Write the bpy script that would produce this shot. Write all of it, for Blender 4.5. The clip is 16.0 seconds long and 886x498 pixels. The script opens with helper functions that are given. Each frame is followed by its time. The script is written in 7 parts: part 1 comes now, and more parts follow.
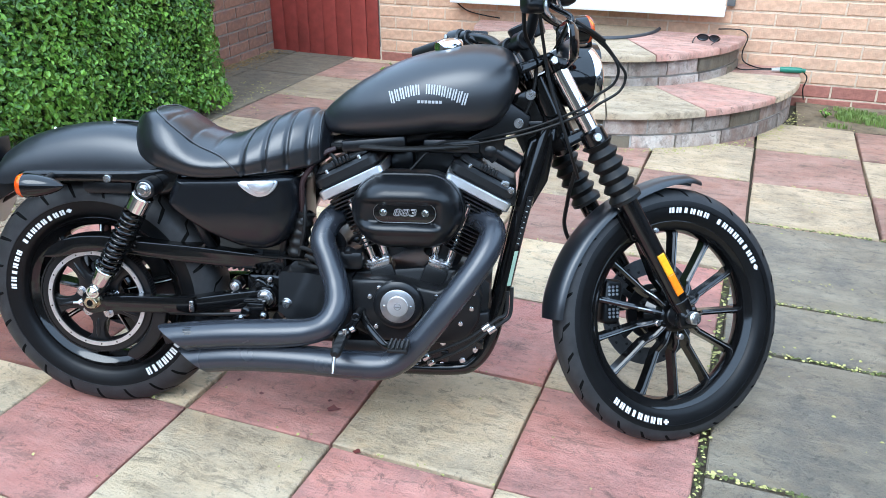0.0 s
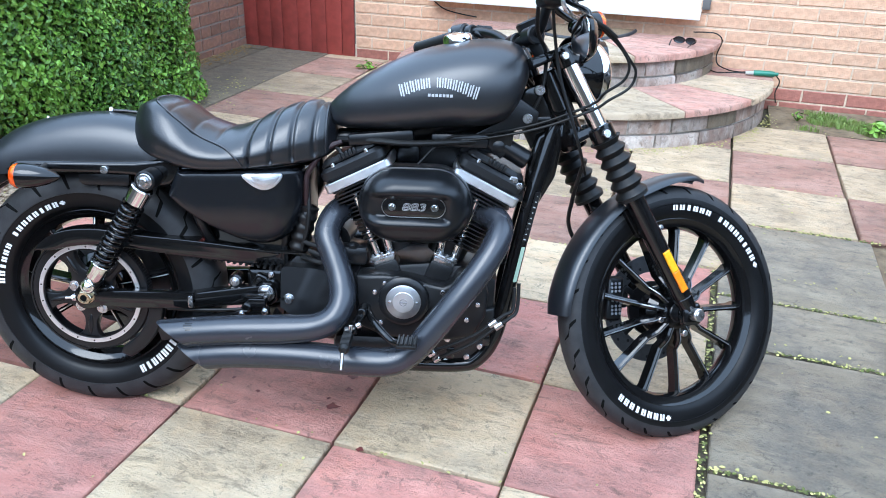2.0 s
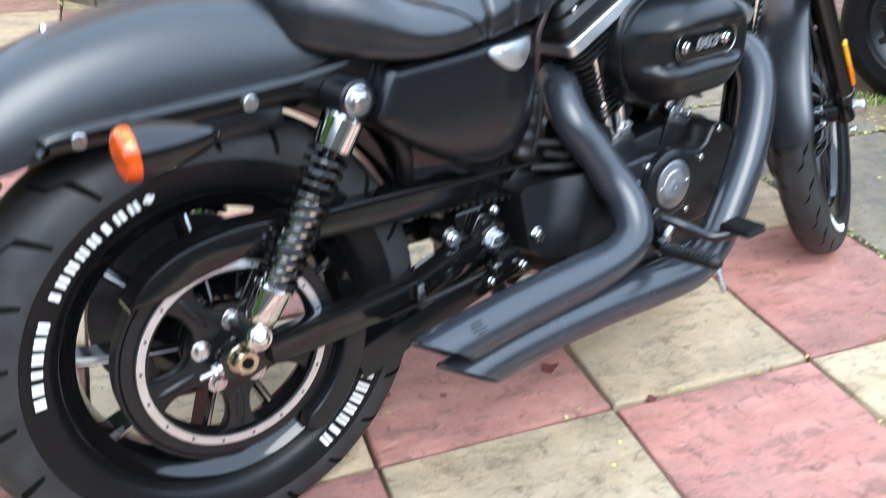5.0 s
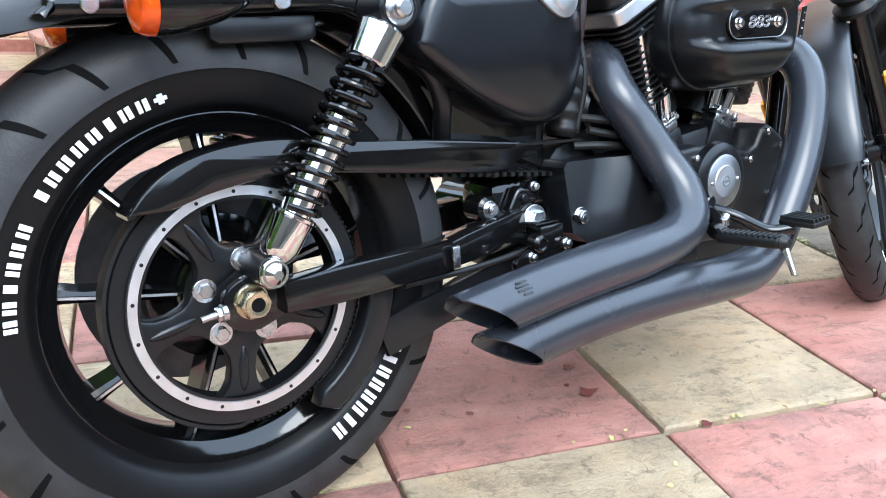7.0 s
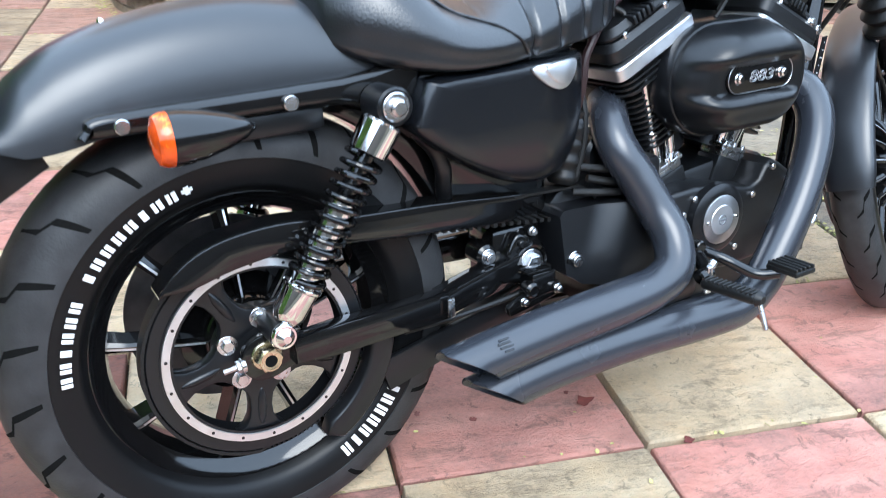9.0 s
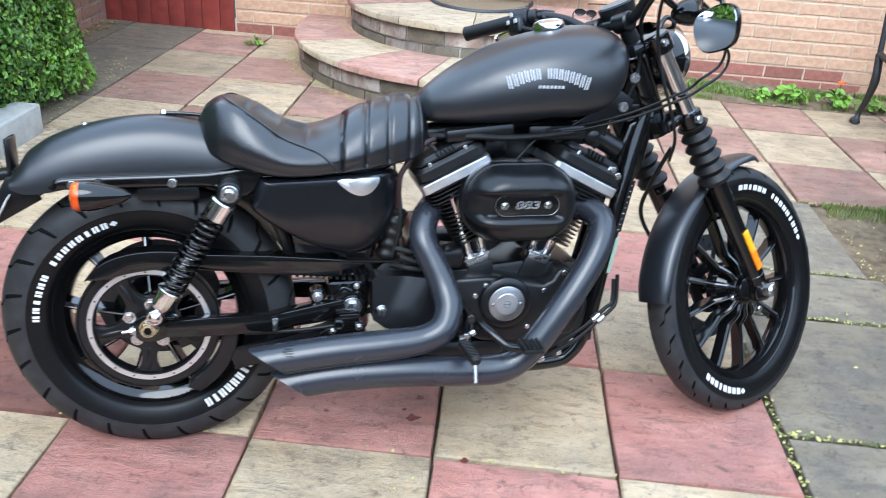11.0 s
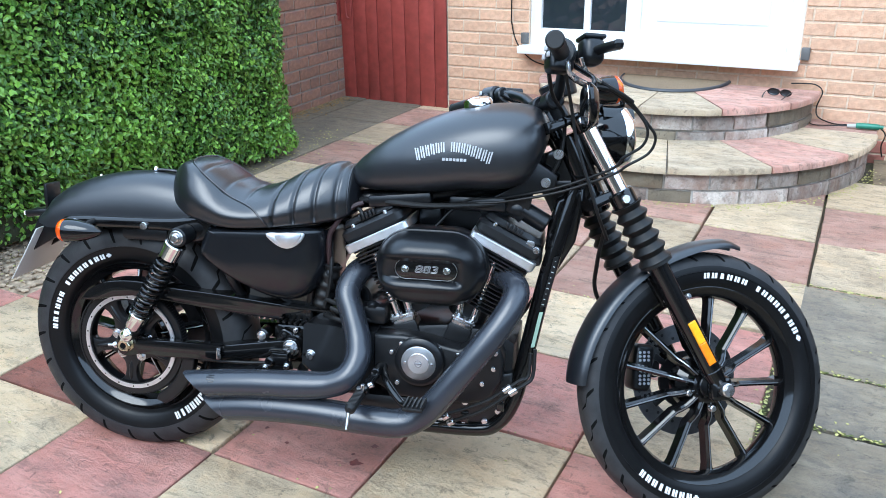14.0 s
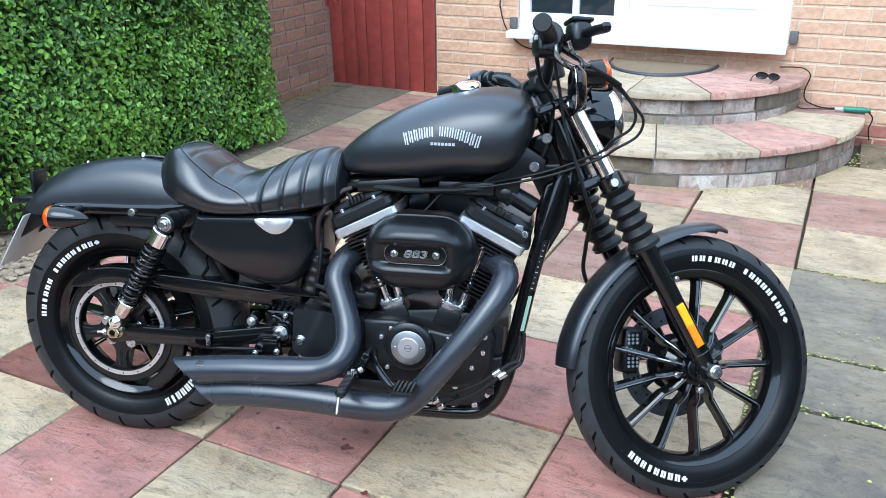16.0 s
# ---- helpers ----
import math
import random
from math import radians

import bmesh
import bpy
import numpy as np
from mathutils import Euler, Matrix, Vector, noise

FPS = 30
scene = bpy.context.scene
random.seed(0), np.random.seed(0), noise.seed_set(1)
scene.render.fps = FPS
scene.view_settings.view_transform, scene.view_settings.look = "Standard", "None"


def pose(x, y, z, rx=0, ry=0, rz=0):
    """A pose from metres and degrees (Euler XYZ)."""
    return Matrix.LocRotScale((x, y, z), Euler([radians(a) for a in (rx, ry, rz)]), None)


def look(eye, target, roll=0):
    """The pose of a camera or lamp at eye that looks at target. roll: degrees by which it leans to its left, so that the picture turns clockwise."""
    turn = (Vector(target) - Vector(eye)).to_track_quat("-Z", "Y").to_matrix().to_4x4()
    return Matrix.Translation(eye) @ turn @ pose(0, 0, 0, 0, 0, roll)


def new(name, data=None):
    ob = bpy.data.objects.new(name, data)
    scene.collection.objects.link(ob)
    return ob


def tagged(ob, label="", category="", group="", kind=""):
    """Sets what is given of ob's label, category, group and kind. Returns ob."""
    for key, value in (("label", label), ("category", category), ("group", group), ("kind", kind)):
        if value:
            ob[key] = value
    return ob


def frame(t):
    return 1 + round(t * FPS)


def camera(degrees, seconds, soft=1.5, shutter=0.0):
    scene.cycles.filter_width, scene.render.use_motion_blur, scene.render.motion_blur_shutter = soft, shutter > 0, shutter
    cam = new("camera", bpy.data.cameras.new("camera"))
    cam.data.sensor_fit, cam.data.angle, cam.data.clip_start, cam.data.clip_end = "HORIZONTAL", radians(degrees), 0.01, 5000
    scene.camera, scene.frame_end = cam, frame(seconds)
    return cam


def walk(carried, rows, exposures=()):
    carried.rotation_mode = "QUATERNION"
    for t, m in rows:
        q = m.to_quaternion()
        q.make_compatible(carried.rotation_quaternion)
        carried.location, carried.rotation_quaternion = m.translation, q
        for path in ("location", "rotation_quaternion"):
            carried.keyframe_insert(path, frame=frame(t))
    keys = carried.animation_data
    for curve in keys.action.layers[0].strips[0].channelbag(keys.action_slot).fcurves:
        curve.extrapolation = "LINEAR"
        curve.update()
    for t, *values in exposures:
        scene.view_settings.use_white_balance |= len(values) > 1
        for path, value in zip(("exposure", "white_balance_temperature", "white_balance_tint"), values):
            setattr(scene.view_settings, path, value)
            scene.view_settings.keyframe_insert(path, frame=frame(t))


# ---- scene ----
import functools

cam = camera(56.7, 16.0, soft=0.9, shutter=0.4)
PATH = [
    (0, (0.328, 0.284, 1.379), (0.116, 2.08, 0.526), -0.4),
    (0.5, (0.329, 0.292, 1.379), (0.121, 2.086, 0.519), -0.2),
    (1, (0.323, 0.299, 1.373), (0.131, 2.096, 0.515), 0.4),
    (1.5, (0.292, 0.294, 1.371), (0.127, 2.096, 0.52), 0.9),
    (2, (0.209, 0.284, 1.359), (0.097, 2.09, 0.508), 1.3),
    (2.5, (0.061, 0.421, 1.318), (0.081, 2.212, 0.429), 2.1),
    (3, (-0.168, 0.624, 1.318), (0.118, 2.348, 0.345), 2.1),
    (3.5, (-0.497, 0.702, 1.328), (0.069, 2.296, 0.261), 1.7),
    (4, (-0.712, 0.879, 1.279), (-0.027, 2.381, 0.148), 1.1),
    (4.5, (-0.887, 1.086, 1.207), (-0.077, 2.558, 0.124), -0.0),
    (5, (-1.079, 1.217, 1.039), (-0.1, 2.608, -0.012), 1.1),
    (5.2, (-1.099, 1.255, 0.92), (-0.103, 2.635, -0.13), 1.6),
    (7.3, (-1.122, 1.245, 0.746), (-0.045, 2.774, 0.037), 2.7),
    (7.5, (-1.127, 1.253, 0.749), (-0.039, 2.771, 0.033), 2.8),
    (8, (-1.128, 1.256, 0.766), (-0.038, 2.764, 0.032), 3.1),
    (8.2, (-1.129, 1.255, 0.787), (-0.049, 2.744, 0.003), 3.2),
    (10.3, (-0.731, 0.706, 1.326), (-0.291, 2.35, 0.276), 2.2),
    (10.5, (-0.678, 0.596, 1.329), (-0.264, 2.276, 0.326), 2.9),
    (11, (-0.48, 0.438, 1.358), (-0.13, 2.188, 0.455), 3.8),
    (11.5, (-0.155, 0.43, 1.327), (0.017, 2.216, 0.442), 3.9),
    (12, (0.065, 0.539, 1.322), (0.117, 2.32, 0.414), 5.3),
    (12.5, (0.278, 0.562, 1.339), (0.002, 2.315, 0.415), 2.1),
    (13, (0.437, 0.51, 1.38), (-0.023, 2.236, 0.481), -0.6),
    (13.5, (0.448, 0.379, 1.398), (0.015, 2.156, 0.589), -1.0),
    (14, (0.456, 0.339, 1.401), (0.049, 2.146, 0.646), -0.8),
    (14.5, (0.454, 0.329, 1.401), (0.061, 2.138, 0.644), -0.6),
    (15, (0.457, 0.328, 1.401), (0.07, 2.131, 0.627), -0.7),
    (15.5, (0.457, 0.33, 1.397), (0.071, 2.129, 0.615), -0.8),
    (16, (0.46, 0.336, 1.398), (0.078, 2.135, 0.612), -0.9),
]
walk(cam, [(t, look(eye, target, roll)) for t, eye, target, roll in PATH], exposures=[(0.0, 0.56, 5650, 4), (2.5, 0.66, 5600, 7), (5.0, 0.86, 6100, 8), (8.2, 1.11, 6050, 6), (10.5, 0.66, 5900, 7), (12.0, 0.58, 5800, 6), (16.0, 0.54, 5650, 3)])

# ---------------------------------------------------------------- light
world = bpy.data.worlds.new("overcast")
scene.world = world
world.use_nodes = True
wn = world.node_tree.nodes
wl = world.node_tree.links
sky = wn.new("ShaderNodeTexSky")
sky.sky_type = "NISHITA"
sky.sun_disc = False
sky.sun_elevation = radians(55)
sky.sun_rotation = radians(200)
sky.air_density, sky.dust_density, sky.ozone_density = 1.0, 6.0, 1.0
soft_sky = wn.new("ShaderNodeMixRGB")
soft_sky.inputs[0].default_value = 0.85
soft_sky.inputs[2].default_value = (14.2, 17.5, 22.2, 1)
wl.new(sky.outputs[0], soft_sky.inputs[1])
wl.new(soft_sky.outputs[0], wn["Background"].inputs[0])
wn["Background"].inputs[1].default_value = 0.13

sun = new("sun", bpy.data.lights.new("sun", "SUN"))
sun.data.energy, sun.data.angle, sun.data.color = 1.6, radians(35), (1.0, 0.97, 0.93)
sun.matrix_world = look((-2, -4, 8), (0, 2, 0))


# ---------------------------------------------------------------- materials
def material(name, color, rough=0.5, metal=0.0, vary=0.15, scale=8.0, bump=0.0, bump_scale=60.0, second=None, second_scale=2.0, second_cut=(0.5, 0.7),
             random_tint=0.0, coat=0.0, rough_vary=0.08, spec=0.5):
    """A principled surface with fine grain, a larger mottling, and relief."""
    m = bpy.data.materials.new(name)
    m.use_nodes = True
    n, l = m.node_tree.nodes, m.node_tree.links
    p = n["Principled BSDF"]
    p.inputs["Metallic"].default_value = metal
    p.inputs["Coat Weight"].default_value = coat
    p.inputs["Coat Roughness"].default_value = 0.08
    p.inputs["Specular IOR Level"].default_value = spec
    co = n.new("ShaderNodeTexCoord")
    g = n.new("ShaderNodeTexNoise")
    g.inputs["Scale"].default_value, g.inputs["Detail"].default_value = scale, 6
    l.new(co.outputs["Object"], g.inputs["Vector"])
    ramp = n.new("ShaderNodeValToRGB")
    ramp.color_ramp.elements[0].position, ramp.color_ramp.elements[1].position = 0.3, 0.7
    ramp.color_ramp.elements[0].color = (*[c * (1 - vary) for c in color], 1)
    ramp.color_ramp.elements[1].color = (*[min(1, c * (1 + vary)) for c in color], 1)
    l.new(g.outputs["Fac"], ramp.inputs[0])
    col = ramp.outputs[0]
    if second:
        g2 = n.new("ShaderNodeTexNoise")
        g2.inputs["Scale"].default_value, g2.inputs["Detail"].default_value, g2.inputs["Roughness"].default_value = second_scale, 8, 0.62
        l.new(co.outputs["Object"], g2.inputs["Vector"])
        r2 = n.new("ShaderNodeValToRGB")
        r2.color_ramp.elements[0].position, r2.color_ramp.elements[1].position = second_cut
        l.new(g2.outputs["Fac"], r2.inputs[0])
        mx = n.new("ShaderNodeMixRGB")
        l.new(r2.outputs[0], mx.inputs[0])
        l.new(col, mx.inputs[1])
        mx.inputs[2].default_value = (*second, 1)
        col = mx.outputs[0]
    if random_tint:
        oi = n.new("ShaderNodeObjectInfo")
        hs = n.new("ShaderNodeHueSaturation")
        mr = n.new("ShaderNodeMapRange")
        mr.inputs[3].default_value, mr.inputs[4].default_value = 1 - random_tint, 1 + random_tint
        l.new(oi.outputs["Random"], mr.inputs[0])
        l.new(mr.outputs[0], hs.inputs["Value"])
        l.new(col, hs.inputs["Color"])
        col = hs.outputs[0]
    l.new(col, p.inputs["Base Color"])
    rr = n.new("ShaderNodeMapRange")
    rr.inputs[3].default_value, rr.inputs[4].default_value = max(0.02, rough - rough_vary), min(1, rough + rough_vary)
    l.new(g.outputs["Fac"], rr.inputs[0])
    l.new(rr.outputs[0], p.inputs["Roughness"])
    if bump:
        gb = n.new("ShaderNodeTexNoise")
        gb.inputs["Scale"].default_value, gb.inputs["Detail"].default_value = bump_scale, 5
        l.new(co.outputs["Object"], gb.inputs["Vector"])
        b = n.new("ShaderNodeBump")
        b.inputs["Strength"].default_value, b.inputs["Distance"].default_value = bump, 0.01
        l.new(gb.outputs["Fac"], b.inputs["Height"])
        l.new(b.outputs[0], p.inputs["Normal"])
    return m


def stone(name, base, streak, dark, random_tint=0.12, blotch=0.5):
    """Riven sandstone paving: drawn-out bands, dark blotches and a cleft surface."""
    m = bpy.data.materials.new(name)
    m.use_nodes = True
    n, l = m.node_tree.nodes, m.node_tree.links
    p = n["Principled BSDF"]
    co = n.new("ShaderNodeTexCoord")
    oi = n.new("ShaderNodeObjectInfo")
    off = n.new("ShaderNodeVectorMath")
    off.operation = "ADD"
    shift = n.new("ShaderNodeVectorMath")
    shift.operation = "SCALE"
    shift.inputs[0].default_value = (37.0, 91.0, 17.0)
    l.new(oi.outputs["Random"], shift.inputs["Scale"])
    l.new(co.outputs["Object"], off.inputs[0])
    l.new(shift.outputs[0], off.inputs[1])
    squeeze = n.new("ShaderNodeMapping")
    squeeze.inputs["Scale"].default_value = (1.0, 2.6, 1.0)
    l.new(off.outputs[0], squeeze.inputs[0])

    def noise_at(scale, detail, rough, vec, lo, hi, warp=0.0):
        g = n.new("ShaderNodeTexNoise")
        g.inputs["Scale"].default_value, g.inputs["Detail"].default_value = scale, detail
        g.inputs["Roughness"].default_value, g.inputs["Distortion"].default_value = rough, warp
        l.new(vec, g.inputs["Vector"])
        r = n.new("ShaderNodeMapRange")
        r.inputs[1].default_value, r.inputs[2].default_value = lo, hi
        l.new(g.outputs["Fac"], r.inputs[0])
        return r.outputs[0], g.outputs["Fac"]

    def mix(fac, a, b, strength=1.0):
        k = n.new("ShaderNodeMath")
        k.operation = "MULTIPLY"
        k.inputs[1].default_value = strength
        l.new(fac, k.inputs[0])
        x = n.new("ShaderNodeMixRGB")
        l.new(k.outputs[0], x.inputs[0])
        for k2, v in ((1, a), (2, b)):
            if isinstance(v, tuple):
                x.inputs[k2].default_value = (*v, 1)
            else:
                l.new(v, x.inputs[k2])
        return x.outputs[0]

    f1, _ = noise_at(5.0, 9, 0.68, squeeze.outputs[0], 0.40, 0.60, 0.15)
    f2, h2 = noise_at(9.0, 12, 0.78, squeeze.outputs[0], 0.52, 0.60, 0.3)
    f3, _ = noise_at(3.4, 8, 0.7, off.outputs[0], 0.46, 0.64)
    f4, h4 = noise_at(130.0, 5, 0.75, off.outputs[0], 0.38, 0.62)
    f5, _ = noise_at(26.0, 10, 0.8, off.outputs[0], 0.56, 0.62, 0.6)
    c = mix(f1, base, streak)
    f6, _ = noise_at(7.0, 9, 0.7, off.outputs[0], 0.52, 0.66, 0.3)
    c = mix(f6, c, (base[0] * 1.05, base[1] * 0.86, base[2] * 0.66), 0.35)
    c = mix(f2, c, dark, 0.62)
    c = mix(f3, c, tuple(0.5 * x + 0.05 for x in dark), blotch)
    c = mix(f4, c, tuple(min(1, x * 1.35) for x in base), 0.30)
    c = mix(f5, c, tuple(0.45 * x for x in dark), 0.55)
    hs = n.new("ShaderNodeHueSaturation")
    mr = n.new("ShaderNodeMapRange")
    mr.inputs[3].default_value, mr.inputs[4].default_value = 1 - random_tint, 1 + random_tint
    l.new(oi.outputs["Random"], mr.inputs[0])
    l.new(mr.outputs[0], hs.inputs["Value"])
    l.new(c, hs.inputs["Color"])
    l.new(hs.outputs[0], p.inputs["Base Color"])
    p.inputs["Roughness"].default_value = 0.62
    b1 = n.new("ShaderNodeBump")
    b1.inputs["Strength"].default_value, b1.inputs["Distance"].default_value = 0.9, 0.028
    l.new(h2, b1.inputs["Height"])
    b2 = n.new("ShaderNodeBump")
    b2.inputs["Strength"].default_value, b2.inputs["Distance"].default_value = 0.5, 0.004
    l.new(h4, b2.inputs["Height"])
    l.new(b1.outputs[0], b2.inputs["Normal"])
    l.new(b2.outputs[0], p.inputs["Normal"])
    return m


PINK = stone("pink_sandstone", (0.572, 0.245, 0.195), (0.660, 0.325, 0.260), (0.200, 0.115, 0.090), 0.10)
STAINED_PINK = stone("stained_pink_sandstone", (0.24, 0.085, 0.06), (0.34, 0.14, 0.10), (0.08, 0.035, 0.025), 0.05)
OLD_PINK = stone("weathered_pink_sandstone", (0.395, 0.205, 0.150), (0.490, 0.300, 0.228), (0.142, 0.104, 0.073), 0.2)
OLD_BUFF = stone("weathered_buff_sandstone", (0.445, 0.330, 0.205), (0.555, 0.432, 0.290), (0.152, 0.117, 0.076), 0.2)
STEP_PINK = stone("step_pink_sandstone", (0.470, 0.240, 0.185), (0.580, 0.360, 0.285), (0.150, 0.105, 0.076), 0.16, 0.4)
STEP_BUFF = stone("step_buff_sandstone", (0.490, 0.375, 0.245), (0.610, 0.490, 0.345), (0.155, 0.120, 0.080), 0.16, 0.4)
BUFF = stone("buff_sandstone", (0.662, 0.495, 0.305), (0.750, 0.590, 0.395), (0.205, 0.150, 0.095), 0.10)
GREY = stone("grey_concrete_flag", (0.272, 0.224, 0.158), (0.362, 0.304, 0.220), (0.105, 0.098, 0.088), 0.10, 0.75)
BROWN = stone("weathered_flag", (0.160, 0.128, 0.086), (0.235, 0.192, 0.132), (0.075, 0.061, 0.042))
WALLING = stone("walling_stone", (0.290, 0.195, 0.150), (0.560, 0.500, 0.440), (0.120, 0.095, 0.076), 0.35)
SOIL = material("soil", (0.145, 0.105, 0.062), 0.95, vary=0.45, scale=22, bump=0.8, bump_scale=70, second=(0.21, 0.16, 0.10), second_scale=5, second_cut=(0.5, 0.62))
JOINT = material("joint_dirt", (0.075, 0.060, 0.042), 0.95, vary=0.5, scale=60, bump=0.8, bump_scale=160, second=(0.07, 0.075, 0.025), second_scale=12)
MORTAR = material("mortar", (0.62, 0.48, 0.35), 0.9, vary=0.15, scale=40, bump=0.4, bump_scale=200)
OLD_MORTAR = material("old_mortar", (0.33, 0.30, 0.265), 0.9, vary=0.2, scale=40, bump=0.4, bump_scale=200, second=(0.60, 0.58, 0.55), second_scale=3.5, second_cut=(0.52, 0.62))
ALLEY_MORTAR = material("dark_mortar", (0.27, 0.23, 0.19), 0.9, vary=0.2, scale=40, bump=0.4, bump_scale=200)
BRICK = material("buff_brick", (0.60, 0.365, 0.235), 0.88, vary=0.16, scale=30, bump=0.5, bump_scale=90, second=(0.64, 0.43, 0.29), second_scale=9, random_tint=0.10)
PLINTH_BRICK = material("red_brick", (0.33, 0.13, 0.095), 0.88, vary=0.2, scale=30, bump=0.5, bump_scale=90, random_tint=0.12)
ALLEY_BRICK = material("brown_brick", (0.26, 0.135, 0.088), 0.9, vary=0.2, scale=30, bump=0.5, bump_scale=90, second=(0.17, 0.11, 0.095), second_scale=6, random_tint=0.15)
RED_WOOD = material("red_painted_wood", (0.29, 0.050, 0.038), 0.55, vary=0.18, scale=14, bump=0.25, bump_scale=45, second=(0.19, 0.036, 0.028), second_scale=4, second_cut=(0.55, 0.75), random_tint=0.08)
WHITE = material("white_upvc", (0.80, 0.80, 0.79), 0.3, vary=0.02, scale=6)
LEAD = material("grey_flashing", (0.10, 0.095, 0.09), 0.6, vary=0.15, scale=20)
LEAF = material("privet_leaf", (0.050, 0.128, 0.012), 0.42, vary=0.3, scale=5, second=(0.135, 0.275, 0.022), second_scale=2.6, second_cut=(0.48, 0.66))
LEAF_YOUNG = material("young_privet_leaf", (0.180, 0.345, 0.042), 0.36, vary=0.3, scale=9)
TWIG_SHADE = material("hedge_shade_twigs", (0.03, 0.035, 0.015), 0.9, vary=0.4, scale=20, bump=0.5, bump_scale=40)
GRASS = material("grass_blades", (0.15, 0.215, 0.045), 0.6, vary=0.35, scale=14, second=(0.30, 0.30, 0.11), second_scale=9)
MOSS = material("joint_moss", (0.10, 0.115, 0.03), 0.8, vary=0.35, scale=40, second=(0.20, 0.19, 0.05), second_scale=30)
PETAL = material("fallen_blossom", (0.46, 0.42, 0.15), 0.7, vary=0.2, scale=50)
CONCRETE = material("pale_concrete", (0.40, 0.40, 0.37), 0.85, vary=0.12, scale=18, bump=0.35, bump_scale=80)
GRAVEL = material("gravel", (0.38, 0.29, 0.20), 0.85, vary=0.5, scale=30, random_tint=0.0)
MAT_RUBBER = material("door_mat_rubber", (0.030, 0.033, 0.038), 0.45, vary=0.15, scale=30)
COIR = material("coir_mat", (0.20, 0.14, 0.082), 0.95, vary=0.4, scale=160, bump=0.7, bump_scale=220)
GREEN_PLASTIC = material("green_plastic", (0.02, 0.16, 0.10), 0.4, vary=0.1)
CAST_IRON = material("black_cast_iron", (0.02, 0.02, 0.021), 0.45, vary=0.2, scale=30, bump=0.2)

DENIM = material("black_denim_paint", (0.0080, 0.0092, 0.0118), 0.33, spec=0.72, vary=0.06, scale=40, rough_vary=0.03, bump=0.02, bump_scale=600)
SEMI = material("semi_gloss_black_paint", (0.0045, 0.0052, 0.0068), 0.24, vary=0.05, scale=20, rough_vary=0.03)
GLOSS = material("gloss_black_paint", (0.004, 0.004, 0.0043), 0.09, vary=0.05, scale=20, rough_vary=0.03)
SATIN = material("satin_black_casting", (0.0058, 0.0062, 0.0072), 0.29, spec=0.37, vary=0.05, rough_vary=0.02, scale=60, bump=0.01, bump_scale=400)
WRINKLE = material("wrinkle_black_engine_paint", (0.0065, 0.007, 0.008), 0.38, spec=0.42, vary=0.08, rough_vary=0.03, scale=120, bump=0.06, bump_scale=500)
CERAMIC = material("dark_grey_ceramic_coat", (0.021, 0.0238, 0.0305), 0.27, spec=0.62, vary=0.03, scale=12, bump=0.012, bump_scale=700, rough_vary=0.015)
LEATHER = material("black_vinyl_leather", (0.0065, 0.0072, 0.0090), 0.30, spec=0.75, vary=0.12, scale=30, bump=0.07, bump_scale=260, rough_vary=0.05)
RUBBER = material("tyre_rubber", (0.005, 0.005, 0.0054), 0.36, spec=0.20, vary=0.12, scale=18, bump=0.03, bump_scale=300)
TREAD_RUBBER = material("dusty_tread_rubber", (0.024, 0.024, 0.025), 0.5, spec=0.30, vary=0.3, scale=30, bump=0.08, bump_scale=260)
SOFT_RUBBER = material("soft_black_rubber", (0.007, 0.007, 0.007), 0.45, spec=0.3, vary=0.1, scale=20)
CHROME = material("chrome", (0.72, 0.72, 0.72), 0.07, 1.0, vary=0.03, scale=10, rough_vary=0.02)
BRASS_ZINC = material("yellow_zinc_plate", (0.60, 0.53, 0.38), 0.27, 1.0, vary=0.12, scale=40)
STEEL = material("zinc_plated_steel", (0.56, 0.56, 0.57), 0.27, 1.0, vary=0.1, scale=40)
ALU = material("machined_aluminium", (0.74, 0.75, 0.77), 0.40, 1.0, vary=0.06, scale=40)
BRUSHED = material("brushed_grey_metal", (0.52, 0.53, 0.55), 0.36, 1.0, vary=0.10, scale=60)
DULL_ALU = material("dull_machined_edge", (0.30, 0.31, 0.33), 0.5, 1.0, vary=0.15, scale=40)
WHITE_PAINT = material("white_tyre_paint", (0.72, 0.72, 0.71), 0.6, vary=0.06, scale=60)
SILVER_PRINT = material("silver_print", (0.40, 0.41, 0.42), 0.45, vary=0.05, scale=30)
SHINY_PRINT = material("shiny_silver_print", (0.50, 0.50, 0.51), 0.32, 1.0, vary=0.05, scale=30)
# the lighter orange patches paint in highlights from the lens's inner facets
AMBER = material("amber_lens", (0.52, 0.060, 0.004), 0.10, vary=0.35, scale=70, second=(0.85, 0.26, 0.015), second_scale=45, second_cut=(0.58, 0.66))
ORANGE_AMBER = material("orange_reflector", (0.85, 0.22, 0.008), 0.15, vary=0.12, scale=90)
YELLOW_AMBER = material("yellow_reflector", (0.85, 0.38, 0.012), 0.15, vary=0.12, scale=90)
WIRE_RED = material("dark_red_loom_tape", (0.022, 0.009, 0.010), 0.5, vary=0.2)
STICKER = material("pale_green_label", (0.30, 0.42, 0.33), 0.5, vary=0.06)
PLATE = material("plate_back", (0.50, 0.50, 0.48), 0.45, vary=0.06)
# near-black that paints the shade inside tread cuts, a bore and a hole
RECESS_SHADE = material("recess_shade", (0.005, 0.005, 0.005), 0.9, spec=0.05, vary=0.1)
DISC_STEEL = material("dull_disc_steel", (0.10, 0.10, 0.105), 0.4, 0.9, vary=0.15, scale=60)
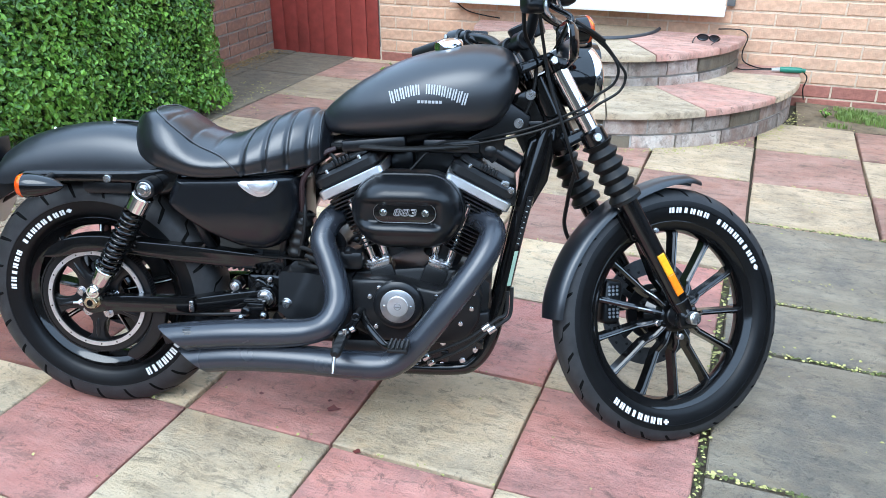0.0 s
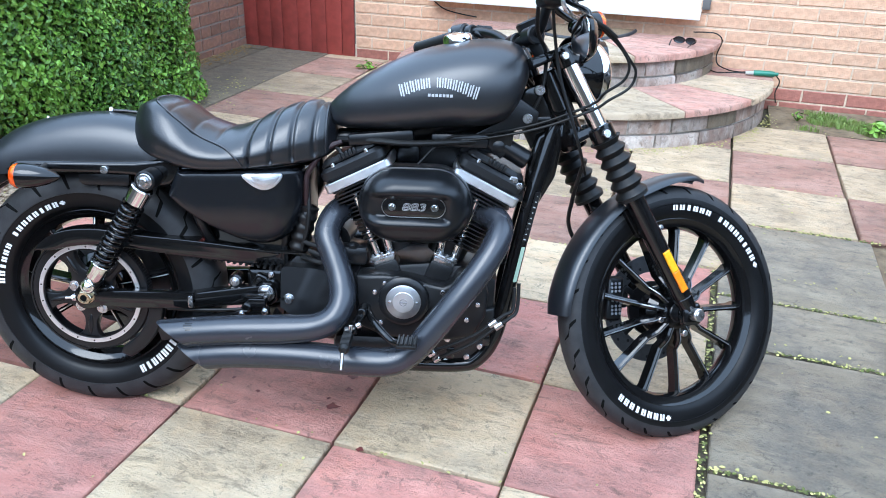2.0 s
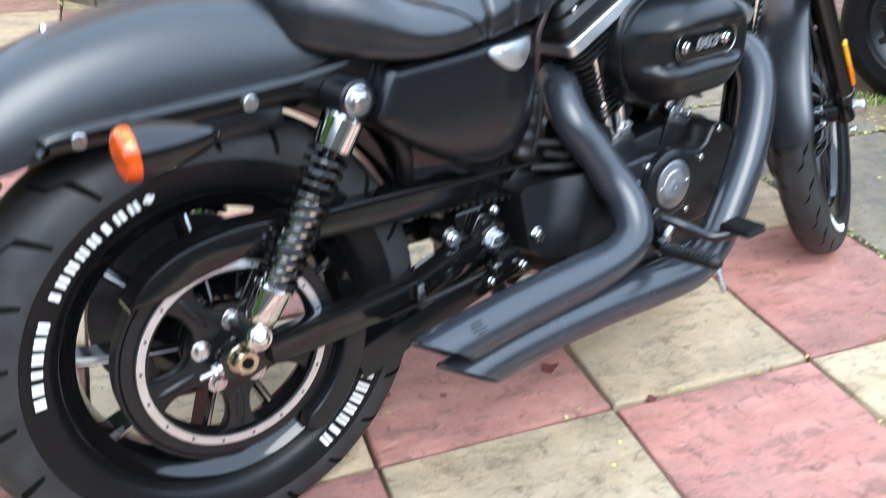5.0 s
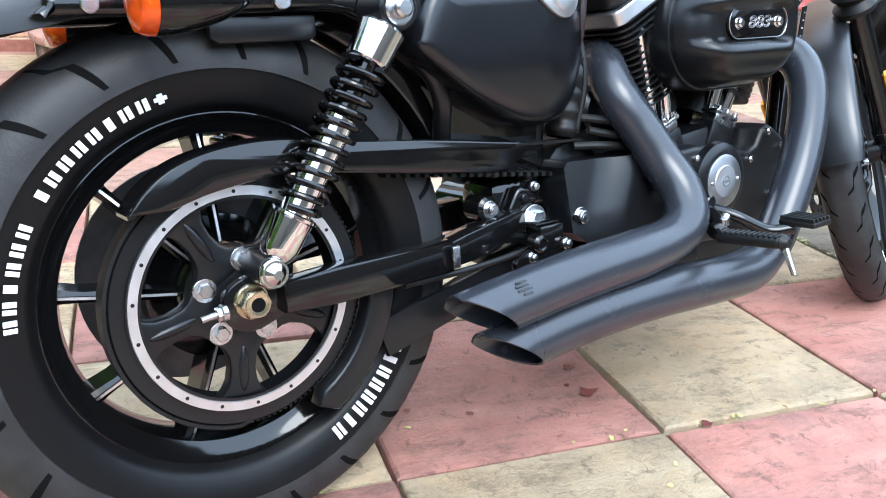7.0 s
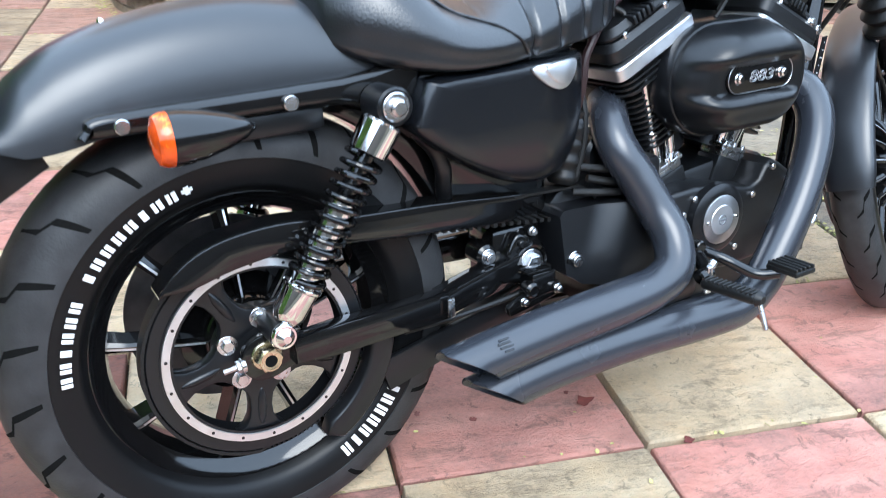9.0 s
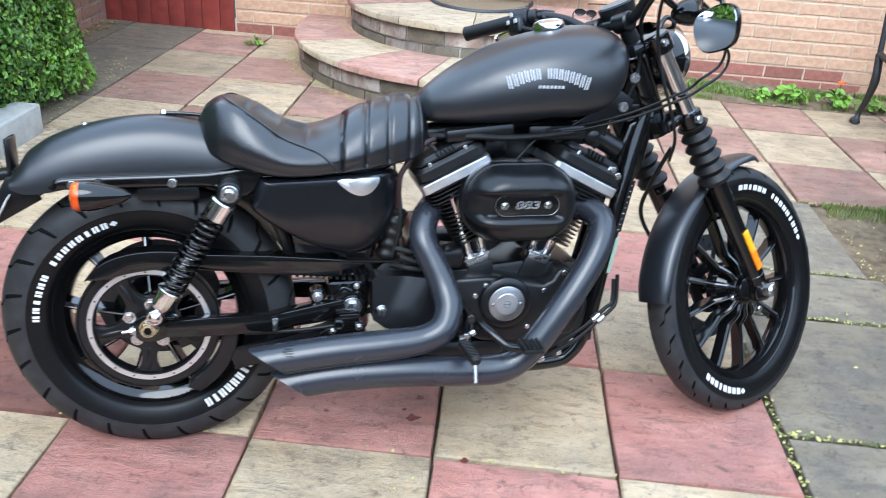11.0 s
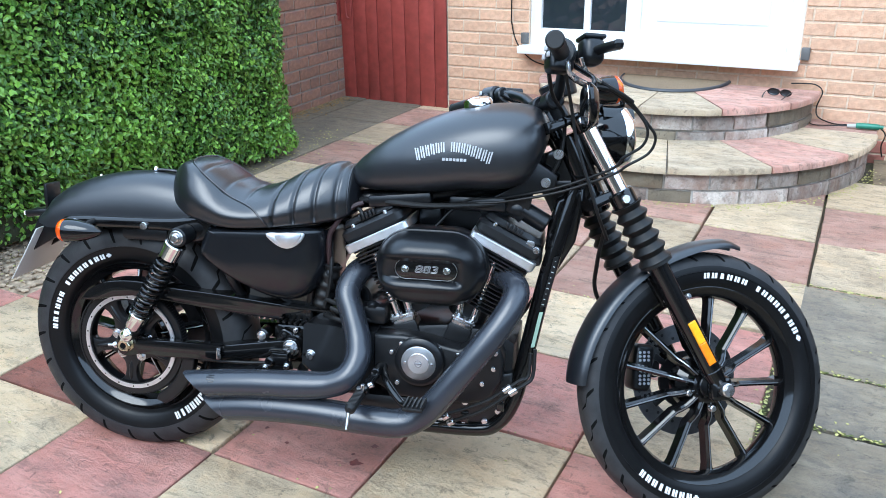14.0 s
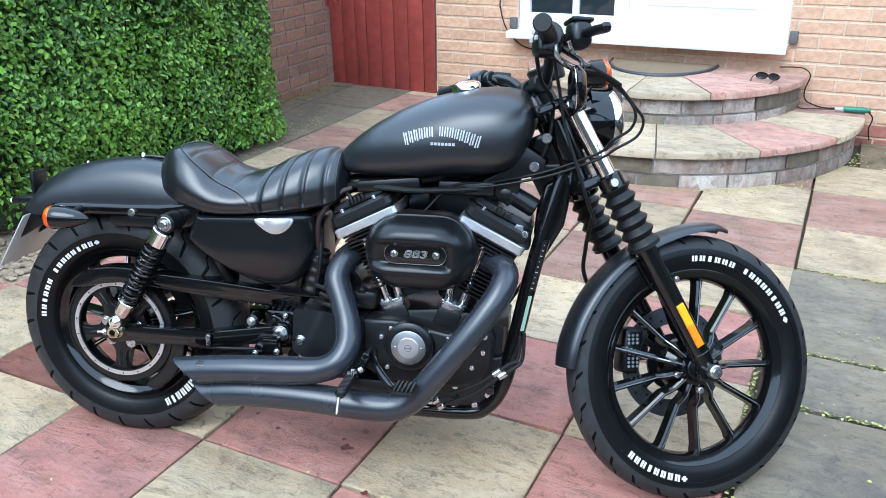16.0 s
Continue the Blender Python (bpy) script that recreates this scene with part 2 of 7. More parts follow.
RED_STAIN = material("dark_red_stain", (0.14, 0.035, 0.03), 0.5, vary=0.3, scale=60)
PLAIN_WALL = material("plain_added_wall", (0.12, 0.10, 0.08), 0.9, vary=0.25, scale=3)
CAR_BODY = material("dark_bumper_plastic", (0.050, 0.046, 0.043), 0.45, vary=0.08, scale=20)

GLASS = bpy.data.materials.new("dark_window_glass")
GLASS.use_nodes = True
GLASS.node_tree.nodes["Principled BSDF"].inputs["Base Color"].default_value = (0.02, 0.025, 0.03, 1)
GLASS.node_tree.nodes["Principled BSDF"].inputs["Roughness"].default_value = 0.03
MIRROR = bpy.data.materials.new("mirror_glass")
MIRROR.use_nodes = True
MIRROR.node_tree.nodes["Principled BSDF"].inputs["Base Color"].default_value = (0.8, 0.8, 0.8, 1)
MIRROR.node_tree.nodes["Principled BSDF"].inputs["Metallic"].default_value = 1
MIRROR.node_tree.nodes["Principled BSDF"].inputs["Roughness"].default_value = 0.02
# patterned window glass: a cast relief
gt = GLASS.node_tree
relief, rise = gt.nodes.new("ShaderNodeTexVoronoi"), gt.nodes.new("ShaderNodeBump")
relief.inputs["Scale"].default_value = 11.0
gt.links.new(gt.nodes.new("ShaderNodeTexCoord").outputs["Object"], relief.inputs["Vector"])
rise.inputs["Strength"].default_value, rise.inputs["Distance"].default_value = 0.5, 0.01
gt.links.new(relief.outputs["Distance"], rise.inputs["Height"])
gt.links.new(rise.outputs[0], gt.nodes["Principled BSDF"].inputs["Normal"])
CLEAR = bpy.data.materials.new("lamp_glass")
CLEAR.use_nodes = True
CLEAR.node_tree.nodes["Principled BSDF"].inputs["Base Color"].default_value = (0.04, 0.045, 0.05, 1)
CLEAR.node_tree.nodes["Principled BSDF"].inputs["Roughness"].default_value = 0.04


# ---------------------------------------------------------------- mesh helpers
def finish(bm, mat, smooth=True, sharp=35):
    me = bpy.data.meshes.new("part")
    bmesh.ops.recalc_face_normals(bm, faces=bm.faces)
    bm.to_mesh(me)
    bm.free()
    for m in mat if isinstance(mat, (list, tuple)) else [mat]:
        me.materials.append(m)
    if smooth:
        me.polygons.foreach_set("use_smooth", [True] * len(me.polygons))
        me.set_sharp_from_angle(angle=radians(sharp))
    return me


def part(name, bm, mat, parent=None, label="", m=None, smooth=True, sharp=35):
    """Links a bmesh as one mesh object under a thing or under a part; m moves its vertices first."""
    if m is not None:
        bm.transform(m)
    ob = new(name, finish(bm, mat, smooth, sharp))
    ob.parent = parent
    if label:
        ob["label"] = label
    return ob


def thing(name, label, category, m=None, group="", kind=""):
    ob = new(name)
    ob.empty_display_size = 0.05
    if m is not None:
        ob.matrix_world = m
    return tagged(ob, label, category, group, kind)


def add(bm, other):
    """Joins another bmesh into bm."""
    me = bpy.data.meshes.new("joined")
    other.to_mesh(me)
    other.free()
    bm.from_mesh(me)
    bpy.data.meshes.remove(me)
    return bm


def joined(*bms):
    bm = bmesh.new()
    for b in bms:
        add(bm, b)
    return bm


def moved(bm, m):
    bm.transform(m)
    return bm


def box(c, s, bevel=0.0, segs=2, rot=None):
    bm = bmesh.new()
    bmesh.ops.create_cube(bm, size=1)
    bm.transform(Matrix.Diagonal((*s, 1)))
    if bevel:
        bmesh.ops.bevel(bm, geom=bm.edges[:], offset=bevel, segments=segs, affect="EDGES", profile=0.5)
    if rot is not None:
        bm.transform(rot)
    bm.transform(Matrix.Translation(c))
    return bm


def along(p0, p1):
    """A pose at p0 with its z axis towards p1."""
    d = Vector(p1) - Vector(p0)
    return Matrix.Translation(p0) @ d.to_track_quat("Z", "Y").to_matrix().to_4x4()


def rod(p0, p1, r0, r1=None, segs=16, bevel=0.0):
    r1 = r0 if r1 is None else r1
    h = (Vector(p1) - Vector(p0)).length
    if bevel:
        prof = [(0, 0), (r0 - bevel, 0), (r0, bevel), (r1, h - bevel), (r1 - bevel, h), (0, h)]
    else:
        prof = [(0, 0), (r0, 0), (r1, h), (0, h)]
    return moved(spin(prof, segs), along(p0, p1))


def spin(profile, segs=32, closed=False):
    """Turns a profile of (radius, height) round z."""
    bm = bmesh.new()
    rings = []
    for r, z in profile:
        if r < 1e-6:
            rings.append([bm.verts.new((0, 0, z))])
        else:
            rings.append([bm.verts.new((r * math.cos(2 * math.pi * i / segs), r * math.sin(2 * math.pi * i / segs), z)) for i in range(segs)])
    pairs = list(zip(rings, rings[1:]))
    if closed:
        pairs.append((rings[-1], rings[0]))
    for a, b in pairs:
        for i in range(segs):
            j = (i + 1) % segs
            if len(a) == 1 and len(b) == 1:
                continue
            if len(a) == 1:
                bm.faces.new((a[0], b[i], b[j]))
            elif len(b) == 1:
                bm.faces.new((a[i], a[j], b[0]))
            else:
                bm.faces.new((a[i], a[j], b[j], b[i]))
    return bm


def smooth_path(points, steps=8):
    """A Catmull-Rom line through the points."""
    ps = [Vector(p) for p in points]
    if len(ps) < 3:
        return ps
    ext = [ps[0] * 2 - ps[1]] + ps + [ps[-1] * 2 - ps[-2]]
    out = []
    for i in range(1, len(ext) - 2):
        a, b, c, d = ext[i - 1:i + 3]
        for k in range(steps):
            t = k / steps
            out.append(0.5 * (2 * b + (c - a) * t + (2 * a - 5 * b + 4 * c - d) * t * t + (3 * b - a - 3 * c + d) * t * t * t))
    out.append(ps[-1])
    return out


def tube(points, r, segs=14, steps=8, cap=True, radii=None, flat=1.0):
    """A round tube along a smooth line; radii gives one radius a given point."""
    line = smooth_path(points, steps)
    n = len(line)
    bm = bmesh.new()
    rings = []
    side = None
    for i, p in enumerate(line):
        d = (line[min(i + 1, n - 1)] - line[max(i - 1, 0)]).normalized()
        if side is None:
            side = d.orthogonal().normalized()
        side = (side - d * side.dot(d)).normalized()
        up = d.cross(side)
        if radii:
            f = i / (n - 1) * (len(radii) - 1)
            k = min(int(f), len(radii) - 2)
            rr = radii[k] + (radii[k + 1] - radii[k]) * (f - k)
        else:
            rr = r
        rings.append([bm.verts.new(p + side * rr * math.cos(a) + up * rr * flat * math.sin(a)) for a in (2 * math.pi * j / segs for j in range(segs))])
    for a, b in zip(rings, rings[1:]):
        for i in range(segs):
            bm.faces.new((a[i], a[(i + 1) % segs], b[(i + 1) % segs], b[i]))
    if cap:
        bm.faces.new(rings[0][::-1])
        bm.faces.new(rings[-1])
    return bm


def prism(outline, y0, y1, bevel=0.0, segs=2, rounded=0):
    """A plate with an outline in (x, z), from y0 to y1."""
    pts = [(x, z) for x, z in outline]
    if rounded:
        pts = [(v.x, v.z) for v in smooth_closed([(x, 0, z) for x, z in outline], rounded)]
    bm = bmesh.new()
    a = [bm.verts.new((x, y0, z)) for x, z in pts]
    b = [bm.verts.new((x, y1, z)) for x, z in pts]
    bm.faces.new(a)
    bm.faces.new(b[::-1])
    for i in range(len(pts)):
        j = (i + 1) % len(pts)
        bm.faces.new((a[i], b[i], b[j], a[j]))
    bmesh.ops.recalc_face_normals(bm, faces=bm.faces)
    if bevel:
        rim = [e for e in bm.edges if abs(e.verts[0].co.y - e.verts[1].co.y) < 1e-6]
        bmesh.ops.bevel(bm, geom=rim, offset=bevel, segments=segs, affect="EDGES", profile=0.5)
    return bm


def smooth_closed(points, steps=6):
    ps = [Vector(p) for p in points]
    n = len(ps)
    out = []
    for i in range(n):
        a, b, c, d = ps[i - 1], ps[i], ps[(i + 1) % n], ps[(i + 2) % n]
        for k in range(steps):
            t = k / steps
            out.append(0.5 * (2 * b + (c - a) * t + (2 * a - 5 * b + 4 * c - d) * t * t + (3 * b - a - 3 * c + d) * t * t * t))
    return out


def loft(rings, closed=True, cap=True):
    bm = bmesh.new()
    rs = [[bm.verts.new(p) for p in ring] for ring in rings]
    for a, b in zip(rs, rs[1:]):
        n = len(a)
        for i in range(n if closed else n - 1):
            bm.faces.new((a[i], a[(i + 1) % n], b[(i + 1) % n], b[i]))
    if cap and closed:
        bm.faces.new(rs[0][::-1])
        bm.faces.new(rs[-1])
    return bm


def interp(table, x):
    """Smooth reading of a table of (x, value, ...)."""
    xs = [r[0] for r in table]
    if x <= xs[0]:
        return table[0][1:]
    if x >= xs[-1]:
        return table[-1][1:]
    k = max(i for i in range(len(xs)) if xs[i] <= x)
    k = min(k, len(xs) - 2)
    t = (x - xs[k]) / (xs[k + 1] - xs[k])
    rows = [table[max(k - 1, 0)][1:], table[k][1:], table[k + 1][1:], table[min(k + 2, len(xs) - 1)][1:]]
    return tuple(0.5 * (2 * b + (c - a) * t + (2 * a - 5 * b + 4 * c - d) * t * t + (3 * b - a - 3 * c + d) * t ** 3) for a, b, c, d in zip(*rows))


def thick(bm, t):
    """Gives a sheet thickness."""
    bmesh.ops.recalc_face_normals(bm, faces=bm.faces)
    bmesh.ops.solidify(bm, geom=bm.faces[:] + bm.edges[:] + bm.verts[:], thickness=t)
    return bm


def piece_mesh(sx, sy, sz, edge, mat, worn=0.0, seed=0):
    """One stone, brick or flag: a block with its top edges broken; its top lies at z 0."""
    rnd = random.Random(seed)
    bm = bmesh.new()
    hx, hy = sx / 2, sy / 2

    def ring(inset, z, n):
        pts = []
        for (x0, y0), (x1, y1) in (((-1, -1), (1, -1)), ((1, -1), (1, 1)), ((1, 1), (-1, 1)), ((-1, 1), (-1, -1))):
            for k in range(n):
                f = k / n
                px, py = (x0 + (x1 - x0) * f) * (hx - inset), (y0 + (y1 - y0) * f) * (hy - inset)
                pts.append(bm.verts.new((px + rnd.uniform(-worn, worn), py + rnd.uniform(-worn, worn), z)))
        return pts
    n = 3 if worn else 1
    low, mid, top = ring(0, -sz, n), ring(0, -edge, n), ring(edge, 0, n)
    for a, b in ((low, mid), (mid, top)):
        for i in range(len(a)):
            j = (i + 1) % len(a)
            bm.faces.new((a[i], a[j], b[j], b[i]))
    bm.faces.new(top)
    return finish(bm, mat, True, 30)


def piece(name, me, parent, m):
    ob = new(name, me)
    ob.parent = parent
    ob.matrix_local = m
    return ob


# ---------------------------------------------------------------- ground, paving
FALL = pose(0, 0, 0.006, 0, 0.9, 0)  # the patio falls towards the drive
PAVE = FALL @ pose(-0.168, 1.958, 0, 0, 0, -14.2)
FLAG = 0.45

bm = bmesh.new()
grid = bmesh.ops.create_grid(bm, x_segments=8, y_segments=8, size=400)
for v in bm.verts:
    v.co.z = -0.035
bm.transform(FALL)
ground = tagged(part("ground", bm, JOINT, smooth=False), "dark earth under and between the paving flags", "ground", kind="structure")



def floor_z(x):
    """The height of the paving at a place's x."""
    return 0.006 - math.tan(radians(0.9)) * x


paving = tagged(thing("paving", "patio of pink and buff riven sandstone flags", "paving", PAVE), kind="structure")
flag_meshes = {}


def lay(u0, v0, u1, v1, mat, gap=0.008):
    """One flag between grid lines, in units of a flag's length."""
    sx, sy = (u1 - u0) * FLAG - gap, (v1 - v0) * FLAG - gap
    seed = random.randrange(3)
    key = (round(sx, 3), round(sy, 3), mat.name, seed)
    if key not in flag_meshes:
        flag_meshes[key] = piece_mesh(sx, sy, 0.034, 0.0035, mat, 0.0025, seed)
    m = pose((u0 + u1) / 2 * FLAG, (v0 + v1) / 2 * FLAG, random.uniform(-0.004, 0.002), random.uniform(-0.25, 0.25), random.uniform(-0.25, 0.25), random.uniform(-0.25, 0.25))
    return piece("flagstone", flag_meshes[key], paving, m)


ROWS_V = [-5, -4, -3, -2, -1, 0, 1.02, 2.1, 3.2, 4.35, 5.5, 6.72, 7.9, 9.1, 10.3]
FAR_U = [-7.9, -6.75, -5.6, -4.47, -3.37, -2.22, -1.11, 0.0, 0.98, 2.12, 3.28, 4.37, 5.42, 6.5]
for j in range(-5, 9):
    v0, v1 = ROWS_V[j + 5], ROWS_V[j + 6]
    if j < 3:
        for i in range(-7, 2):
            if i == -7 and j > -2 or i < -4 and j > 0:
                continue
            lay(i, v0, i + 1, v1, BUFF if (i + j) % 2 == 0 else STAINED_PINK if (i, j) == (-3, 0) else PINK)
    else:
        for k in range(len(FAR_U) - 1):
            i = k - 7
            u0, u1 = FAR_U[k], FAR_U[k + 1]
            if j >= 7 and u0 > 0.9 or u0 < -5.7 and j < 6 or (u0 > 3.2 and j == 3) or (u0 < -4.4 and j == 3):
                continue
            shade = OLD_BUFF if (i + j) % 2 == 0 else OLD_PINK
            if i < -4 and (i * 3 + j) % 3:
                shade = BROWN
            if j >= 6 and i < -4:
                shade = BROWN
            lay(u0, v0, u1, v1, shade, 0.013)
GREY_V = [-5.0, -3.6, -2.2, -0.9, 0.53, 1.97, 2.75, 4.33]
for k in range(len(GREY_V) - 1):
    lay(2.03, GREY_V[k], 3.38 + 0.1 * (k % 2), GREY_V[k + 1], GREY, 0.018)

# ---------------------------------------------------------------- house
HOUSE = pose(-0.87, 6.45, 0, 0, 0, -15.1)
COURSE, BRICK_L = 0.0855, 0.262
house_wall = tagged(thing("wall_house", "buff brick house wall with pale mortar joints", "wall", HOUSE), kind="structure")
OPEN_X0, OPEN_X1, OPEN_Z = 0.65, 2.44, 0.50
for name, c, s in (("wall_left_of_door", (0.325, 0.12, 1.4), (0.65, 0.2, 2.8)), ("wall_right_of_door", (3.97, 0.12, 1.3), (3.06, 0.2, 3.0)),
                   ("wall_under_door", (1.545, 0.12, 0.25), (1.79, 0.2, 0.50)), ("wall_over_door", (1.545, 0.12, 2.68), (1.79, 0.2, 0.24))):
    part(name, box(c, s), MORTAR, house_wall, smooth=False)
brick_meshes = {}
UP = pose(0, 0, 0, 90)
upper = bmesh.new()
for row in range(-1, 30):
    z = (row + 0.5) * COURSE
    x = -BRICK_L / 2 if row % 2 else 0.0
    while x < 5.3:
        spans = [(max(0.0, x), x + BRICK_L)]
        if OPEN_Z - 0.02 < z < 2.56:
            spans = [(a, b) for a, b in ((spans[0][0], min(spans[0][1], OPEN_X0)), (max(spans[0][0], OPEN_X1), spans[0][1])) if b - a > 0.03]
        for a, b in spans:
            width, mat = round(b - a, 3), PLINTH_BRICK if row < 1 else BRICK
            if row < 14 and b < 4.45:
                if (width, row < 1) not in brick_meshes:
                    brick_meshes[width, row < 1] = piece_mesh(width - 0.011, COURSE - 0.011, 0.05, 0.004, mat, 0.0015, len(brick_meshes))
                piece("brick", brick_meshes[width, row < 1], house_wall, pose((a + b) / 2, 0.015 + random.uniform(-0.001, 0.001), z) @ UP)
            else:
                tmp = bmesh.new()
                bmesh.ops.create_cube(tmp, size=1)
                tmp.transform(Matrix.Translation(((a + b) / 2, 0.03, z)) @ Matrix.Diagonal((width - 0.011, 0.03, COURSE - 0.011, 1)))
                add(upper, tmp)
        x += BRICK_L
tagged(part("upper_brickwork", upper, BRICK, house_wall, smooth=False), kind="stuff")

# door and side window, one white frame
frame_y = 0.075
door_unit = tagged(thing("door_1", "white plastic front door with a glazed side window", "door", HOUSE), kind="structure")
for name, c, s in (("frame_post", (0.69, frame_y, 1.53), (0.08, 0.07, 2.0)), ("frame_post", (1.38, frame_y, 1.53), (0.10, 0.07, 2.0)), ("frame_post", (2.40, frame_y, 1.53), (0.08, 0.07, 2.0)),
                   ("frame_rail", (1.545, frame_y, 0.59), (1.63, 0.066, 0.118)), ("frame_rail", (1.545, frame_y, 2.50), (1.63, 0.066, 0.10))):
    part(name, box(c, s, 0.006), WHITE, door_unit)
part("mullion", box((1.06, frame_y - 0.002, 1.53), (0.045, 0.06, 1.76), 0.005), WHITE, door_unit)
for xc, w in ((0.885, 0.31), (1.205, 0.26)):
    part("pane", box((xc, frame_y + 0.005, 1.53), (w, 0.012, 1.80)), GLASS, door_unit, "dark patterned glass", smooth=False)
leaf = part("door_leaf", box((1.895, frame_y + 0.004, 1.54), (0.93, 0.045, 1.90), 0.004), WHITE, door_unit)
part("raised_panel", box((1.885, frame_y - 0.022, 1.05), (0.70, 0.012, 0.64), 0.005), WHITE, leaf)
sill = tagged(part("sill_1", joined(box((1.53, -0.03, 0.523), (1.84, 0.16, 0.030), 0.006), box((1.53, -0.098, 0.510), (1.84, 0.026, 0.044), 0.005)), WHITE, m=HOUSE), "white plastic door sill", "sill", kind="structure")
for xc in (0.625, 2.475):
    tagged(part("trim_flashing", box((xc, 0.0, 0.58), (0.05, 0.04, 0.075), 0.006), LEAD, m=HOUSE), "grey lead flashing beside the door frame", "trim", kind="structure")

# semicircular steps
steps_thing = tagged(thing("steps", "two curved stone steps with pink and buff flag treads", "steps", HOUSE), kind="structure")


def fan_points(c, r, a0, a1, n):
    return [(c[0] + r * math.cos(a0 + (a1 - a0) * k / n), c[1] + r * math.sin(a0 + (a1 - a0) * k / n)) for k in range(n + 1)]


def drum(c, r, z0, z1, mat, name):
    bm = bmesh.new()
    pts = fan_points(c, r, math.pi, 2 * math.pi, 40)
    pts = [(pts[0][0], -0.004)] + pts + [(pts[-1][0], -0.004)]
    lo = [bm.verts.new((x, y, z0)) for x, y in pts]
    hi = [bm.verts.new((x, y, z1)) for x, y in pts]
    bm.faces.new(hi)
    for i in range(len(pts)):
        j = (i + 1) % len(pts)
        bm.faces.new((lo[i], lo[j], hi[j], hi[i]))
    return part(name, bm, mat, steps_thing, smooth=False)


def arc_block(c, r0, r1, a0, a1, z0, z1, n=4, edge=0.006):
    """A stone bent to the curve."""
    bm = bmesh.new()
    rings = []
    for ra, rb, z in ((r0, r1, z0), (r0, r1, z1 - edge), (r0, r1 - edge, z1)):
        rings.append([bm.verts.new((x, y, z)) for x, y in fan_points(c, rb, a0, a1, n)] + [bm.verts.new((x, y, z)) for x, y in fan_points(c, ra, a1, a0, max(1, n // 2) if ra > 0.05 else 1)])
    for a, b in zip(rings, rings[1:]):
        for i in range(len(a)):
            j = (i + 1) % len(a)
            bm.faces.new((a[i], a[j], b[j], b[i]))
    bm.faces.new(rings[-1])
    return bm


def round_step(c, r, z0, top, cap, cuts, mats, courses, inner):
    drum(c, r - 0.036, z0, top - cap, OLD_MORTAR, "core")
    h = (top - cap - z0) / courses
    for k in range(courses):
        a = math.pi + (0.04 if k % 2 else 0.0)
        while a < 2 * math.pi - 0.02:
            da = min(random.uniform(0.22, 0.30) / r, 2 * math.pi - a)
            proud = random.uniform(-0.006, 0.004)
            part("walling_stone", arc_block(c, r - 0.06, r - 0.022 + proud, a + 0.006 / r, a + da - 0.006 / r, z0 + k * h + 0.007, z0 + (k + 1) * h - 0.006, 3, 0.006), random.choice((WALLING, WALLING, BROWN)), steps_thing, sharp=50)
            a += da
    edges = [math.pi + (math.pi * k / cuts) for k in range(cuts + 1)]
    for k in range(cuts):
        jag = 0.0 if k in (0, cuts - 1) else random.uniform(-0.04, 0.04)
        bm = arc_block(c, inner, r + random.uniform(0, 0.008), edges[k] + 0.004, edges[k + 1] - 0.004 , top - cap, top + random.uniform(-0.002, 0.002), 7, 0.007)
        part("tread_flag", bm, mats[k % len(mats)], steps_thing, sharp=50)


S1, S2 = (1.74, -0.28), (1.71, -0.06)
round_step(S1, 1.20, -0.03, 0.19, 0.036, 7, [STEP_PINK, STEP_BUFF, STEP_PINK, STEP_BUFF, STEP_BUFF, STEP_PINK, STEP_BUFF], 2, 0.55)
round_step(S2, 0.88, 0.15, 0.375, 0.038, 6, [STEP_PINK, STEP_BUFF, STEP_BUFF, STEP_BUFF, STEP_PINK, STEP_PINK], 2, 0.30)
for x0, x1, y0, c, top, mat in ((S1[0] - 1.20, S2[0] - 0.8, -0.30, S1, 0.189, STEP_PINK), (S2[0] + 0.8, S1[0] + 1.20, -0.30, S1, 0.189, STEP_PINK)):
    part("tread_flag", box(((x0 + x1) / 2, -0.145, top - 0.02), (x1 - x0, 0.275, 0.04), 0.005), mat, steps_thing)
part("tread_flag", box((1.71, -0.19, 0.352), (0.64, 0.36, 0.040), 0.005), GREY, steps_thing)

# alley wall and gate
alley = tagged(thing("wall_alley", "brown brick boundary wall beside the gate", "wall", HOUSE @ pose(-0.95, 0.065, 0, 0, 0, -88)), kind="structure")
part("mortar_core", box((1.6, -0.101, 1.1), (3.2, 0.18, 2.2)), ALLEY_MORTAR, alley, smooth=False)
al_full = piece_mesh(BRICK_L - 0.012, COURSE - 0.012, 0.04, 0.004, ALLEY_BRICK, 0.0015, 4)
al_half = piece_mesh(BRICK_L / 2 - 0.012, COURSE - 0.012, 0.04, 0.004, ALLEY_BRICK, 0.0015, 5)
for row in range(14):
    x = 0.0
    header = row % 4 == 2
    step_l = BRICK_L / 2 if header else BRICK_L
    x = -step_l / 2 if row % 2 else 0.0
    while x < 1.3:
        if x < 0:
            piece("brick", al_half, alley, pose(BRICK_L / 4, -0.004, (row + 0.5) * COURSE) @ pose(0, 0, 0, -90))
        else:
            piece("brick", al_half if header else al_full, alley, pose(x + step_l / 2, -0.004, (row + 0.5) * COURSE) @ pose(0, 0, 0, -90))
        x += step_l

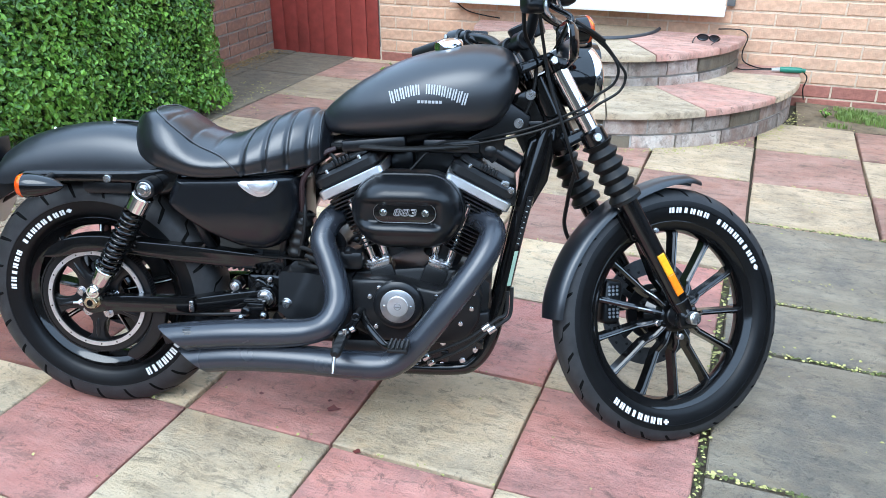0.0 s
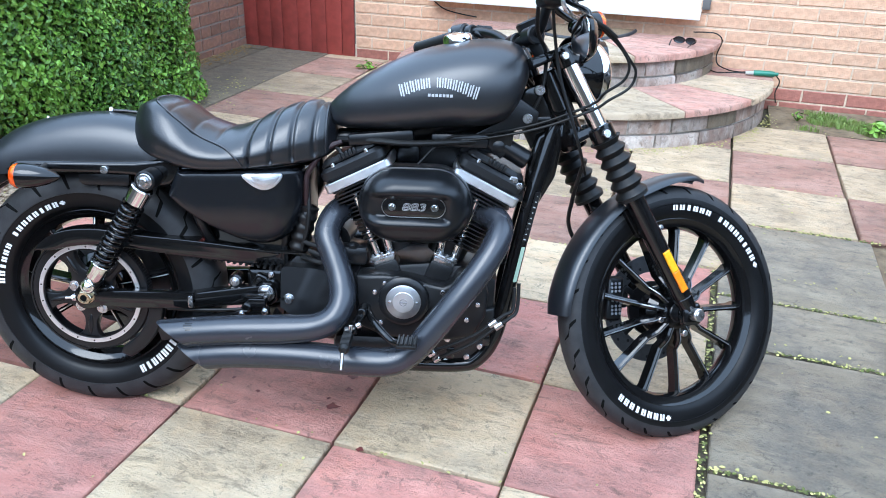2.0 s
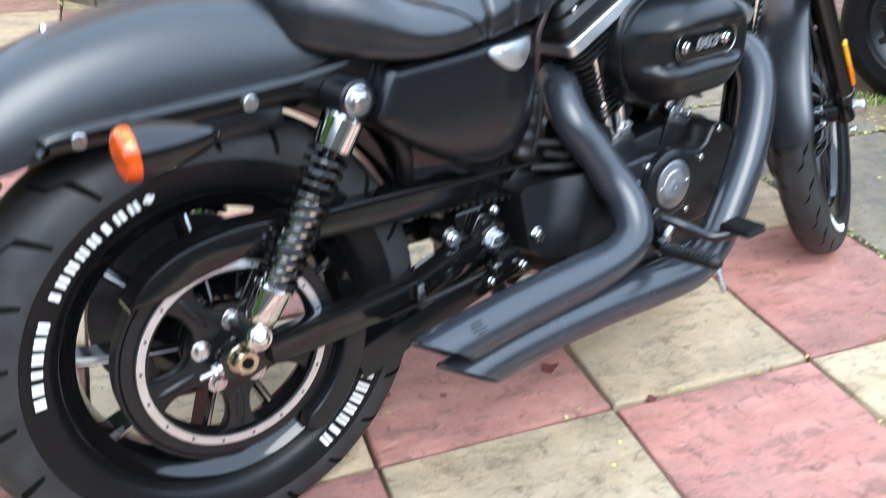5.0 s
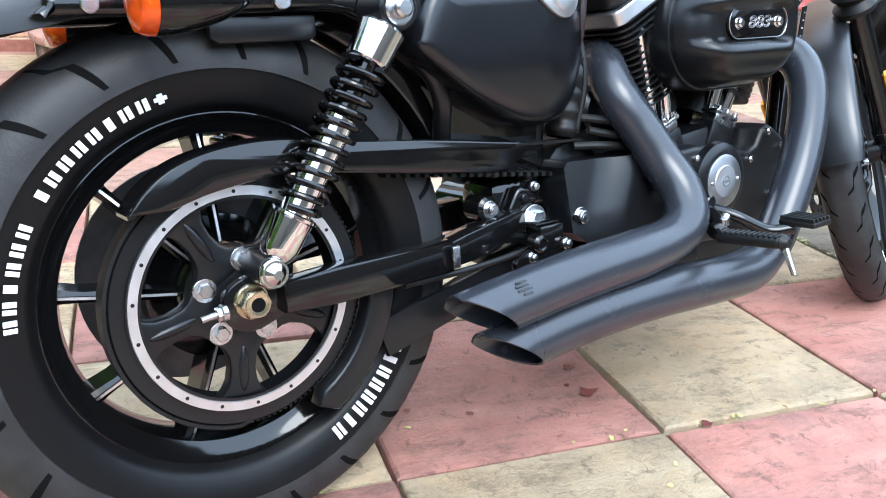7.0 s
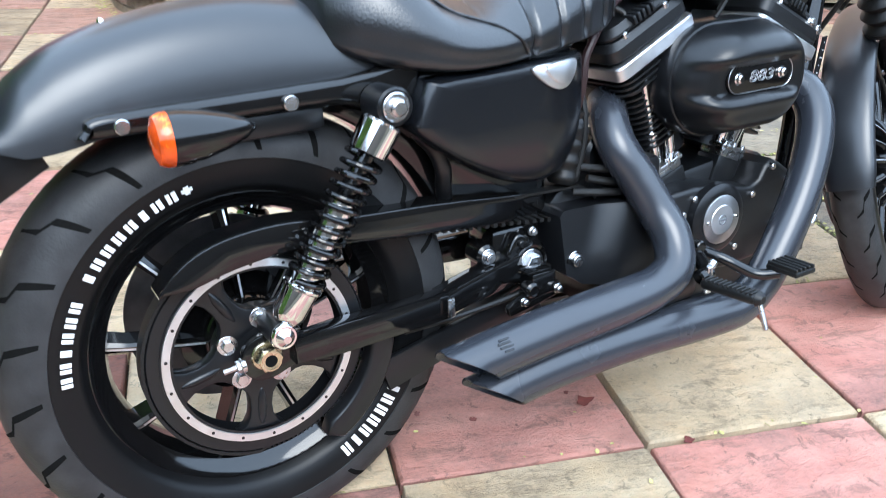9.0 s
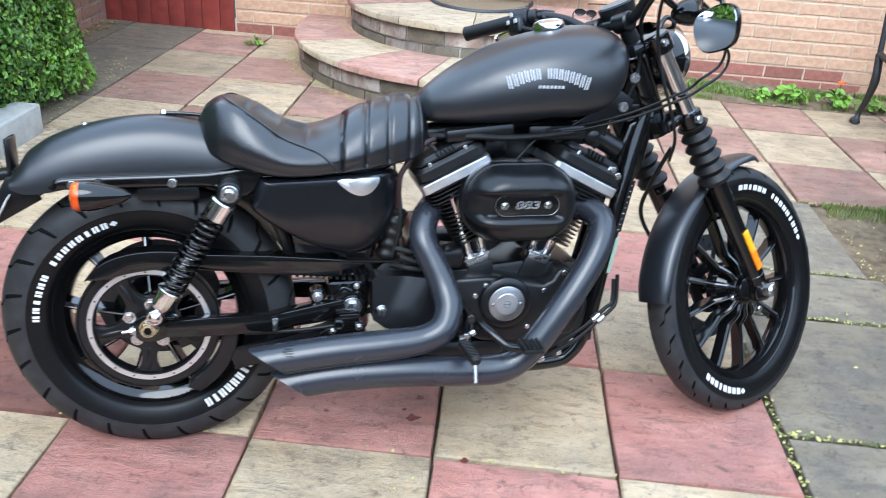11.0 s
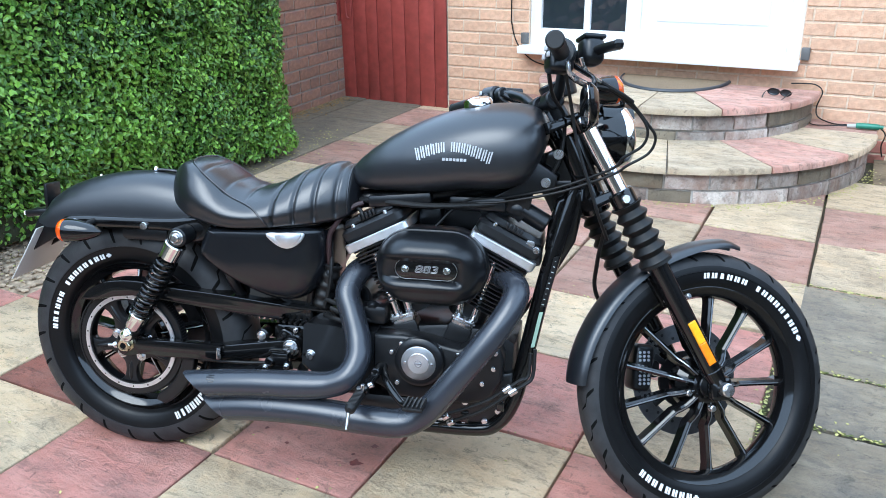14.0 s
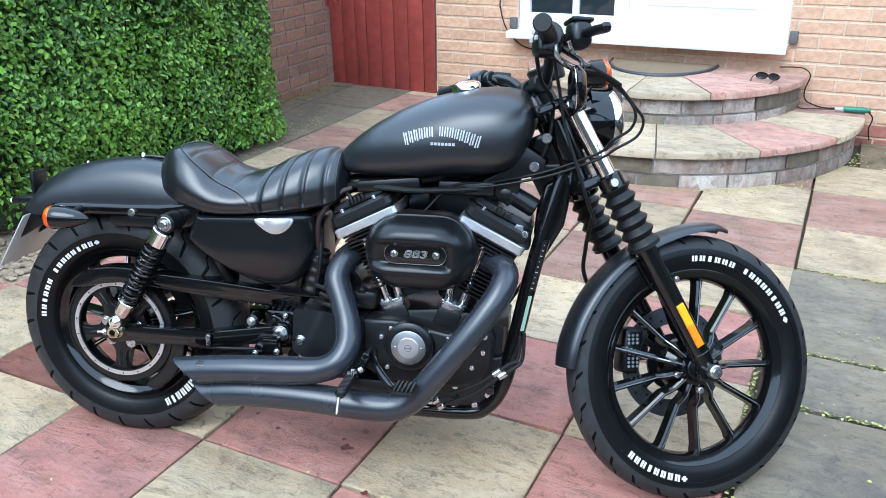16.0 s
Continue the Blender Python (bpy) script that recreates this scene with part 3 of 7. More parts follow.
gate = tagged(thing("gate_1", "red painted boarded wooden side gate", "gate", HOUSE), kind="structure")
widths = [0.115, 0.12, 0.10, 0.13, 0.115, 0.125, 0.13, 0.10]
x = -0.945
for k, w in enumerate(widths):
    low = 0.008 + 0.003 * (k % 3 == 1)
    part("board", box((x + w / 2, 0.02 + 0.003 * (k % 2), (low + 1.8) / 2), (w - 0.004, 0.022, 1.8 - low), 0.004), RED_WOOD, gate)
    x += w
for z in (0.45, 1.45):
    part("ledge", box((-0.475, 0.045, z), (0.9, 0.03, 0.11), 0.004), RED_WOOD, gate)
part("frame_post", box((-0.975, 0.0, 1.23), (0.05, 0.06, 1.2), 0.004), RED_WOOD, gate)
part("gate_hook", tube([(-0.885, -0.002, 0.82), (-0.885, -0.006, 0.70), (-0.868, -0.008, 0.66), (-0.845, -0.008, 0.67), (-0.84, -0.004, 0.78)], 0.006), RED_WOOD, gate)
# unseen wall, added dark so that no light shows under the gate
tagged(part("wall_added_back", box((-0.5, 2.4, 1.2), (1.6, 0.1, 2.4)), PLAIN_WALL, m=HOUSE, smooth=False), "added unseen dark wall behind the gate", "wall", kind="structure")

# ---------------------------------------------------------------- hedge
def hedge_side(u, v, z):
    return 0.10 * noise.noise(Vector((v * 1.3, z * 1.7, 3.1))) + 0.05 * noise.noise(Vector((v * 4.0, z * 4.0, 9.1)))


HU, HV0, HV1, HZ = -4.62 * FLAG, -2.2 * FLAG, 6.1 * FLAG, 1.95
hedge = thing("hedge", "dense clipped green privet hedge beside the path", "hedge", PAVE)
# one solid box: its near-black colour paints the shade among the twigs
part("twig_shade_core", box((HU - 0.48, (HV0 + HV1) / 2, HZ / 2 - 0.02), (0.72, HV1 - HV0 - 0.12, HZ - 0.08), 0.08), TWIG_SHADE, hedge)
rng = np.random.default_rng(7)


def leaf_mesh(places, normals, size, lo=0.7, hi=1.35, squash=0.55):
    """Many small pointed leaves, each folded along its midrib."""
    n = len(places)
    a = rng.normal(size=(n, 3))
    nn = normals + 0.55 * rng.normal(size=(n, 3))
    nn[:, 2] += 0.35
    nn /= np.linalg.norm(nn, axis=1)[:, None]
    d = a - (a * nn).sum(1)[:, None] * nn
    d /= np.linalg.norm(d, axis=1)[:, None]
    s = np.cross(nn, d)
    ln = (size * rng.uniform(lo, hi, n))[:, None]
    w = ln * squash * 0.5
    fold = nn * ln * 0.09
    verts = np.stack([places - d * ln * 0.5, places + s * w * 0.85 - d * ln * 0.16 + fold, places + s * w * 0.75 + d * ln * 0.18 + fold, places + d * ln * 0.5,
                      places - s * w * 0.75 + d * ln * 0.18 + fold, places - s * w * 0.85 - d * ln * 0.16 + fold], 1).reshape(-1, 3)
    base = np.arange(n)[:, None] * 6
    faces = np.concatenate([base + np.array([0, 1, 2, 3]), base + np.array([0, 3, 4, 5])], 0)
    me = bpy.data.meshes.new("leaves")
    me.from_pydata(verts.tolist(), [], faces.tolist())
    return me


def hedge_leaves(count, size, mat, depth, name):
    v = rng.uniform(HV0, HV1 + 0.06, count)
    z = rng.uniform(0.04, HZ, count)
    out = rng.uniform(-depth, 0.035, count)
    bulge = np.array([hedge_side(0, b, c) for b, c in zip(v, z)])
    end = np.clip((v - (HV1 - 0.22)) / 0.28, 0, 1)
    foot = np.clip((0.35 - z) / 0.35, 0, 1) * np.clip((HV1 - 0.75 - v) / 0.4, 0, 1) * 0.16
    u = HU + bulge + out - 0.22 * end ** 2 - foot
    places = np.stack([u, v, z], 1)
    normals = np.tile(np.array([1.0, 0.0, 0.1]), (count, 1))
    normals[:, 1] = end * 1.2
    me = leaf_mesh(places, normals, size, 0.7, 1.35, 0.62)
    me.materials.append(mat)
    ob = new(name, me)
    ob.parent = hedge
    ob["kind"] = "stuff"
    return ob


hedge_leaves(62000, 0.029, LEAF, 0.13, "leaves")
hedge_leaves(15000, 0.028, LEAF_YOUNG, 0.03, "young_leaves")


def hedge_cover(count, size, mat, name):
    """Leaves over the top, the back and the near end of the hedge."""
    v, a = rng.uniform(HV0, HV1, count), rng.uniform(0.0, 0.86, count)
    side = rng.integers(0, 3, count)
    z = rng.uniform(0.05, HZ, count)
    puff = rng.uniform(-0.05, 0.03, count)
    u = np.where(side == 1, HU - 0.86 - puff, HU - a)
    places = np.stack([u, np.where(side == 2, HV0 + 0.04 - puff, v), np.where(side == 0, HZ - 0.05 + puff, z)], 1)
    normals = np.stack([np.where(side == 1, -1.0, 0.0), np.where(side == 2, -1.0, 0.0), np.where(side == 0, 1.0, 0.1)], 1)
    me = leaf_mesh(places, normals, size, 0.7, 1.35, 0.62)
    me.materials.append(mat)
    ob = new(name, me)
    ob.parent = hedge
    ob["kind"] = "stuff"


hedge_cover(21000, 0.045, LEAF, "outer_leaves")
hedge_cover(4000, 0.042, LEAF_YOUNG, "outer_young_leaves")

# ---------------------------------------------------------------- motorcycle
BIKE = pose(-0.803, 2.118, 0, 0, 0, 1.6) @ pose(0, 0, 0, -9.3)
bike = thing("motorcycle", "matt black cruiser motorcycle with dark grey exhausts leaning on its stand", "motorcycle", BIKE)
RAKE, STEER = 30.0, 28.0
PIVOT = Vector((1.588, 0, 0))
AXIS = Vector((-math.sin(radians(RAKE)), 0, math.cos(radians(RAKE))))
FORK = Matrix.Translation(PIVOT) @ Matrix.Rotation(radians(STEER), 4, AXIS) @ Matrix.Translation(-PIVOT)
AXLE_F = Vector((1.500, 0, 0.301))
TYRE_OUT = -0.022
AXLE_R = Vector((-0.006, 0, 0.326))
TURN_Y = Matrix.Rotation(radians(90), 4, "X")


def disc(profile, centre, segs=48):
    """A profile of (radius, offset to the right side) turned about a wheel's axle."""
    return moved(spin(profile, segs), Matrix.Translation(centre) @ TURN_Y)


def tyre_profile(r_out, r_bead, half, n=40):
    """The section of a tyre, from bead to bead."""
    pts = [(r_bead - 0.006, half * 0.66), (r_bead + 0.001, half * 0.80), (r_bead + 0.010, half * 0.93)]
    for k in range(n + 1):
        f = k / n
        pts.append(tyre_point(r_out, r_bead, half, math.pi * (0.02 + 0.96 * f)))
        if k in (0, n):
            r, y = pts[-1]
            lip = [(r - 0.0006, y - math.copysign(0.0022, y)), (r - 0.004, y * 0.99 - math.copysign(0.0022, y))]
            if k == 0:
                pts = pts[:-1] + lip[::-1] + pts[-1:]
            else:
                pts += lip
    pts += [(r_bead + 0.010, -half * 0.93), (r_bead + 0.001, -half * 0.80), (r_bead - 0.006, -half * 0.66)]
    return pts


def tyre_point(r_out, r_bead, half, a):
    c, s = math.cos(a), math.sin(a)
    return (r_bead + (r_out - r_bead) * (0.34 + 0.66 * abs(s) ** 0.8), half * math.copysign(abs(c) ** 0.75, c))


def spoke_mesh(path, width):
    """A cast spoke along (radius, face) points, with a slim machined ridge on its face."""
    bm = bmesh.new()
    rings = []
    for r, y, w, d in path:
        w = w * width
        rings.append([bm.verts.new((r, y + b, c)) for c, b in ((-w, d), (-w * 0.72, 0.005), (-0.0021, 0.001), (-0.0016, -0.0018), (0.0016, -0.0018), (0.0021, 0.001), (w * 0.72, 0.005), (w, d))])
    for a, b in zip(rings, rings[1:]):
        for i in range(8):
            f = bm.faces.new((a[i], a[(i + 1) % 8], b[(i + 1) % 8], b[i]))
            f.material_index = 1 if i == 3 else 0
    bm.faces.new(rings[0])
    bm.faces.new(rings[-1])
    bmesh.ops.recalc_face_normals(bm, faces=bm.faces)
    return bm


def wheel(name, centre, r_out, r_bead, half, m, label, spokes, hub_r, turn, path, width, shoulder, ridge, set_out=0.0):
    mid = centre + Vector((0, set_out, 0))
    rim = [(r_bead + 0.004, half * 0.66), (r_bead - 0.006, half * 0.69), (r_bead - 0.012, half * 0.60), (r_bead - 0.028, half * 0.50), (r_bead - 0.034, half * 0.2), (r_bead - 0.034, -half * 0.2),
           (r_bead - 0.028, -half * 0.50), (r_bead - 0.012, -half * 0.60), (r_bead - 0.006, -half * 0.69), (r_bead + 0.004, -half * 0.66), (r_bead - 0.004, 0)]
    w = part(name, moved(moved(spin(rim, 64, True), TURN_Y), Matrix.Translation(mid)), GLOSS, bike, label, m)
    tyre = disc(tyre_profile(r_out, r_bead, half), mid, 96)
    for f in tyre.faces:
        c = f.calc_center_median() - mid
        f.material_index = 1 if math.hypot(c.x, c.z) > r_bead + (r_out - r_bead) * shoulder else 0
    part("tyre", tyre, [RUBBER, TREAD_RUBBER], w, "", m, sharp=50)
    part("hub", disc([(0, 0.058), (hub_r * 0.75, 0.058), (hub_r * 0.95, 0.055), (hub_r, 0.050), (hub_r * 1.05, 0.030), (hub_r * 1.5, 0.012), (hub_r * 1.5, -0.02), (hub_r, -0.036), (hub_r * 0.7, -0.05), (0, -0.05)], centre, 36), GLOSS, w, "", m)
    for k in range(spokes):
        a = turn + 2 * math.pi * k / spokes
        part("spoke", moved(spoke_mesh(path, width), Matrix.Translation(centre) @ Matrix.Rotation(-a, 4, "Y")), [GLOSS, ridge], w, "", m, sharp=25)
    return w


front_wheel = wheel("front_wheel", AXLE_F, 0.333, 0.252, 0.042, FORK, "black cast front wheel with thin machined spoke edges", 13, 0.046, radians(-0.3), [(0.042, -0.054, 0.9, 0.03), (0.074, -0.052, 0.9, 0.03), (0.088, -0.044, 0.95, 0.03), (0.102, -0.032, 0.95, 0.03), (0.15, -0.029, 0.9, 0.03), (0.205, -0.025, 0.95, 0.03), (0.226, -0.023, 1.4, 0.03)], 0.0105, 0.60, DULL_ALU, TYRE_OUT)
rear_wheel = wheel("rear_wheel", AXLE_R, 0.324, 0.218, 0.076, None, "black cast rear wheel", 9, 0.06, radians(12), [(0.05, -0.040, 1.0, 0.04), (0.09, -0.036, 0.95, 0.04), (0.16, -0.026, 0.9, 0.04), (0.18, -0.020, 1.1, 0.04), (0.190, -0.018, 1.4, 0.04)], 0.0095, 0.40, ALU)


def sidewall_bars(centre, r, y, a0, a1, n, h, wheel_ob, m, gaps=(), mark=False):
    """White strokes round the sidewall where the raised words stand: two slim uprights a letter, and a small end mark."""
    step = abs(radians(a1 - a0)) * r / n
    for k in range(n):
        if k in gaps:
            continue
        strokes = ((-0.23, 0.26, h), (0.17, 0.30, h)) if (k * 7 + n) % 5 else ((-0.02, 0.42, h),)
        if mark and k == n - 1:
            strokes = ((0.0, 0.34, h * 0.8), (0.0, 0.75, h * 0.34))
        b = joined(*[box((dx * step, -0.0002 * j, 0), (w * step, 0.0016, hh), 0.0003, 1) for j, (dx, w, hh) in enumerate(strokes)])
        a = radians(a0 + (a1 - a0) * (k + 0.5) / n)
        b.transform(Matrix.Translation(centre) @ Matrix.Rotation(math.pi / 2 - a, 4, "Y") @ Matrix.Translation((0, y, r)) @ pose(0, 0, 0, 8.5))
        part("sidewall_bar", b, WHITE_PAINT, wheel_ob, "white painted strokes on the sidewall", m)


sidewall_bars(AXLE_F, 0.2745, -0.0632, 95, 23, 16, 0.0138, front_wheel, FORK, (6,), True)
sidewall_bars(AXLE_F, 0.2755, -0.0634, 226, 264, 9, 0.0165, front_wheel, FORK, (), True)
sidewall_bars(AXLE_R, 0.2405, -0.0738, 177.5, 102, 16, 0.0135, rear_wheel, None, (6,), True)
sidewall_bars(AXLE_R, 0.2400, -0.0737, 296, 333, 8, 0.0205, rear_wheel, None)


def tread(centre, r_out, r_bead, half, count, wheel_ob, m, start):
    """Slanting tread cuts over a tyre's shoulders: raised strips, their shade painted black."""
    verts, faces = [], []
    for k in range(count):
        for side in (-1, 1):
            rows = []
            for i in range(9):
                f = i / 8
                sec = math.pi * (start + (0.435 - start) * f)
                th = 2 * math.pi * (k + (0.5 if side > 0 else 0)) / count + (0.105 * f + (0.055 if f > 0.55 else 0.0)) * 0.645 / r_out * 0.5
                rr, yy = tyre_point(r_out, r_bead, half, sec)
                w = 0.0040 * (0.6 + 0.8 * math.sin(math.pi * min(1, f + 0.15))) / r_out
                for d in (-w, w):
                    rows.append(centre + Vector(((rr + 0.0006) * math.cos(th + d), side * yy * 1.004, (rr + 0.0006) * math.sin(th + d))))
            base = len(verts)
            verts += [tuple(v) for v in rows]
            faces += [(base + 2 * i, base + 2 * i + 1, base + 2 * i + 3, base + 2 * i + 2) for i in range(8)]
    me = bpy.data.meshes.new("tread")
    me.from_pydata(verts, [], faces)
    if m is not None:
        me.transform(m)
    me.materials.append(RECESS_SHADE)
    ob = new("tread_pattern", me)
    ob.parent = wheel_ob
    ob["kind"] = "stuff"


tread(AXLE_F + Vector((0, TYRE_OUT, 0)), 0.333, 0.252, 0.042, 26, front_wheel, FORK, 0.17)
tread(AXLE_R, 0.324, 0.218, 0.076, 22, rear_wheel, None, 0.055)

# fuel tank
TANK = [  # x, top, bottom, half width
    (0.600, 0.820, 0.790, 0.030), (0.625, 0.844, 0.771, 0.060), (0.66, 0.872, 0.766, 0.083), (0.70, 0.899, 0.765, 0.102), (0.76, 0.931, 0.766, 0.122), (0.83, 0.959, 0.769, 0.137),
    (0.90, 0.977, 0.779, 0.145), (0.96, 0.987, 0.781, 0.146), (1.01, 0.989, 0.789, 0.142), (1.045, 0.984, 0.806, 0.133), (1.07, 0.973, 0.842, 0.117), (1.084, 0.958, 0.880, 0.092), (1.089, 0.945, 0.900, 0.070)]


def tank_ring(x, grow=0.0, n=40):
    top, bot, w = interp(TANK, x)
    zc, h = bot + (top - bot) * 0.40, None
    out = []
    for k in range(n):
        a = 2 * math.pi * k / n
        c, s = math.cos(a), math.sin(a)
        up = (top - zc) if s > 0 else (zc - bot)
        e = 2 / 2.15 if s > 0 else 2 / 3.2
        out.append((x, (w + grow) * math.copysign(abs(c) ** e, c), zc + (up + grow) * math.copysign(abs(s) ** (2 / 2.3 if s > 0 else 2 / 3.0), s)))
    return out


xs = [0.600 + 0.489 * (0.5 - 0.5 * math.cos(math.pi * k / 36)) for k in range(37)]
tank = part("fuel_tank", loft([tank_ring(x) for x in xs]), DENIM, bike, "matt black peanut-shaped fuel tank", sharp=60)
part("fuel_cap", moved(spin([(0, 0.020), (0.020, 0.019), (0.032, 0.014), (0.036, 0.007), (0.036, -0.004), (0, -0.004)], 40), pose(0.916, 0, 0.982, 0, -9)), CHROME, tank, "chrome fuel cap")

# seat
SEAT = [  # x, crown, ridge half width and height, widest half width and height, bottom
    (0.118, 0.775, 0.012, 0.774, 0.030, 0.755, 0.735), (0.135, 0.803, 0.045, 0.799, 0.075, 0.755, 0.712), (0.165, 0.821, 0.070, 0.814, 0.105, 0.750, 0.697), (0.200, 0.823, 0.090, 0.810, 0.126, 0.742, 0.684),
    (0.240, 0.811, 0.100, 0.790, 0.140, 0.728, 0.674), (0.300, 0.776, 0.106, 0.748, 0.148, 0.705, 0.666), (0.360, 0.760, 0.102, 0.738, 0.146, 0.700, 0.666), (0.420, 0.776, 0.096, 0.752, 0.136, 0.706, 0.670),
    (0.480, 0.803, 0.090, 0.776, 0.126, 0.720, 0.676), (0.540, 0.822, 0.078, 0.797, 0.112, 0.735, 0.683), (0.585, 0.826, 0.064, 0.804, 0.096, 0.745, 0.692), (0.610, 0.815, 0.052, 0.797, 0.080, 0.748, 0.703), (0.625, 0.785, 0.036, 0.775, 0.056, 0.745, 0.720)]
SEAMS = (0.225, 0.285, 0.345, 0.425, 0.478, 0.528, 0.576)


@functools.lru_cache(None)
def seat_half(x):
    """Half a section of the seat, from the crown down the side to the middle of its base."""
    zt, wr, zr, wb, zm, zb = interp(SEAT, x)
    return smooth_path([Vector((x, y, z)) for y, z in ((0, zt), (0.55 * wr, zt - 0.22 * (zt - zr)), (wr, zr), (0.46 * wr + 0.54 * wb + 0.004, 0.52 * zr + 0.48 * zm), (wb, zm), (wb * 0.99, 0.5 * (zm + zb)), (wb * 0.93, zb + 0.003), (wb * 0.5, zb), (0, zb))], 8)


def seat_point(x, u, side=1, out=0.0):
    """A point of the seat's skin, u sections down from the crown; the seams are drawn in and the pleats stand proud."""
    line = seat_half(x)
    k = min(int(u * 8), len(line) - 2)
    p = line[k].lerp(line[k + 1], u * 8 - k)
    bend = 0.016 * (1 - min(1.0, abs(p.y) / 0.12))
    depth = 0.0
    if u < 6:
        near = [x - xs - bend for xs in SEAMS]
        for xs, d in zip(SEAMS, near):
            reach = 2.3 if xs < 0.40 else 5.8
            if u < reach:
                depth -= (0.0030 if xs < 0.40 else 0.0062) * math.exp(-(d / 0.0050) ** 2) * min(1.0, (reach - u) * 2)
        if x - bend > 0.425:
            depth += 0.0036
    centre = Vector((x, 0, 0.70))
    n = (p - centre)
    n = n.normalized() if n.length > 1e-6 else Vector((0, 0, 1))
    p = p + n * (depth + out)
    return Vector((p.x, p.y * side, p.z))


rings = []
for k in range(170):
    x = 0.118 + 0.507 * k / 169
    us = [8 * j / 32 for j in range(33)]
    rings.append([seat_point(x, u) for u in us] + [seat_point(x, u, -1) for u in us[-2:0:-1]])
part("seat", loft(rings), LEATHER, bike, "black leather solo seat with ribbed front", sharp=60)

# rear fender: a curved sheet
RF = [  # x, crown height, edge height, half width
    (-0.262, 0.668, 0.640, 0.080), (-0.235, 0.708, 0.630, 0.086), (-0.19, 0.738, 0.633, 0.089), (-0.13, 0.760, 0.645, 0.090), (-0.05, 0.777, 0.652, 0.090), (0.04, 0.783, 0.655, 0.090),
    (0.12, 0.774, 0.658, 0.090), (0.20, 0.752, 0.662, 0.090), (0.28, 0.715, 0.670, 0.090)]
rings = []
for k in range(41):
    x = -0.262 + 0.542 * k / 40
    crown, edge, w = interp(RF, x)
    ring = []
    for j in range(25):
        a = math.pi * j / 24
        c, s = math.cos(a), math.sin(a)
        ring.append((x, w * math.copysign(abs(c) ** (2 / 2.6), c), edge + (crown - edge) * abs(s) ** (2 / 2.4)))
    rings.append(ring)
part("rear_fender", thick(loft(rings, closed=False), 0.004), DENIM, bike, sharp=60)

# front fender
FF = [(76, 0.347, 0.024), (81, 0.346, 0.038), (90, 0.340, 0.048), (105, 0.329, 0.050), (120, 0.326, 0.051), (135, 0.326, 0.051), (150, 0.329, 0.051), (163, 0.334, 0.050), (172, 0.338, 0.049), (178, 0.339, 0.045)]
rings = []
for k in range(50):
    deg = 76 + 102 * k / 49
    r_edge, w = interp(FF, deg)
    a = radians(deg)
    ring = []
    for j in range(19):
        b = math.pi * j / 18
        r = r_edge + 0.024 * abs(math.sin(b)) ** 0.75 * (1.0 if k > 4 else 0.6 + 0.1 * k)
        ring.append(tuple(AXLE_F + Vector((r * math.cos(a), -0.032 + w * math.copysign(abs(math.cos(b)) ** 0.8, math.cos(b)), r * math.sin(a)))))
    rings.append(ring)
part("front_fender", thick(loft(rings, closed=False), 0.004), DENIM, bike, "", FORK, sharp=60)

# air cleaner
def stadium(cx, cz, w, h, n=14):
    r = h / 2
    d = w / 2 - r
    return [(cx + d + r * math.cos(a), cz + r * math.sin(a)) for a in (-math.pi / 2 + math.pi * k / n for k in range(n + 1))] + [(cx - d - r * math.cos(a), cz - r * math.sin(a)) for a in (-math.pi / 2 + math.pi * k / n for k in range(n + 1))]


AIR_X, AIR_Z = 0.829, 0.597


def air_face(x, z, f):
    """The depth of the cover's face: a dome with a channel, open to the rear, where the oval plate sits."""
    u, w = x - AIR_X, z - AIR_Z
    y = -0.196 + 0.062 * f ** 8 - 0.010 * math.exp(-((w - 0.050) / 0.028) ** 2) * (1 - f ** 4)
    top = min(1.0, max(0.0, (0.040 - w) / 0.012))
    low = min(1.0, max(0.0, (w + 0.022 + 0.05 * max(0.0, u) ** 1.0) / 0.007))
    end = min(1.0, max(0.0, (0.088 - u) / 0.016))
    y -= 0.006 * math.exp(-((w + 0.034) / 0.009) ** 2) * min(1.0, (1 - f) * 6) * min(1.0, max(0.0, (0.10 - u) / 0.03))
    return y + 0.013 * top * low * end * min(1.0, (1 - f) * 9)


air_edge = stadium(AIR_X, AIR_Z, 0.270, 0.178, 40)
bowl = bmesh.new()
rings = [[bowl.verts.new((x, -0.105, z)) for x, z in air_edge]]
for k in range(31):
    f = math.cos(math.pi / 2 * k / 31)
    pts = [(AIR_X + (x - AIR_X) * f, AIR_Z + (z - AIR_Z) * f) for x, z in air_edge]
    rings.append([bowl.verts.new((x, air_face(x, z, f), z)) for x, z in pts])
for a, b in zip(rings, rings[1:]):
    for i in range(len(a)):
        bowl.faces.new((a[i], a[(i + 1) % len(a)], b[(i + 1) % len(a)], b[i]))
bowl.faces.new(rings[-1])
air = part("air_cleaner", bowl, SATIN, bike, "oval satin black air cleaner cover", sharp=50)
part("air_cleaner_rim", joined(prism(stadium(AIR_X, AIR_Z, 0.280, 0.188), -0.128, -0.066, 0.006, 2), prism(stadium(AIR_X, AIR_Z, 0.250, 0.166), -0.11, -0.05, 0.006, 2)), SATIN, air)

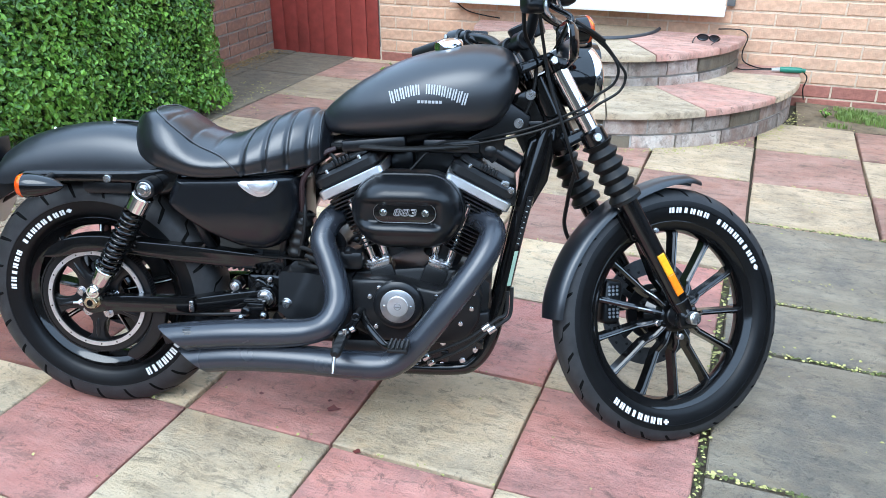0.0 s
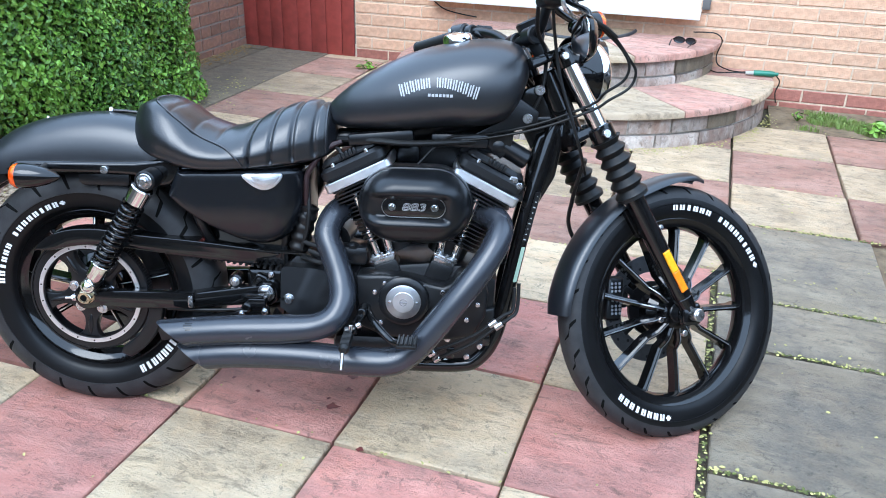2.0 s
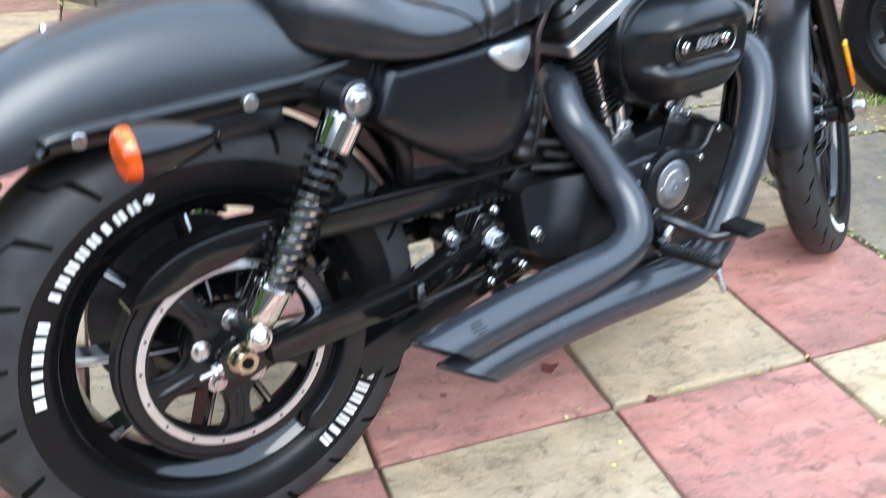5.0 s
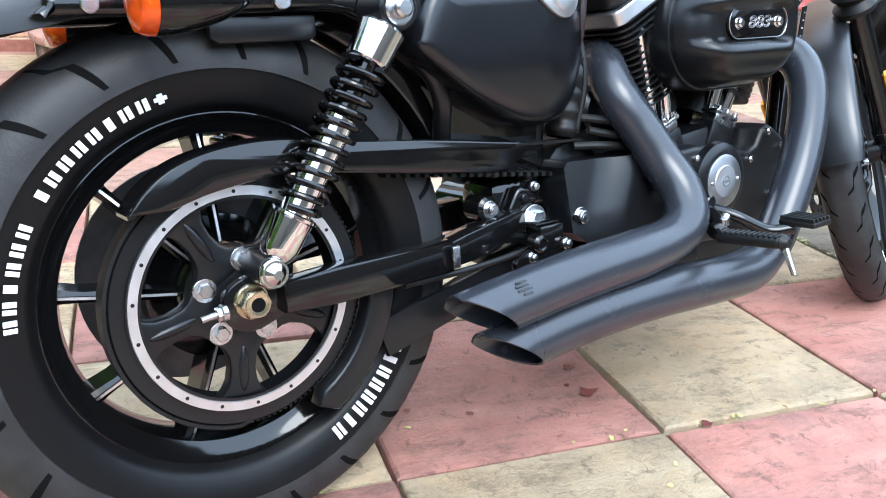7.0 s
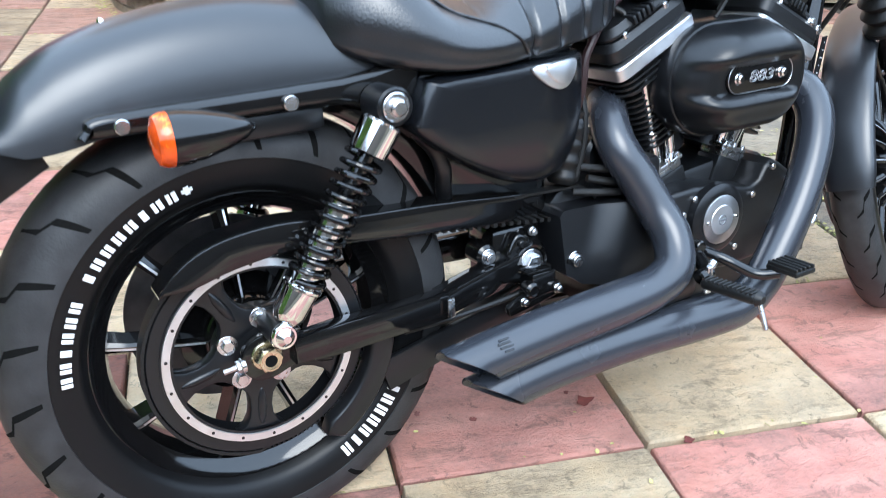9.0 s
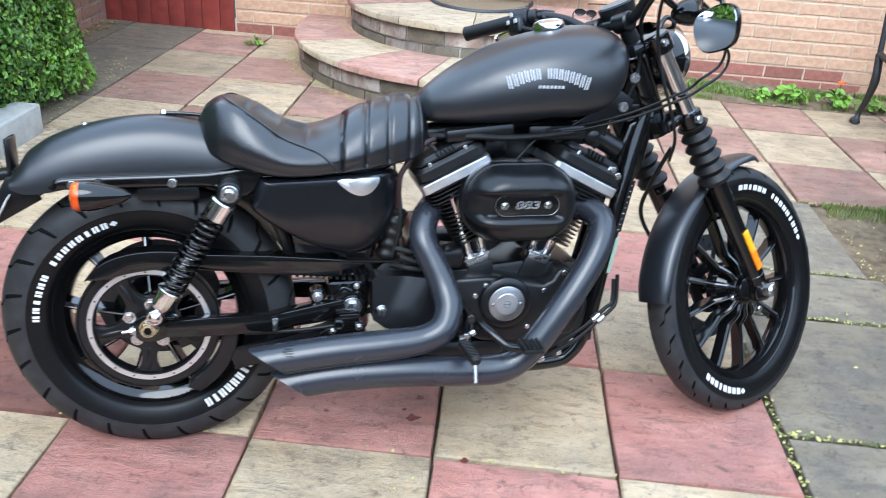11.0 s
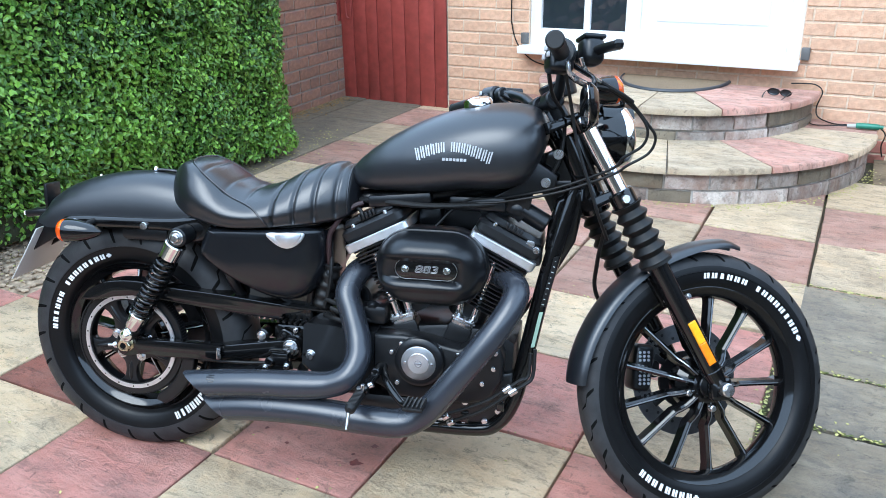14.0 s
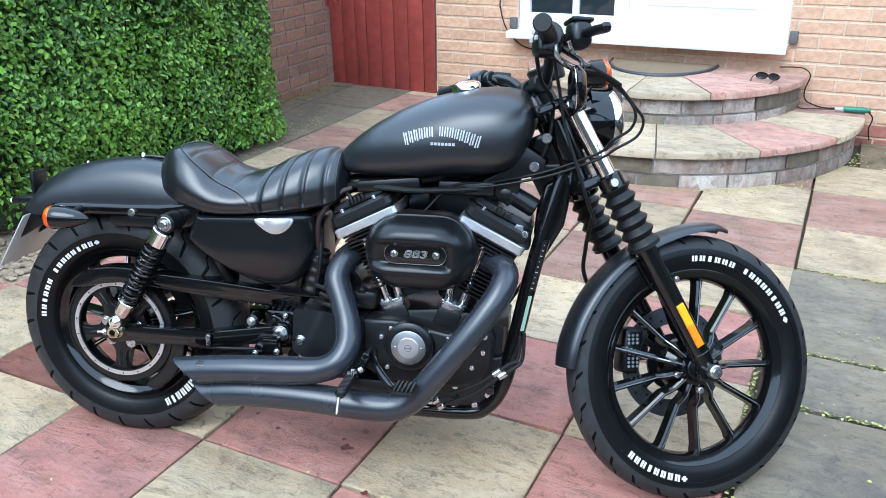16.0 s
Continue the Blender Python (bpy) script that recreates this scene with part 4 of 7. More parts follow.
# exhausts
UP_PIPE = [(0.645, -0.03, 0.568), (0.620, -0.065, 0.546), (0.610, -0.100, 0.507), (0.631, -0.125, 0.458), (0.651, -0.150, 0.407), (0.658, -0.180, 0.366), (0.640, -0.206, 0.328), (0.595, -0.213, 0.307), (0.52, -0.213, 0.298), (0.40, -0.212, 0.291), (0.30, -0.210, 0.281), (0.215, -0.208, 0.270)]
LO_PIPE = [(0.975, -0.040, 0.560), (1.012, -0.072, 0.566), (1.036, -0.114, 0.548), (1.026, -0.150, 0.512), (0.990, -0.180, 0.455), (0.930, -0.205, 0.375), (0.860, -0.218, 0.285), (0.820, -0.220, 0.245), (0.770, -0.220, 0.226), (0.68, -0.218, 0.226), (0.55, -0.214, 0.232), (0.40, -0.208, 0.228), (0.26, -0.202, 0.210)]


def pipe(points, r0, r1, name):
    radii = [r0] * 8 + [r1] * (len(points) - 8)
    bm = tube(points, r0, 24, 8, False, radii)
    end, before = Vector(points[-1]), Vector(points[-2])
    d = (end - before).normalized()
    cut = (d + Vector((0, -0.55, -1.15))).normalized()
    bmesh.ops.bisect_plane(bm, geom=bm.verts[:] + bm.edges[:] + bm.faces[:], plane_co=end - d * 0.03, plane_no=cut, clear_outer=True)
    return part(name, thick(bm, 0.003), CERAMIC, bike, "slash-cut dark grey exhaust pipe", sharp=50)


MARK_X, MARK_Z = 0.297, 0.281
rear_pipe = pipe(UP_PIPE, 0.0325, 0.036, "rear_exhaust_pipe")
pipe(LO_PIPE, 0.0325, 0.036, "front_exhaust_pipe")
mark_n = Vector((0, -0.74, 0.67))
mark_up = Vector((0, 0.67, 0.74))
for dv, w in ((0.009, 0.022), (0.003, 0.029), (-0.003, 0.026), (-0.009, 0.015)):
    n = (mark_n + mark_up * (dv / 0.036)).normalized()
    up = n.cross(Vector((1, 0, 0)))
    base = Vector((MARK_X, -0.2105, MARK_Z)) + n * 0.0355
    turn = Matrix(((1, up.x, n.x, base.x), (0, up.y, n.y, base.y), (0, up.z, n.z, base.z), (0, 0, 0, 1)))
    part("engraved_mark", moved(box((0, 0, 0), (w, 0.0034, 0.0010), 0.0003, 1), turn), SEMI, rear_pipe, "faint engraved mark")

# engine
engine = part("crankcase", joined(prism([(0.69, 0.21), (0.98, 0.19), (1.03, 0.26), (1.035, 0.40), (0.99, 0.43), (0.87, 0.44), (0.68, 0.42)], -0.075, 0.13, 0.012), prism([(0.50, 0.31), (0.70, 0.24), (0.70, 0.44), (0.60, 0.46), (0.52, 0.44), (0.50, 0.42)], -0.060, 0.11, 0.012)), WRINKLE, bike, "black engine cases")


# ---------------------------------------------------------------- motorcycle: fittings
def bolt(p, r=0.008, h=0.006, axis=(0, -1, 0), sides=6, mat=STEEL, parent=bike, m=None, washer=0.0, name="bolt"):
    a = Vector(p)
    d = Vector(axis).normalized()
    bm = rod(a - d * 0.004, a + d * h, r, r * 0.96, sides if sides > 6 else 6, 0.0012)
    if sides > 6:
        add(bm, rod(a + d * (h - 0.001), a + d * (h + 0.0006), r * 0.5, r * 0.5, 6))
    if washer:
        add(bm, rod(a - d * 0.004, a + d * 0.0015, washer, washer, 20, 0.0008))
    return part(name, bm, mat, parent, "", m)


# rear pulley, belt and axle
PUL = Vector((-0.006, -0.078, 0.326))
prof = [(0.118, 0.016), (0.1345, 0.016), (0.1345, 0.013), (0.150, 0.013), (0.152, 0.010), (0.152, -0.016), (0.148, -0.018), (0.118, -0.012)]
pulley = part("belt_pulley", disc(prof, PUL, 72), SATIN, rear_wheel, "black belt pulley with a machined silver ring", None)
teeth = bmesh.new()
for k in range(130):
    a = 2 * math.pi * k / 130
    b = box((0, 0, 0), (0.0030, 0.024, 0.002))
    b.transform(Matrix.Translation(PUL) @ Matrix.Rotation(a, 4, "Y") @ Matrix.Translation((0, 0, 0.153)))
    add(teeth, b)
part("pulley_teeth", teeth, SATIN, rear_wheel, smooth=False)
part("pulley_ring", disc([(0.1215, 0.0165), (0.122, 0.0185), (0.1325, 0.0185), (0.133, 0.0165), (0.1325, 0.014), (0.122, 0.014)], PUL, 72), ALU, rear_wheel, "machined silver ring")
for k in range(18):
    a = 2 * math.pi * (k + 0.5) / 18
    p = PUL + Vector((0.1272 * math.cos(a), -0.0175, 0.1272 * math.sin(a)))
    part("ring_rivet", rod(p, p + Vector((0, -0.0016, 0)), 0.0022, None, 10), SATIN, rear_wheel)
for k in range(5):
    a = 2 * math.pi * (k + 0.333) / 5
    half = [(0.03, 0.036), (0.052, 0.031), (0.060, 0.0225), (0.069, 0.0175), (0.085, 0.0155), (0.101, 0.0175), (0.112, 0.023), (0.121, 0.034)]
    out = [(u, -w) for u, w in half] + [(u, w) for u, w in reversed(half)]
    part("pulley_arm", moved(joined(prism(out, -0.010, 0.012, 0.004, 2), moved(spin([(0.0, 0.050), (0.0035, 0.060), (0.0062, 0.072), (0.0070, 0.086), (0.0062, 0.100), (0.0035, 0.111), (0.0, 0.119)], 20), Matrix.Translation((0, -0.0075, 0)) @ Matrix.Rotation(math.pi / 2, 4, 'Y'))), Matrix.Translation(PUL) @ Matrix.Rotation(a, 4, "Y")), SATIN, rear_wheel, sharp=30)
part("pulley_hub", disc([(0, 0.009), (0.054, 0.009), (0.060, 0.006), (0.062, -0.015), (0, -0.015)], PUL, 40), SATIN, rear_wheel)
for k in range(5):
    a = 2 * math.pi * (k + 0.18) / 5
    bolt(PUL + Vector((0.047 * math.cos(a), -0.009, 0.047 * math.sin(a))), 0.0092, 0.007, parent=rear_wheel, washer=0.0142, name="pulley_bolt")
part("axle_plate", joined(prism([(-0.040, 0.326), (-0.034, 0.344), (-0.016, 0.356), (0.010, 0.358), (0.034, 0.352), (0.050, 0.346), (0.050, 0.312), (0.030, 0.302), (0.0, 0.292), (-0.022, 0.294), (-0.036, 0.308)], -0.113, -0.098, 0.003, 2, 3)), GLOSS, bike)
part("axle_nut", joined(rod((-0.006, -0.112, 0.328), (-0.006, -0.1165, 0.328), 0.0215, 0.0205, 28, 0.001), rod((-0.006, -0.1165, 0.328), (-0.006, -0.131, 0.328), 0.0190, 0.0182, 6, 0.0015), disc([(0.0125, 0.1335), (0.0145, 0.1335), (0.0145, 0.128), (0.0085, 0.126), (0.0085, 0.133), (0.0125, 0.1335)], Vector((-0.006, 0, 0.328)), 24)), BRASS_ZINC, rear_wheel, "large yellowed zinc axle nut")
# solid disc, painted black for the shade in the hollow nut
part("axle_bore", rod((-0.006, -0.129, 0.328), (-0.006, -0.1315, 0.328), 0.0088, None, 20), RECESS_SHADE, rear_wheel)
part("axle_adjuster", joined(rod((-0.036, -0.108, 0.321), (-0.064, -0.108, 0.318), 0.0038, None, 12), rod((-0.041, -0.108, 0.3205), (-0.047, -0.108, 0.320), 0.0085, None, 6, 0.001), rod((-0.034, -0.108, 0.3212), (-0.041, -0.108, 0.3205), 0.0105, None, 16, 0.001)), STEEL, rear_wheel)
part("rear_brake_disc", disc([(0.075, -0.086), (0.146, -0.086), (0.146, -0.090), (0.075, -0.090)], AXLE_R, 56), DISC_STEEL, rear_wheel)

belt = []
F_PUL = Vector((0.535, -0.064, 0.392))
for k in range(25):
    a = radians(98 + 164 * k / 24)
    belt.append(PUL + Vector((0.157 * math.cos(a), 0, 0.157 * math.sin(a))))
for k in range(17):
    a = radians(-98 + 196 * k / 16)
    belt.append(F_PUL + Vector((0.060 * math.cos(a), 0, 0.060 * math.sin(a))))
rings = [[(p.x, p.y - 0.013, p.z), (p.x, p.y + 0.013, p.z)] for p in belt + belt[:1]]
part("drive_belt", thick(loft(rings, closed=False), 0.004), SOFT_RUBBER, bike)
ribs = bmesh.new()
for k in range(22):
    f = k / 21
    p = Vector((0.20 + 0.32 * f, -0.078 + 0.014 * f, 0.4425 - 0.042 * f))
    add(ribs, box(p, (0.007, 0.026, 0.006)))
part("belt_teeth", ribs, SOFT_RUBBER, bike, smooth=False)

# belt guards and swing arm
def smooth_line(points):
    return [(p.x, p.z) for p in smooth_path([Vector((x, 0, z)) for x, z in points], 5)]


guard = [(-0.128, 0.446), (-0.108, 0.469), (-0.080, 0.488), (-0.046, 0.500), (-0.004, 0.506), (0.050, 0.506), (0.134, 0.494), (0.26, 0.481), (0.40, 0.462), (0.478, 0.450), (0.468, 0.437), (0.425, 0.432), (0.415, 0.418), (0.26, 0.437), (0.134, 0.456), (0.060, 0.467), (0.0, 0.463), (-0.045, 0.456), (-0.085, 0.446)]


def taper_in(bm):
    """The guard runs in towards the engine."""
    for v in bm.verts:
        v.co.y += 0.125 * max(0.0, v.co.x - 0.10)
    return bm


part("upper_belt_guard", taper_in(joined(prism([(p.x, p.z) for p in smooth_path([Vector((x, 0, z)) for x, z in guard + guard[:1]], 3)[:-1]], -0.120, -0.111, 0.003, 2), loft([[(x, y, z + d) for y, d in ((-0.117, 0.0), (-0.072, 0.0), (-0.072, -0.004), (-0.117, -0.004))] for x, z in smooth_line(guard[:10])]))), GLOSS, bike, "gloss black belt guard")
band = [(0.188 * math.cos(radians(a)), 0.324 + 0.188 * math.sin(radians(a))) for a in range(-6, -63, -6)] + [(0.166 * math.cos(radians(-66)), 0.324 + 0.166 * math.sin(radians(-66)))] + [(0.152 * math.cos(radians(a)), 0.324 + 0.152 * math.sin(radians(a))) for a in range(-60, -3, 6)]
part("lower_belt_guard", joined(prism(band, -0.110, -0.080, 0.005, 3), prism([(0.160, 0.258), (0.44, 0.312), (0.44, 0.272), (0.175, 0.208)], -0.104, -0.092, 0.003, 2)), SATIN, bike)
for side in (-1, 1):
    arm = joined(prism([(0.030, 0.307), (0.030, 0.345), (0.10, 0.350), (0.272, 0.350), (0.272, 0.308), (0.10, 0.303)], side * 0.127, side * 0.097, 0.005, 2),
                 moved(prism([(0.262, 0.347), (0.30, 0.352), (0.36, 0.358), (0.425, 0.364), (0.450, 0.366), (0.455, 0.318), (0.40, 0.312), (0.262, 0.310)], side * 0.124, side * 0.085, 0.006, 2), Matrix(((1, 0, 0, 0), (-side * 0.22, 1, 0, side * 0.0576), (0, 0, 1, 0), (0, 0, 0, 1)))))
    part("swing_arm", arm, GLOSS, bike)
bolt((0.447, -0.086, 0.343), 0.0165, 0.013, sides=6, washer=0.023, name="pivot_bolt")
bolt((0.367, -0.084, 0.371), 0.0085, 0.010, sides=12, washer=0.0125)
part("pivot_casting", joined(rod((0.448, -0.079, 0.345), (0.448, 0.127, 0.345), 0.036, None, 28, 0.004), box((0.44, -0.020, 0.335), (0.10, 0.08, 0.13), 0.015), rod((0.367, -0.040, 0.371), (0.367, -0.083, 0.371), 0.018, None, 24, 0.004), prism([(0.405, 0.352), (0.412, 0.378), (0.425, 0.394), (0.440, 0.390), (0.452, 0.380), (0.462, 0.352)], -0.082, -0.060, 0.006, 3, 3), disc([(0.026, 0.086), (0.030, 0.088), (0.033, 0.084), (0.036, 0.070)], Vector((0.447, 0, 0.343)), 32)), GLOSS, bike)
for p, r, mat in (((0.378, -0.126, 0.295), 0.0062, STEEL), ((0.397, -0.136, 0.305), 0.0058, STEEL), ((0.457, -0.142, 0.315), 0.0062, STEEL), ((0.430, -0.080, 0.378), 0.0062, SATIN), ((0.459, -0.074, 0.390), 0.0058, STEEL)):
    bolt(p, r, 0.008, sides=12, mat=mat, washer=r * 1.3)
part("pipe_bracket", joined(prism([(0.368, 0.300), (0.39, 0.313), (0.465, 0.324), (0.470, 0.304), (0.43, 0.294), (0.372, 0.286)], -0.136, -0.124, 0.003, 2), rod((0.43, -0.130, 0.312), (0.43, -0.06, 0.318), 0.012, None, 16)), GLOSS, bike)
part("rear_brake_switch", joined(box((0.436, -0.120, 0.326), (0.046, 0.034, 0.040), 0.005), rod((0.412, -0.120, 0.322), (0.410, -0.143, 0.322), 0.0125, None, 20, 0.003), disc([(0.0058, 0.1435), (0.0085, 0.1445), (0.0095, 0.1430)], Vector((0.410, 0, 0.322)), 20), box((0.428, -0.122, 0.348), (0.044, 0.026, 0.004), 0.0015)), GLOSS, bike)
part("brake_line_rear", tube([(0.20, -0.112, 0.302), (0.30, -0.112, 0.302), (0.37, -0.112, 0.306), (0.43, -0.115, 0.314)], 0.0045), SOFT_RUBBER, bike)
part("swing_arm_clip", box((0.268, -0.134, 0.330), (0.012, 0.006, 0.030), 0.002, rot=None), STEEL, bike)

# rear shocks
def shock(side):
    top, bot = Vector((0.185, side * 0.149, 0.641)), Vector((0.012, side * 0.126, 0.363))
    d = (bot - top).normalized()
    ln = (bot - top).length
    body = part("shock_absorber", rod(top + d * 0.135, top + d * 0.262, 0.0185, None, 32, 0.002), CHROME, bike, "chrome shock absorber with a black coil spring")
    coil = []
    side_v = d.orthogonal().normalized()
    up_v = d.cross(side_v)
    part("shock_cap", rod(top + d * 0.022, top + d * 0.068, 0.0275, 0.0265, 32, 0.003), CHROME, body)
    part("shock_collar", rod(top + d * 0.257, top + d * 0.263, 0.0275, None, 32, 0.0015), CHROME, body)
    cup = [(0, 0), (0.0235, 0), (0.0245, 0.001), (0.0225, 0.036), (0.0195, 0.046), (0.013, 0.052), (0, 0.052)]
    part("shock_cup", moved(spin(cup, 32), along(top + d * 0.2625, bot)), CHROME, body)
    part("shock_shaft", rod(top + d * 0.064, top + d * 0.138, 0.0125, None, 24), GLOSS, body)
    turns = 12.0
    for k in range(int(turns * 24) + 1):
        a = 2 * math.pi * k / 24
        f = k / (turns * 24)
        coil.append(top + d * (0.070 + (ln - 0.146) * f) + side_v * 0.0250 * math.cos(a) + up_v * 0.0250 * math.sin(a))
    part("coil_spring", tube(coil, 0.0040, 10, 1), GLOSS, body)
    for q, r in ((top, 0.025), (bot, 0.019)):
        part("shock_eye", rod(q + Vector((0, side * 0.018, 0)), q - Vector((0, side * 0.04, 0)), r, None, 28, 0.003), SATIN, body)
    part("shock_bolt", joined(rod(top + Vector((0, side * 0.016, 0)), top + Vector((0, side * 0.031, 0)), 0.0125, 0.011, 24, 0.003), rod(top + Vector((0, side * 0.017, 0)), top + Vector((0, side * 0.020, 0)), 0.019, 0.018, 28, 0.001)), STEEL, body)
    part("shock_bolt", joined(rod(bot + Vector((0, side * 0.014, 0)), bot + Vector((0, side * 0.022, 0)), 0.0185, 0.0175, 28, 0.002), rod(bot + Vector((0, side * 0.020, 0)), bot + Vector((0, side * 0.030, 0)), 0.0125, 0.0085, 28, 0.003)), CHROME, body)


shock(-1)
shock(1)

# fender struts, indicators, tail
for side in (-1, 1):
    part("fender_strut", prism([(-0.165, 0.643), (-0.172, 0.655), (-0.162, 0.667), (-0.10, 0.671), (0.14, 0.676), (0.235, 0.690), (0.255, 0.67), (0.235, 0.628), (0.19, 0.618), (0.15, 0.640), (0.05, 0.644)], side * 0.110, side * 0.086, 0.0095, 5, 3), GLOSS, bike)
    part("strut_cover", prism([(-0.01, 0.641), (0.118, 0.641), (0.118, 0.617), (0.11, 0.612), (0.0, 0.612), (-0.01, 0.618)], side * 0.092, side * 0.080, 0.004, 2), SATIN, bike)
    bolt((0.067, side * 0.108, 0.655), 0.0105, 0.010, (0, side, 0), 16)
    bolt((-0.132, side * 0.108, 0.655), 0.0095, 0.008, (0, side, 0), 16)
    c = Vector((-0.087, side * 0.192, 0.650))
    body = part("rear_indicator", moved(spin([(0, 0.084), (0.004, 0.082), (0.012, 0.070), (0.020, 0.050), (0.027, 0.024), (0.0300, 0.004), (0.0305, -0.004), (0.0305, -0.012), (0, -0.012)], 32), Matrix.Translation(c) @ Matrix.Rotation(radians(90), 4, "Y")), GLOSS, bike, "gloss black bullet indicator")
    part("lens", moved(spin([(0.0298, -0.011), (0.0298, -0.019), (0.026, -0.027), (0.015, -0.031), (0, -0.032)], 32), Matrix.Translation(c) @ Matrix.Rotation(radians(90), 4, "Y")), AMBER, body, "amber lens")
    part("stem", rod(c + Vector((0.012, 0, 0)), (-0.080, side * 0.10, 0.657), 0.009, 0.011, 16), GLOSS, body)

part("fender_bar", tube([(0.046, 0, 0.786), (0.10, 0, 0.784), (0.20, 0, 0.772)], 0.0045), GLOSS, bike)
part("fender_knob", rod((0.046, 0, 0.783), (0.046, 0, 0.795), 0.007, 0.005, 20, 0.002), CHROME, bike)
part("fender_knob", rod((-0.118, 0, 0.758), (-0.118, 0, 0.767), 0.0055, 0.004, 16, 0.002), CHROME, bike)
part("tail_bracket", joined(box((-0.272, 0.0, 0.700), (0.010, 0.06, 0.075), 0.003), box((-0.305, 0, 0.655), (0.085, 0.05, 0.020), 0.006, rot=pose(0, 0, 0, 0, -8)), prism([(-0.235, 0.668), (-0.275, 0.660), (-0.335, 0.555), (-0.325, 0.545), (-0.210, 0.610)], -0.055, -0.040, 0.004, 2), prism([(-0.235, 0.668), (-0.275, 0.660), (-0.335, 0.555), (-0.325, 0.545), (-0.210, 0.610)], 0.040, 0.055, 0.004, 2)), SATIN, bike)
plate = part("number_plate", box((0, 0, 0), (0.003, 0.225, 0.165), 0.001), PLATE, bike, "plain pale plate on a black bracket", pose(-0.318, 0.018, 0.553, 0, 30, 6))
part("plate_lamp", box((-0.352, 0, 0.650), (0.008, 0.035, 0.012), 0.003), WHITE, bike)

# side cover and badge
OUTLINE = [(0.246, 0.656), (0.262, 0.662), (0.35, 0.665), (0.45, 0.669), (0.532, 0.671), (0.552, 0.655), (0.550, 0.592), (0.532, 0.530), (0.505, 0.496), (0.470, 0.482), (0.430, 0.481), (0.385, 0.494), (0.322, 0.526), (0.268, 0.562), (0.230, 0.594), (0.228, 0.612)]


def cover_y(x, z):
    """The cover's face: flat behind, turning in towards the engine and under its lower edge."""
    return -0.140 + 4.5 * max(0.0, x - 0.44) ** 2 + 2.6 * max(0.0, 0.585 - z) ** 2


edge = [(p.x, p.z) for p in smooth_closed([(a, 0, b) for a, b in OUTLINE], 5)]
mx, mz = 0.41, 0.590
cover = loft([[(mx + (a - mx) * f, cover_y(mx + (a - mx) * f, mz + (b - mz) * f) + d, mz + (b - mz) * f) for a, b in edge] for f, d in ((1.0, 0.070), (1.0, 0.024), (0.990, 0.014), (0.965, 0.006), (0.92, 0.0015), (0.85, 0.0), (0.7, 0.0), (0.5, 0.0), (0.25, 0.0), (0.05, 0.0))])
part("side_cover", cover, SEMI, bike, "satin black side cover with a silver badge")
part("frame_tube", tube([(0.225, -0.085, 0.632), (0.240, -0.088, 0.606), (0.258, -0.09, 0.583), (0.280, -0.09, 0.556), (0.292, -0.088, 0.525), (0.300, -0.072, 0.492), (0.315, -0.050, 0.450)], 0.0125), SATIN, bike)
part("left_side_cover", prism([(0.232, 0.650), (0.25, 0.668), (0.57, 0.678), (0.575, 0.600), (0.525, 0.506), (0.425, 0.502), (0.290, 0.596)], 0.060, 0.140, 0.018, 3), SATIN, bike)
for outline, out in (([(0.412, 0.660), (0.455, 0.664), (0.503, 0.663), (0.502, 0.646), (0.484, 0.629), (0.460, 0.625), (0.434, 0.637)], 0.003), ([(0.438, 0.662), (0.497, 0.663), (0.492, 0.644), (0.470, 0.633), (0.448, 0.641)], 0.0055)):
    bm = prism(outline, -out - 0.002, 0.010, 0.002, 2, 3)
    for v in bm.verts:
        v.co.y += cover_y(v.co.x, v.co.z) + 0.10 * max(0.0, v.co.z - 0.645)
    part("badge", bm, ALU, bike, "silver shield badge")
part("frame_rail", tube([(1.15, 0, 0.80), (1.0, 0, 0.790), (0.85, 0, 0.765), (0.62, 0, 0.735), (0.5, 0, 0.70)], 0.024), SATIN, bike)
for side in (-1, 1):
    part("seat_rail", tube([(0.60, side * 0.05, 0.735), (0.50, side * 0.085, 0.678), (0.30, side * 0.088, 0.662), (0.18, side * 0.088, 0.660)], 0.013), GLOSS, bike)
    part("rear_upright", tube([(0.52, side * 0.060, 0.67), (0.50, side * 0.045, 0.52), (0.48, side * 0.040, 0.42), (0.47, side * 0.040, 0.33), (0.47, side * 0.06, 0.24), (0.50, side * 0.10, 0.175)], 0.015), SATIN, bike)
    part("down_tube", tube([(1.160, side * 0.030, 0.79), (1.130, side * 0.045, 0.68), (1.098, side * 0.060, 0.55), (1.068, side * 0.070, 0.40), (1.038, side * 0.078, 0.26), (0.998, side * 0.082, 0.190), (0.94, side * 0.082, 0.168), (0.75, side * 0.090, 0.170), (0.52, side * 0.100, 0.175)], 0.0205), GLOSS, bike)
part("steering_head", joined(rod((1.218, 0, 0.73), (1.13, 0, 0.915), 0.034, None, 32, 0.004), prism([(1.04, 0.85), (1.15, 0.90), (1.20, 0.77), (1.15, 0.66), (1.11, 0.62), (1.12, 0.70), (1.08, 0.775)], -0.022, 0.022, 0.006, 2)), GLOSS, bike)
part("neck_plate", joined(prism([(0.965, 0.765), (1.03, 0.705), (1.055, 0.730), (1.062, 0.775), (1.115, 0.795), (1.118, 0.822), (1.095, 0.838), (1.06, 0.86), (1.03, 0.85), (1.03, 0.80)], -0.062, -0.050, 0.004, 2), disc([(0, 0.066), (0.012, 0.064), (0.022, 0.058), (0.024, 0.048)], Vector((1.025, 0, 0.735)), 28)), SATIN, bike)
bolt((1.092, -0.062, 0.806), 0.0125, 0.006, sides=16)
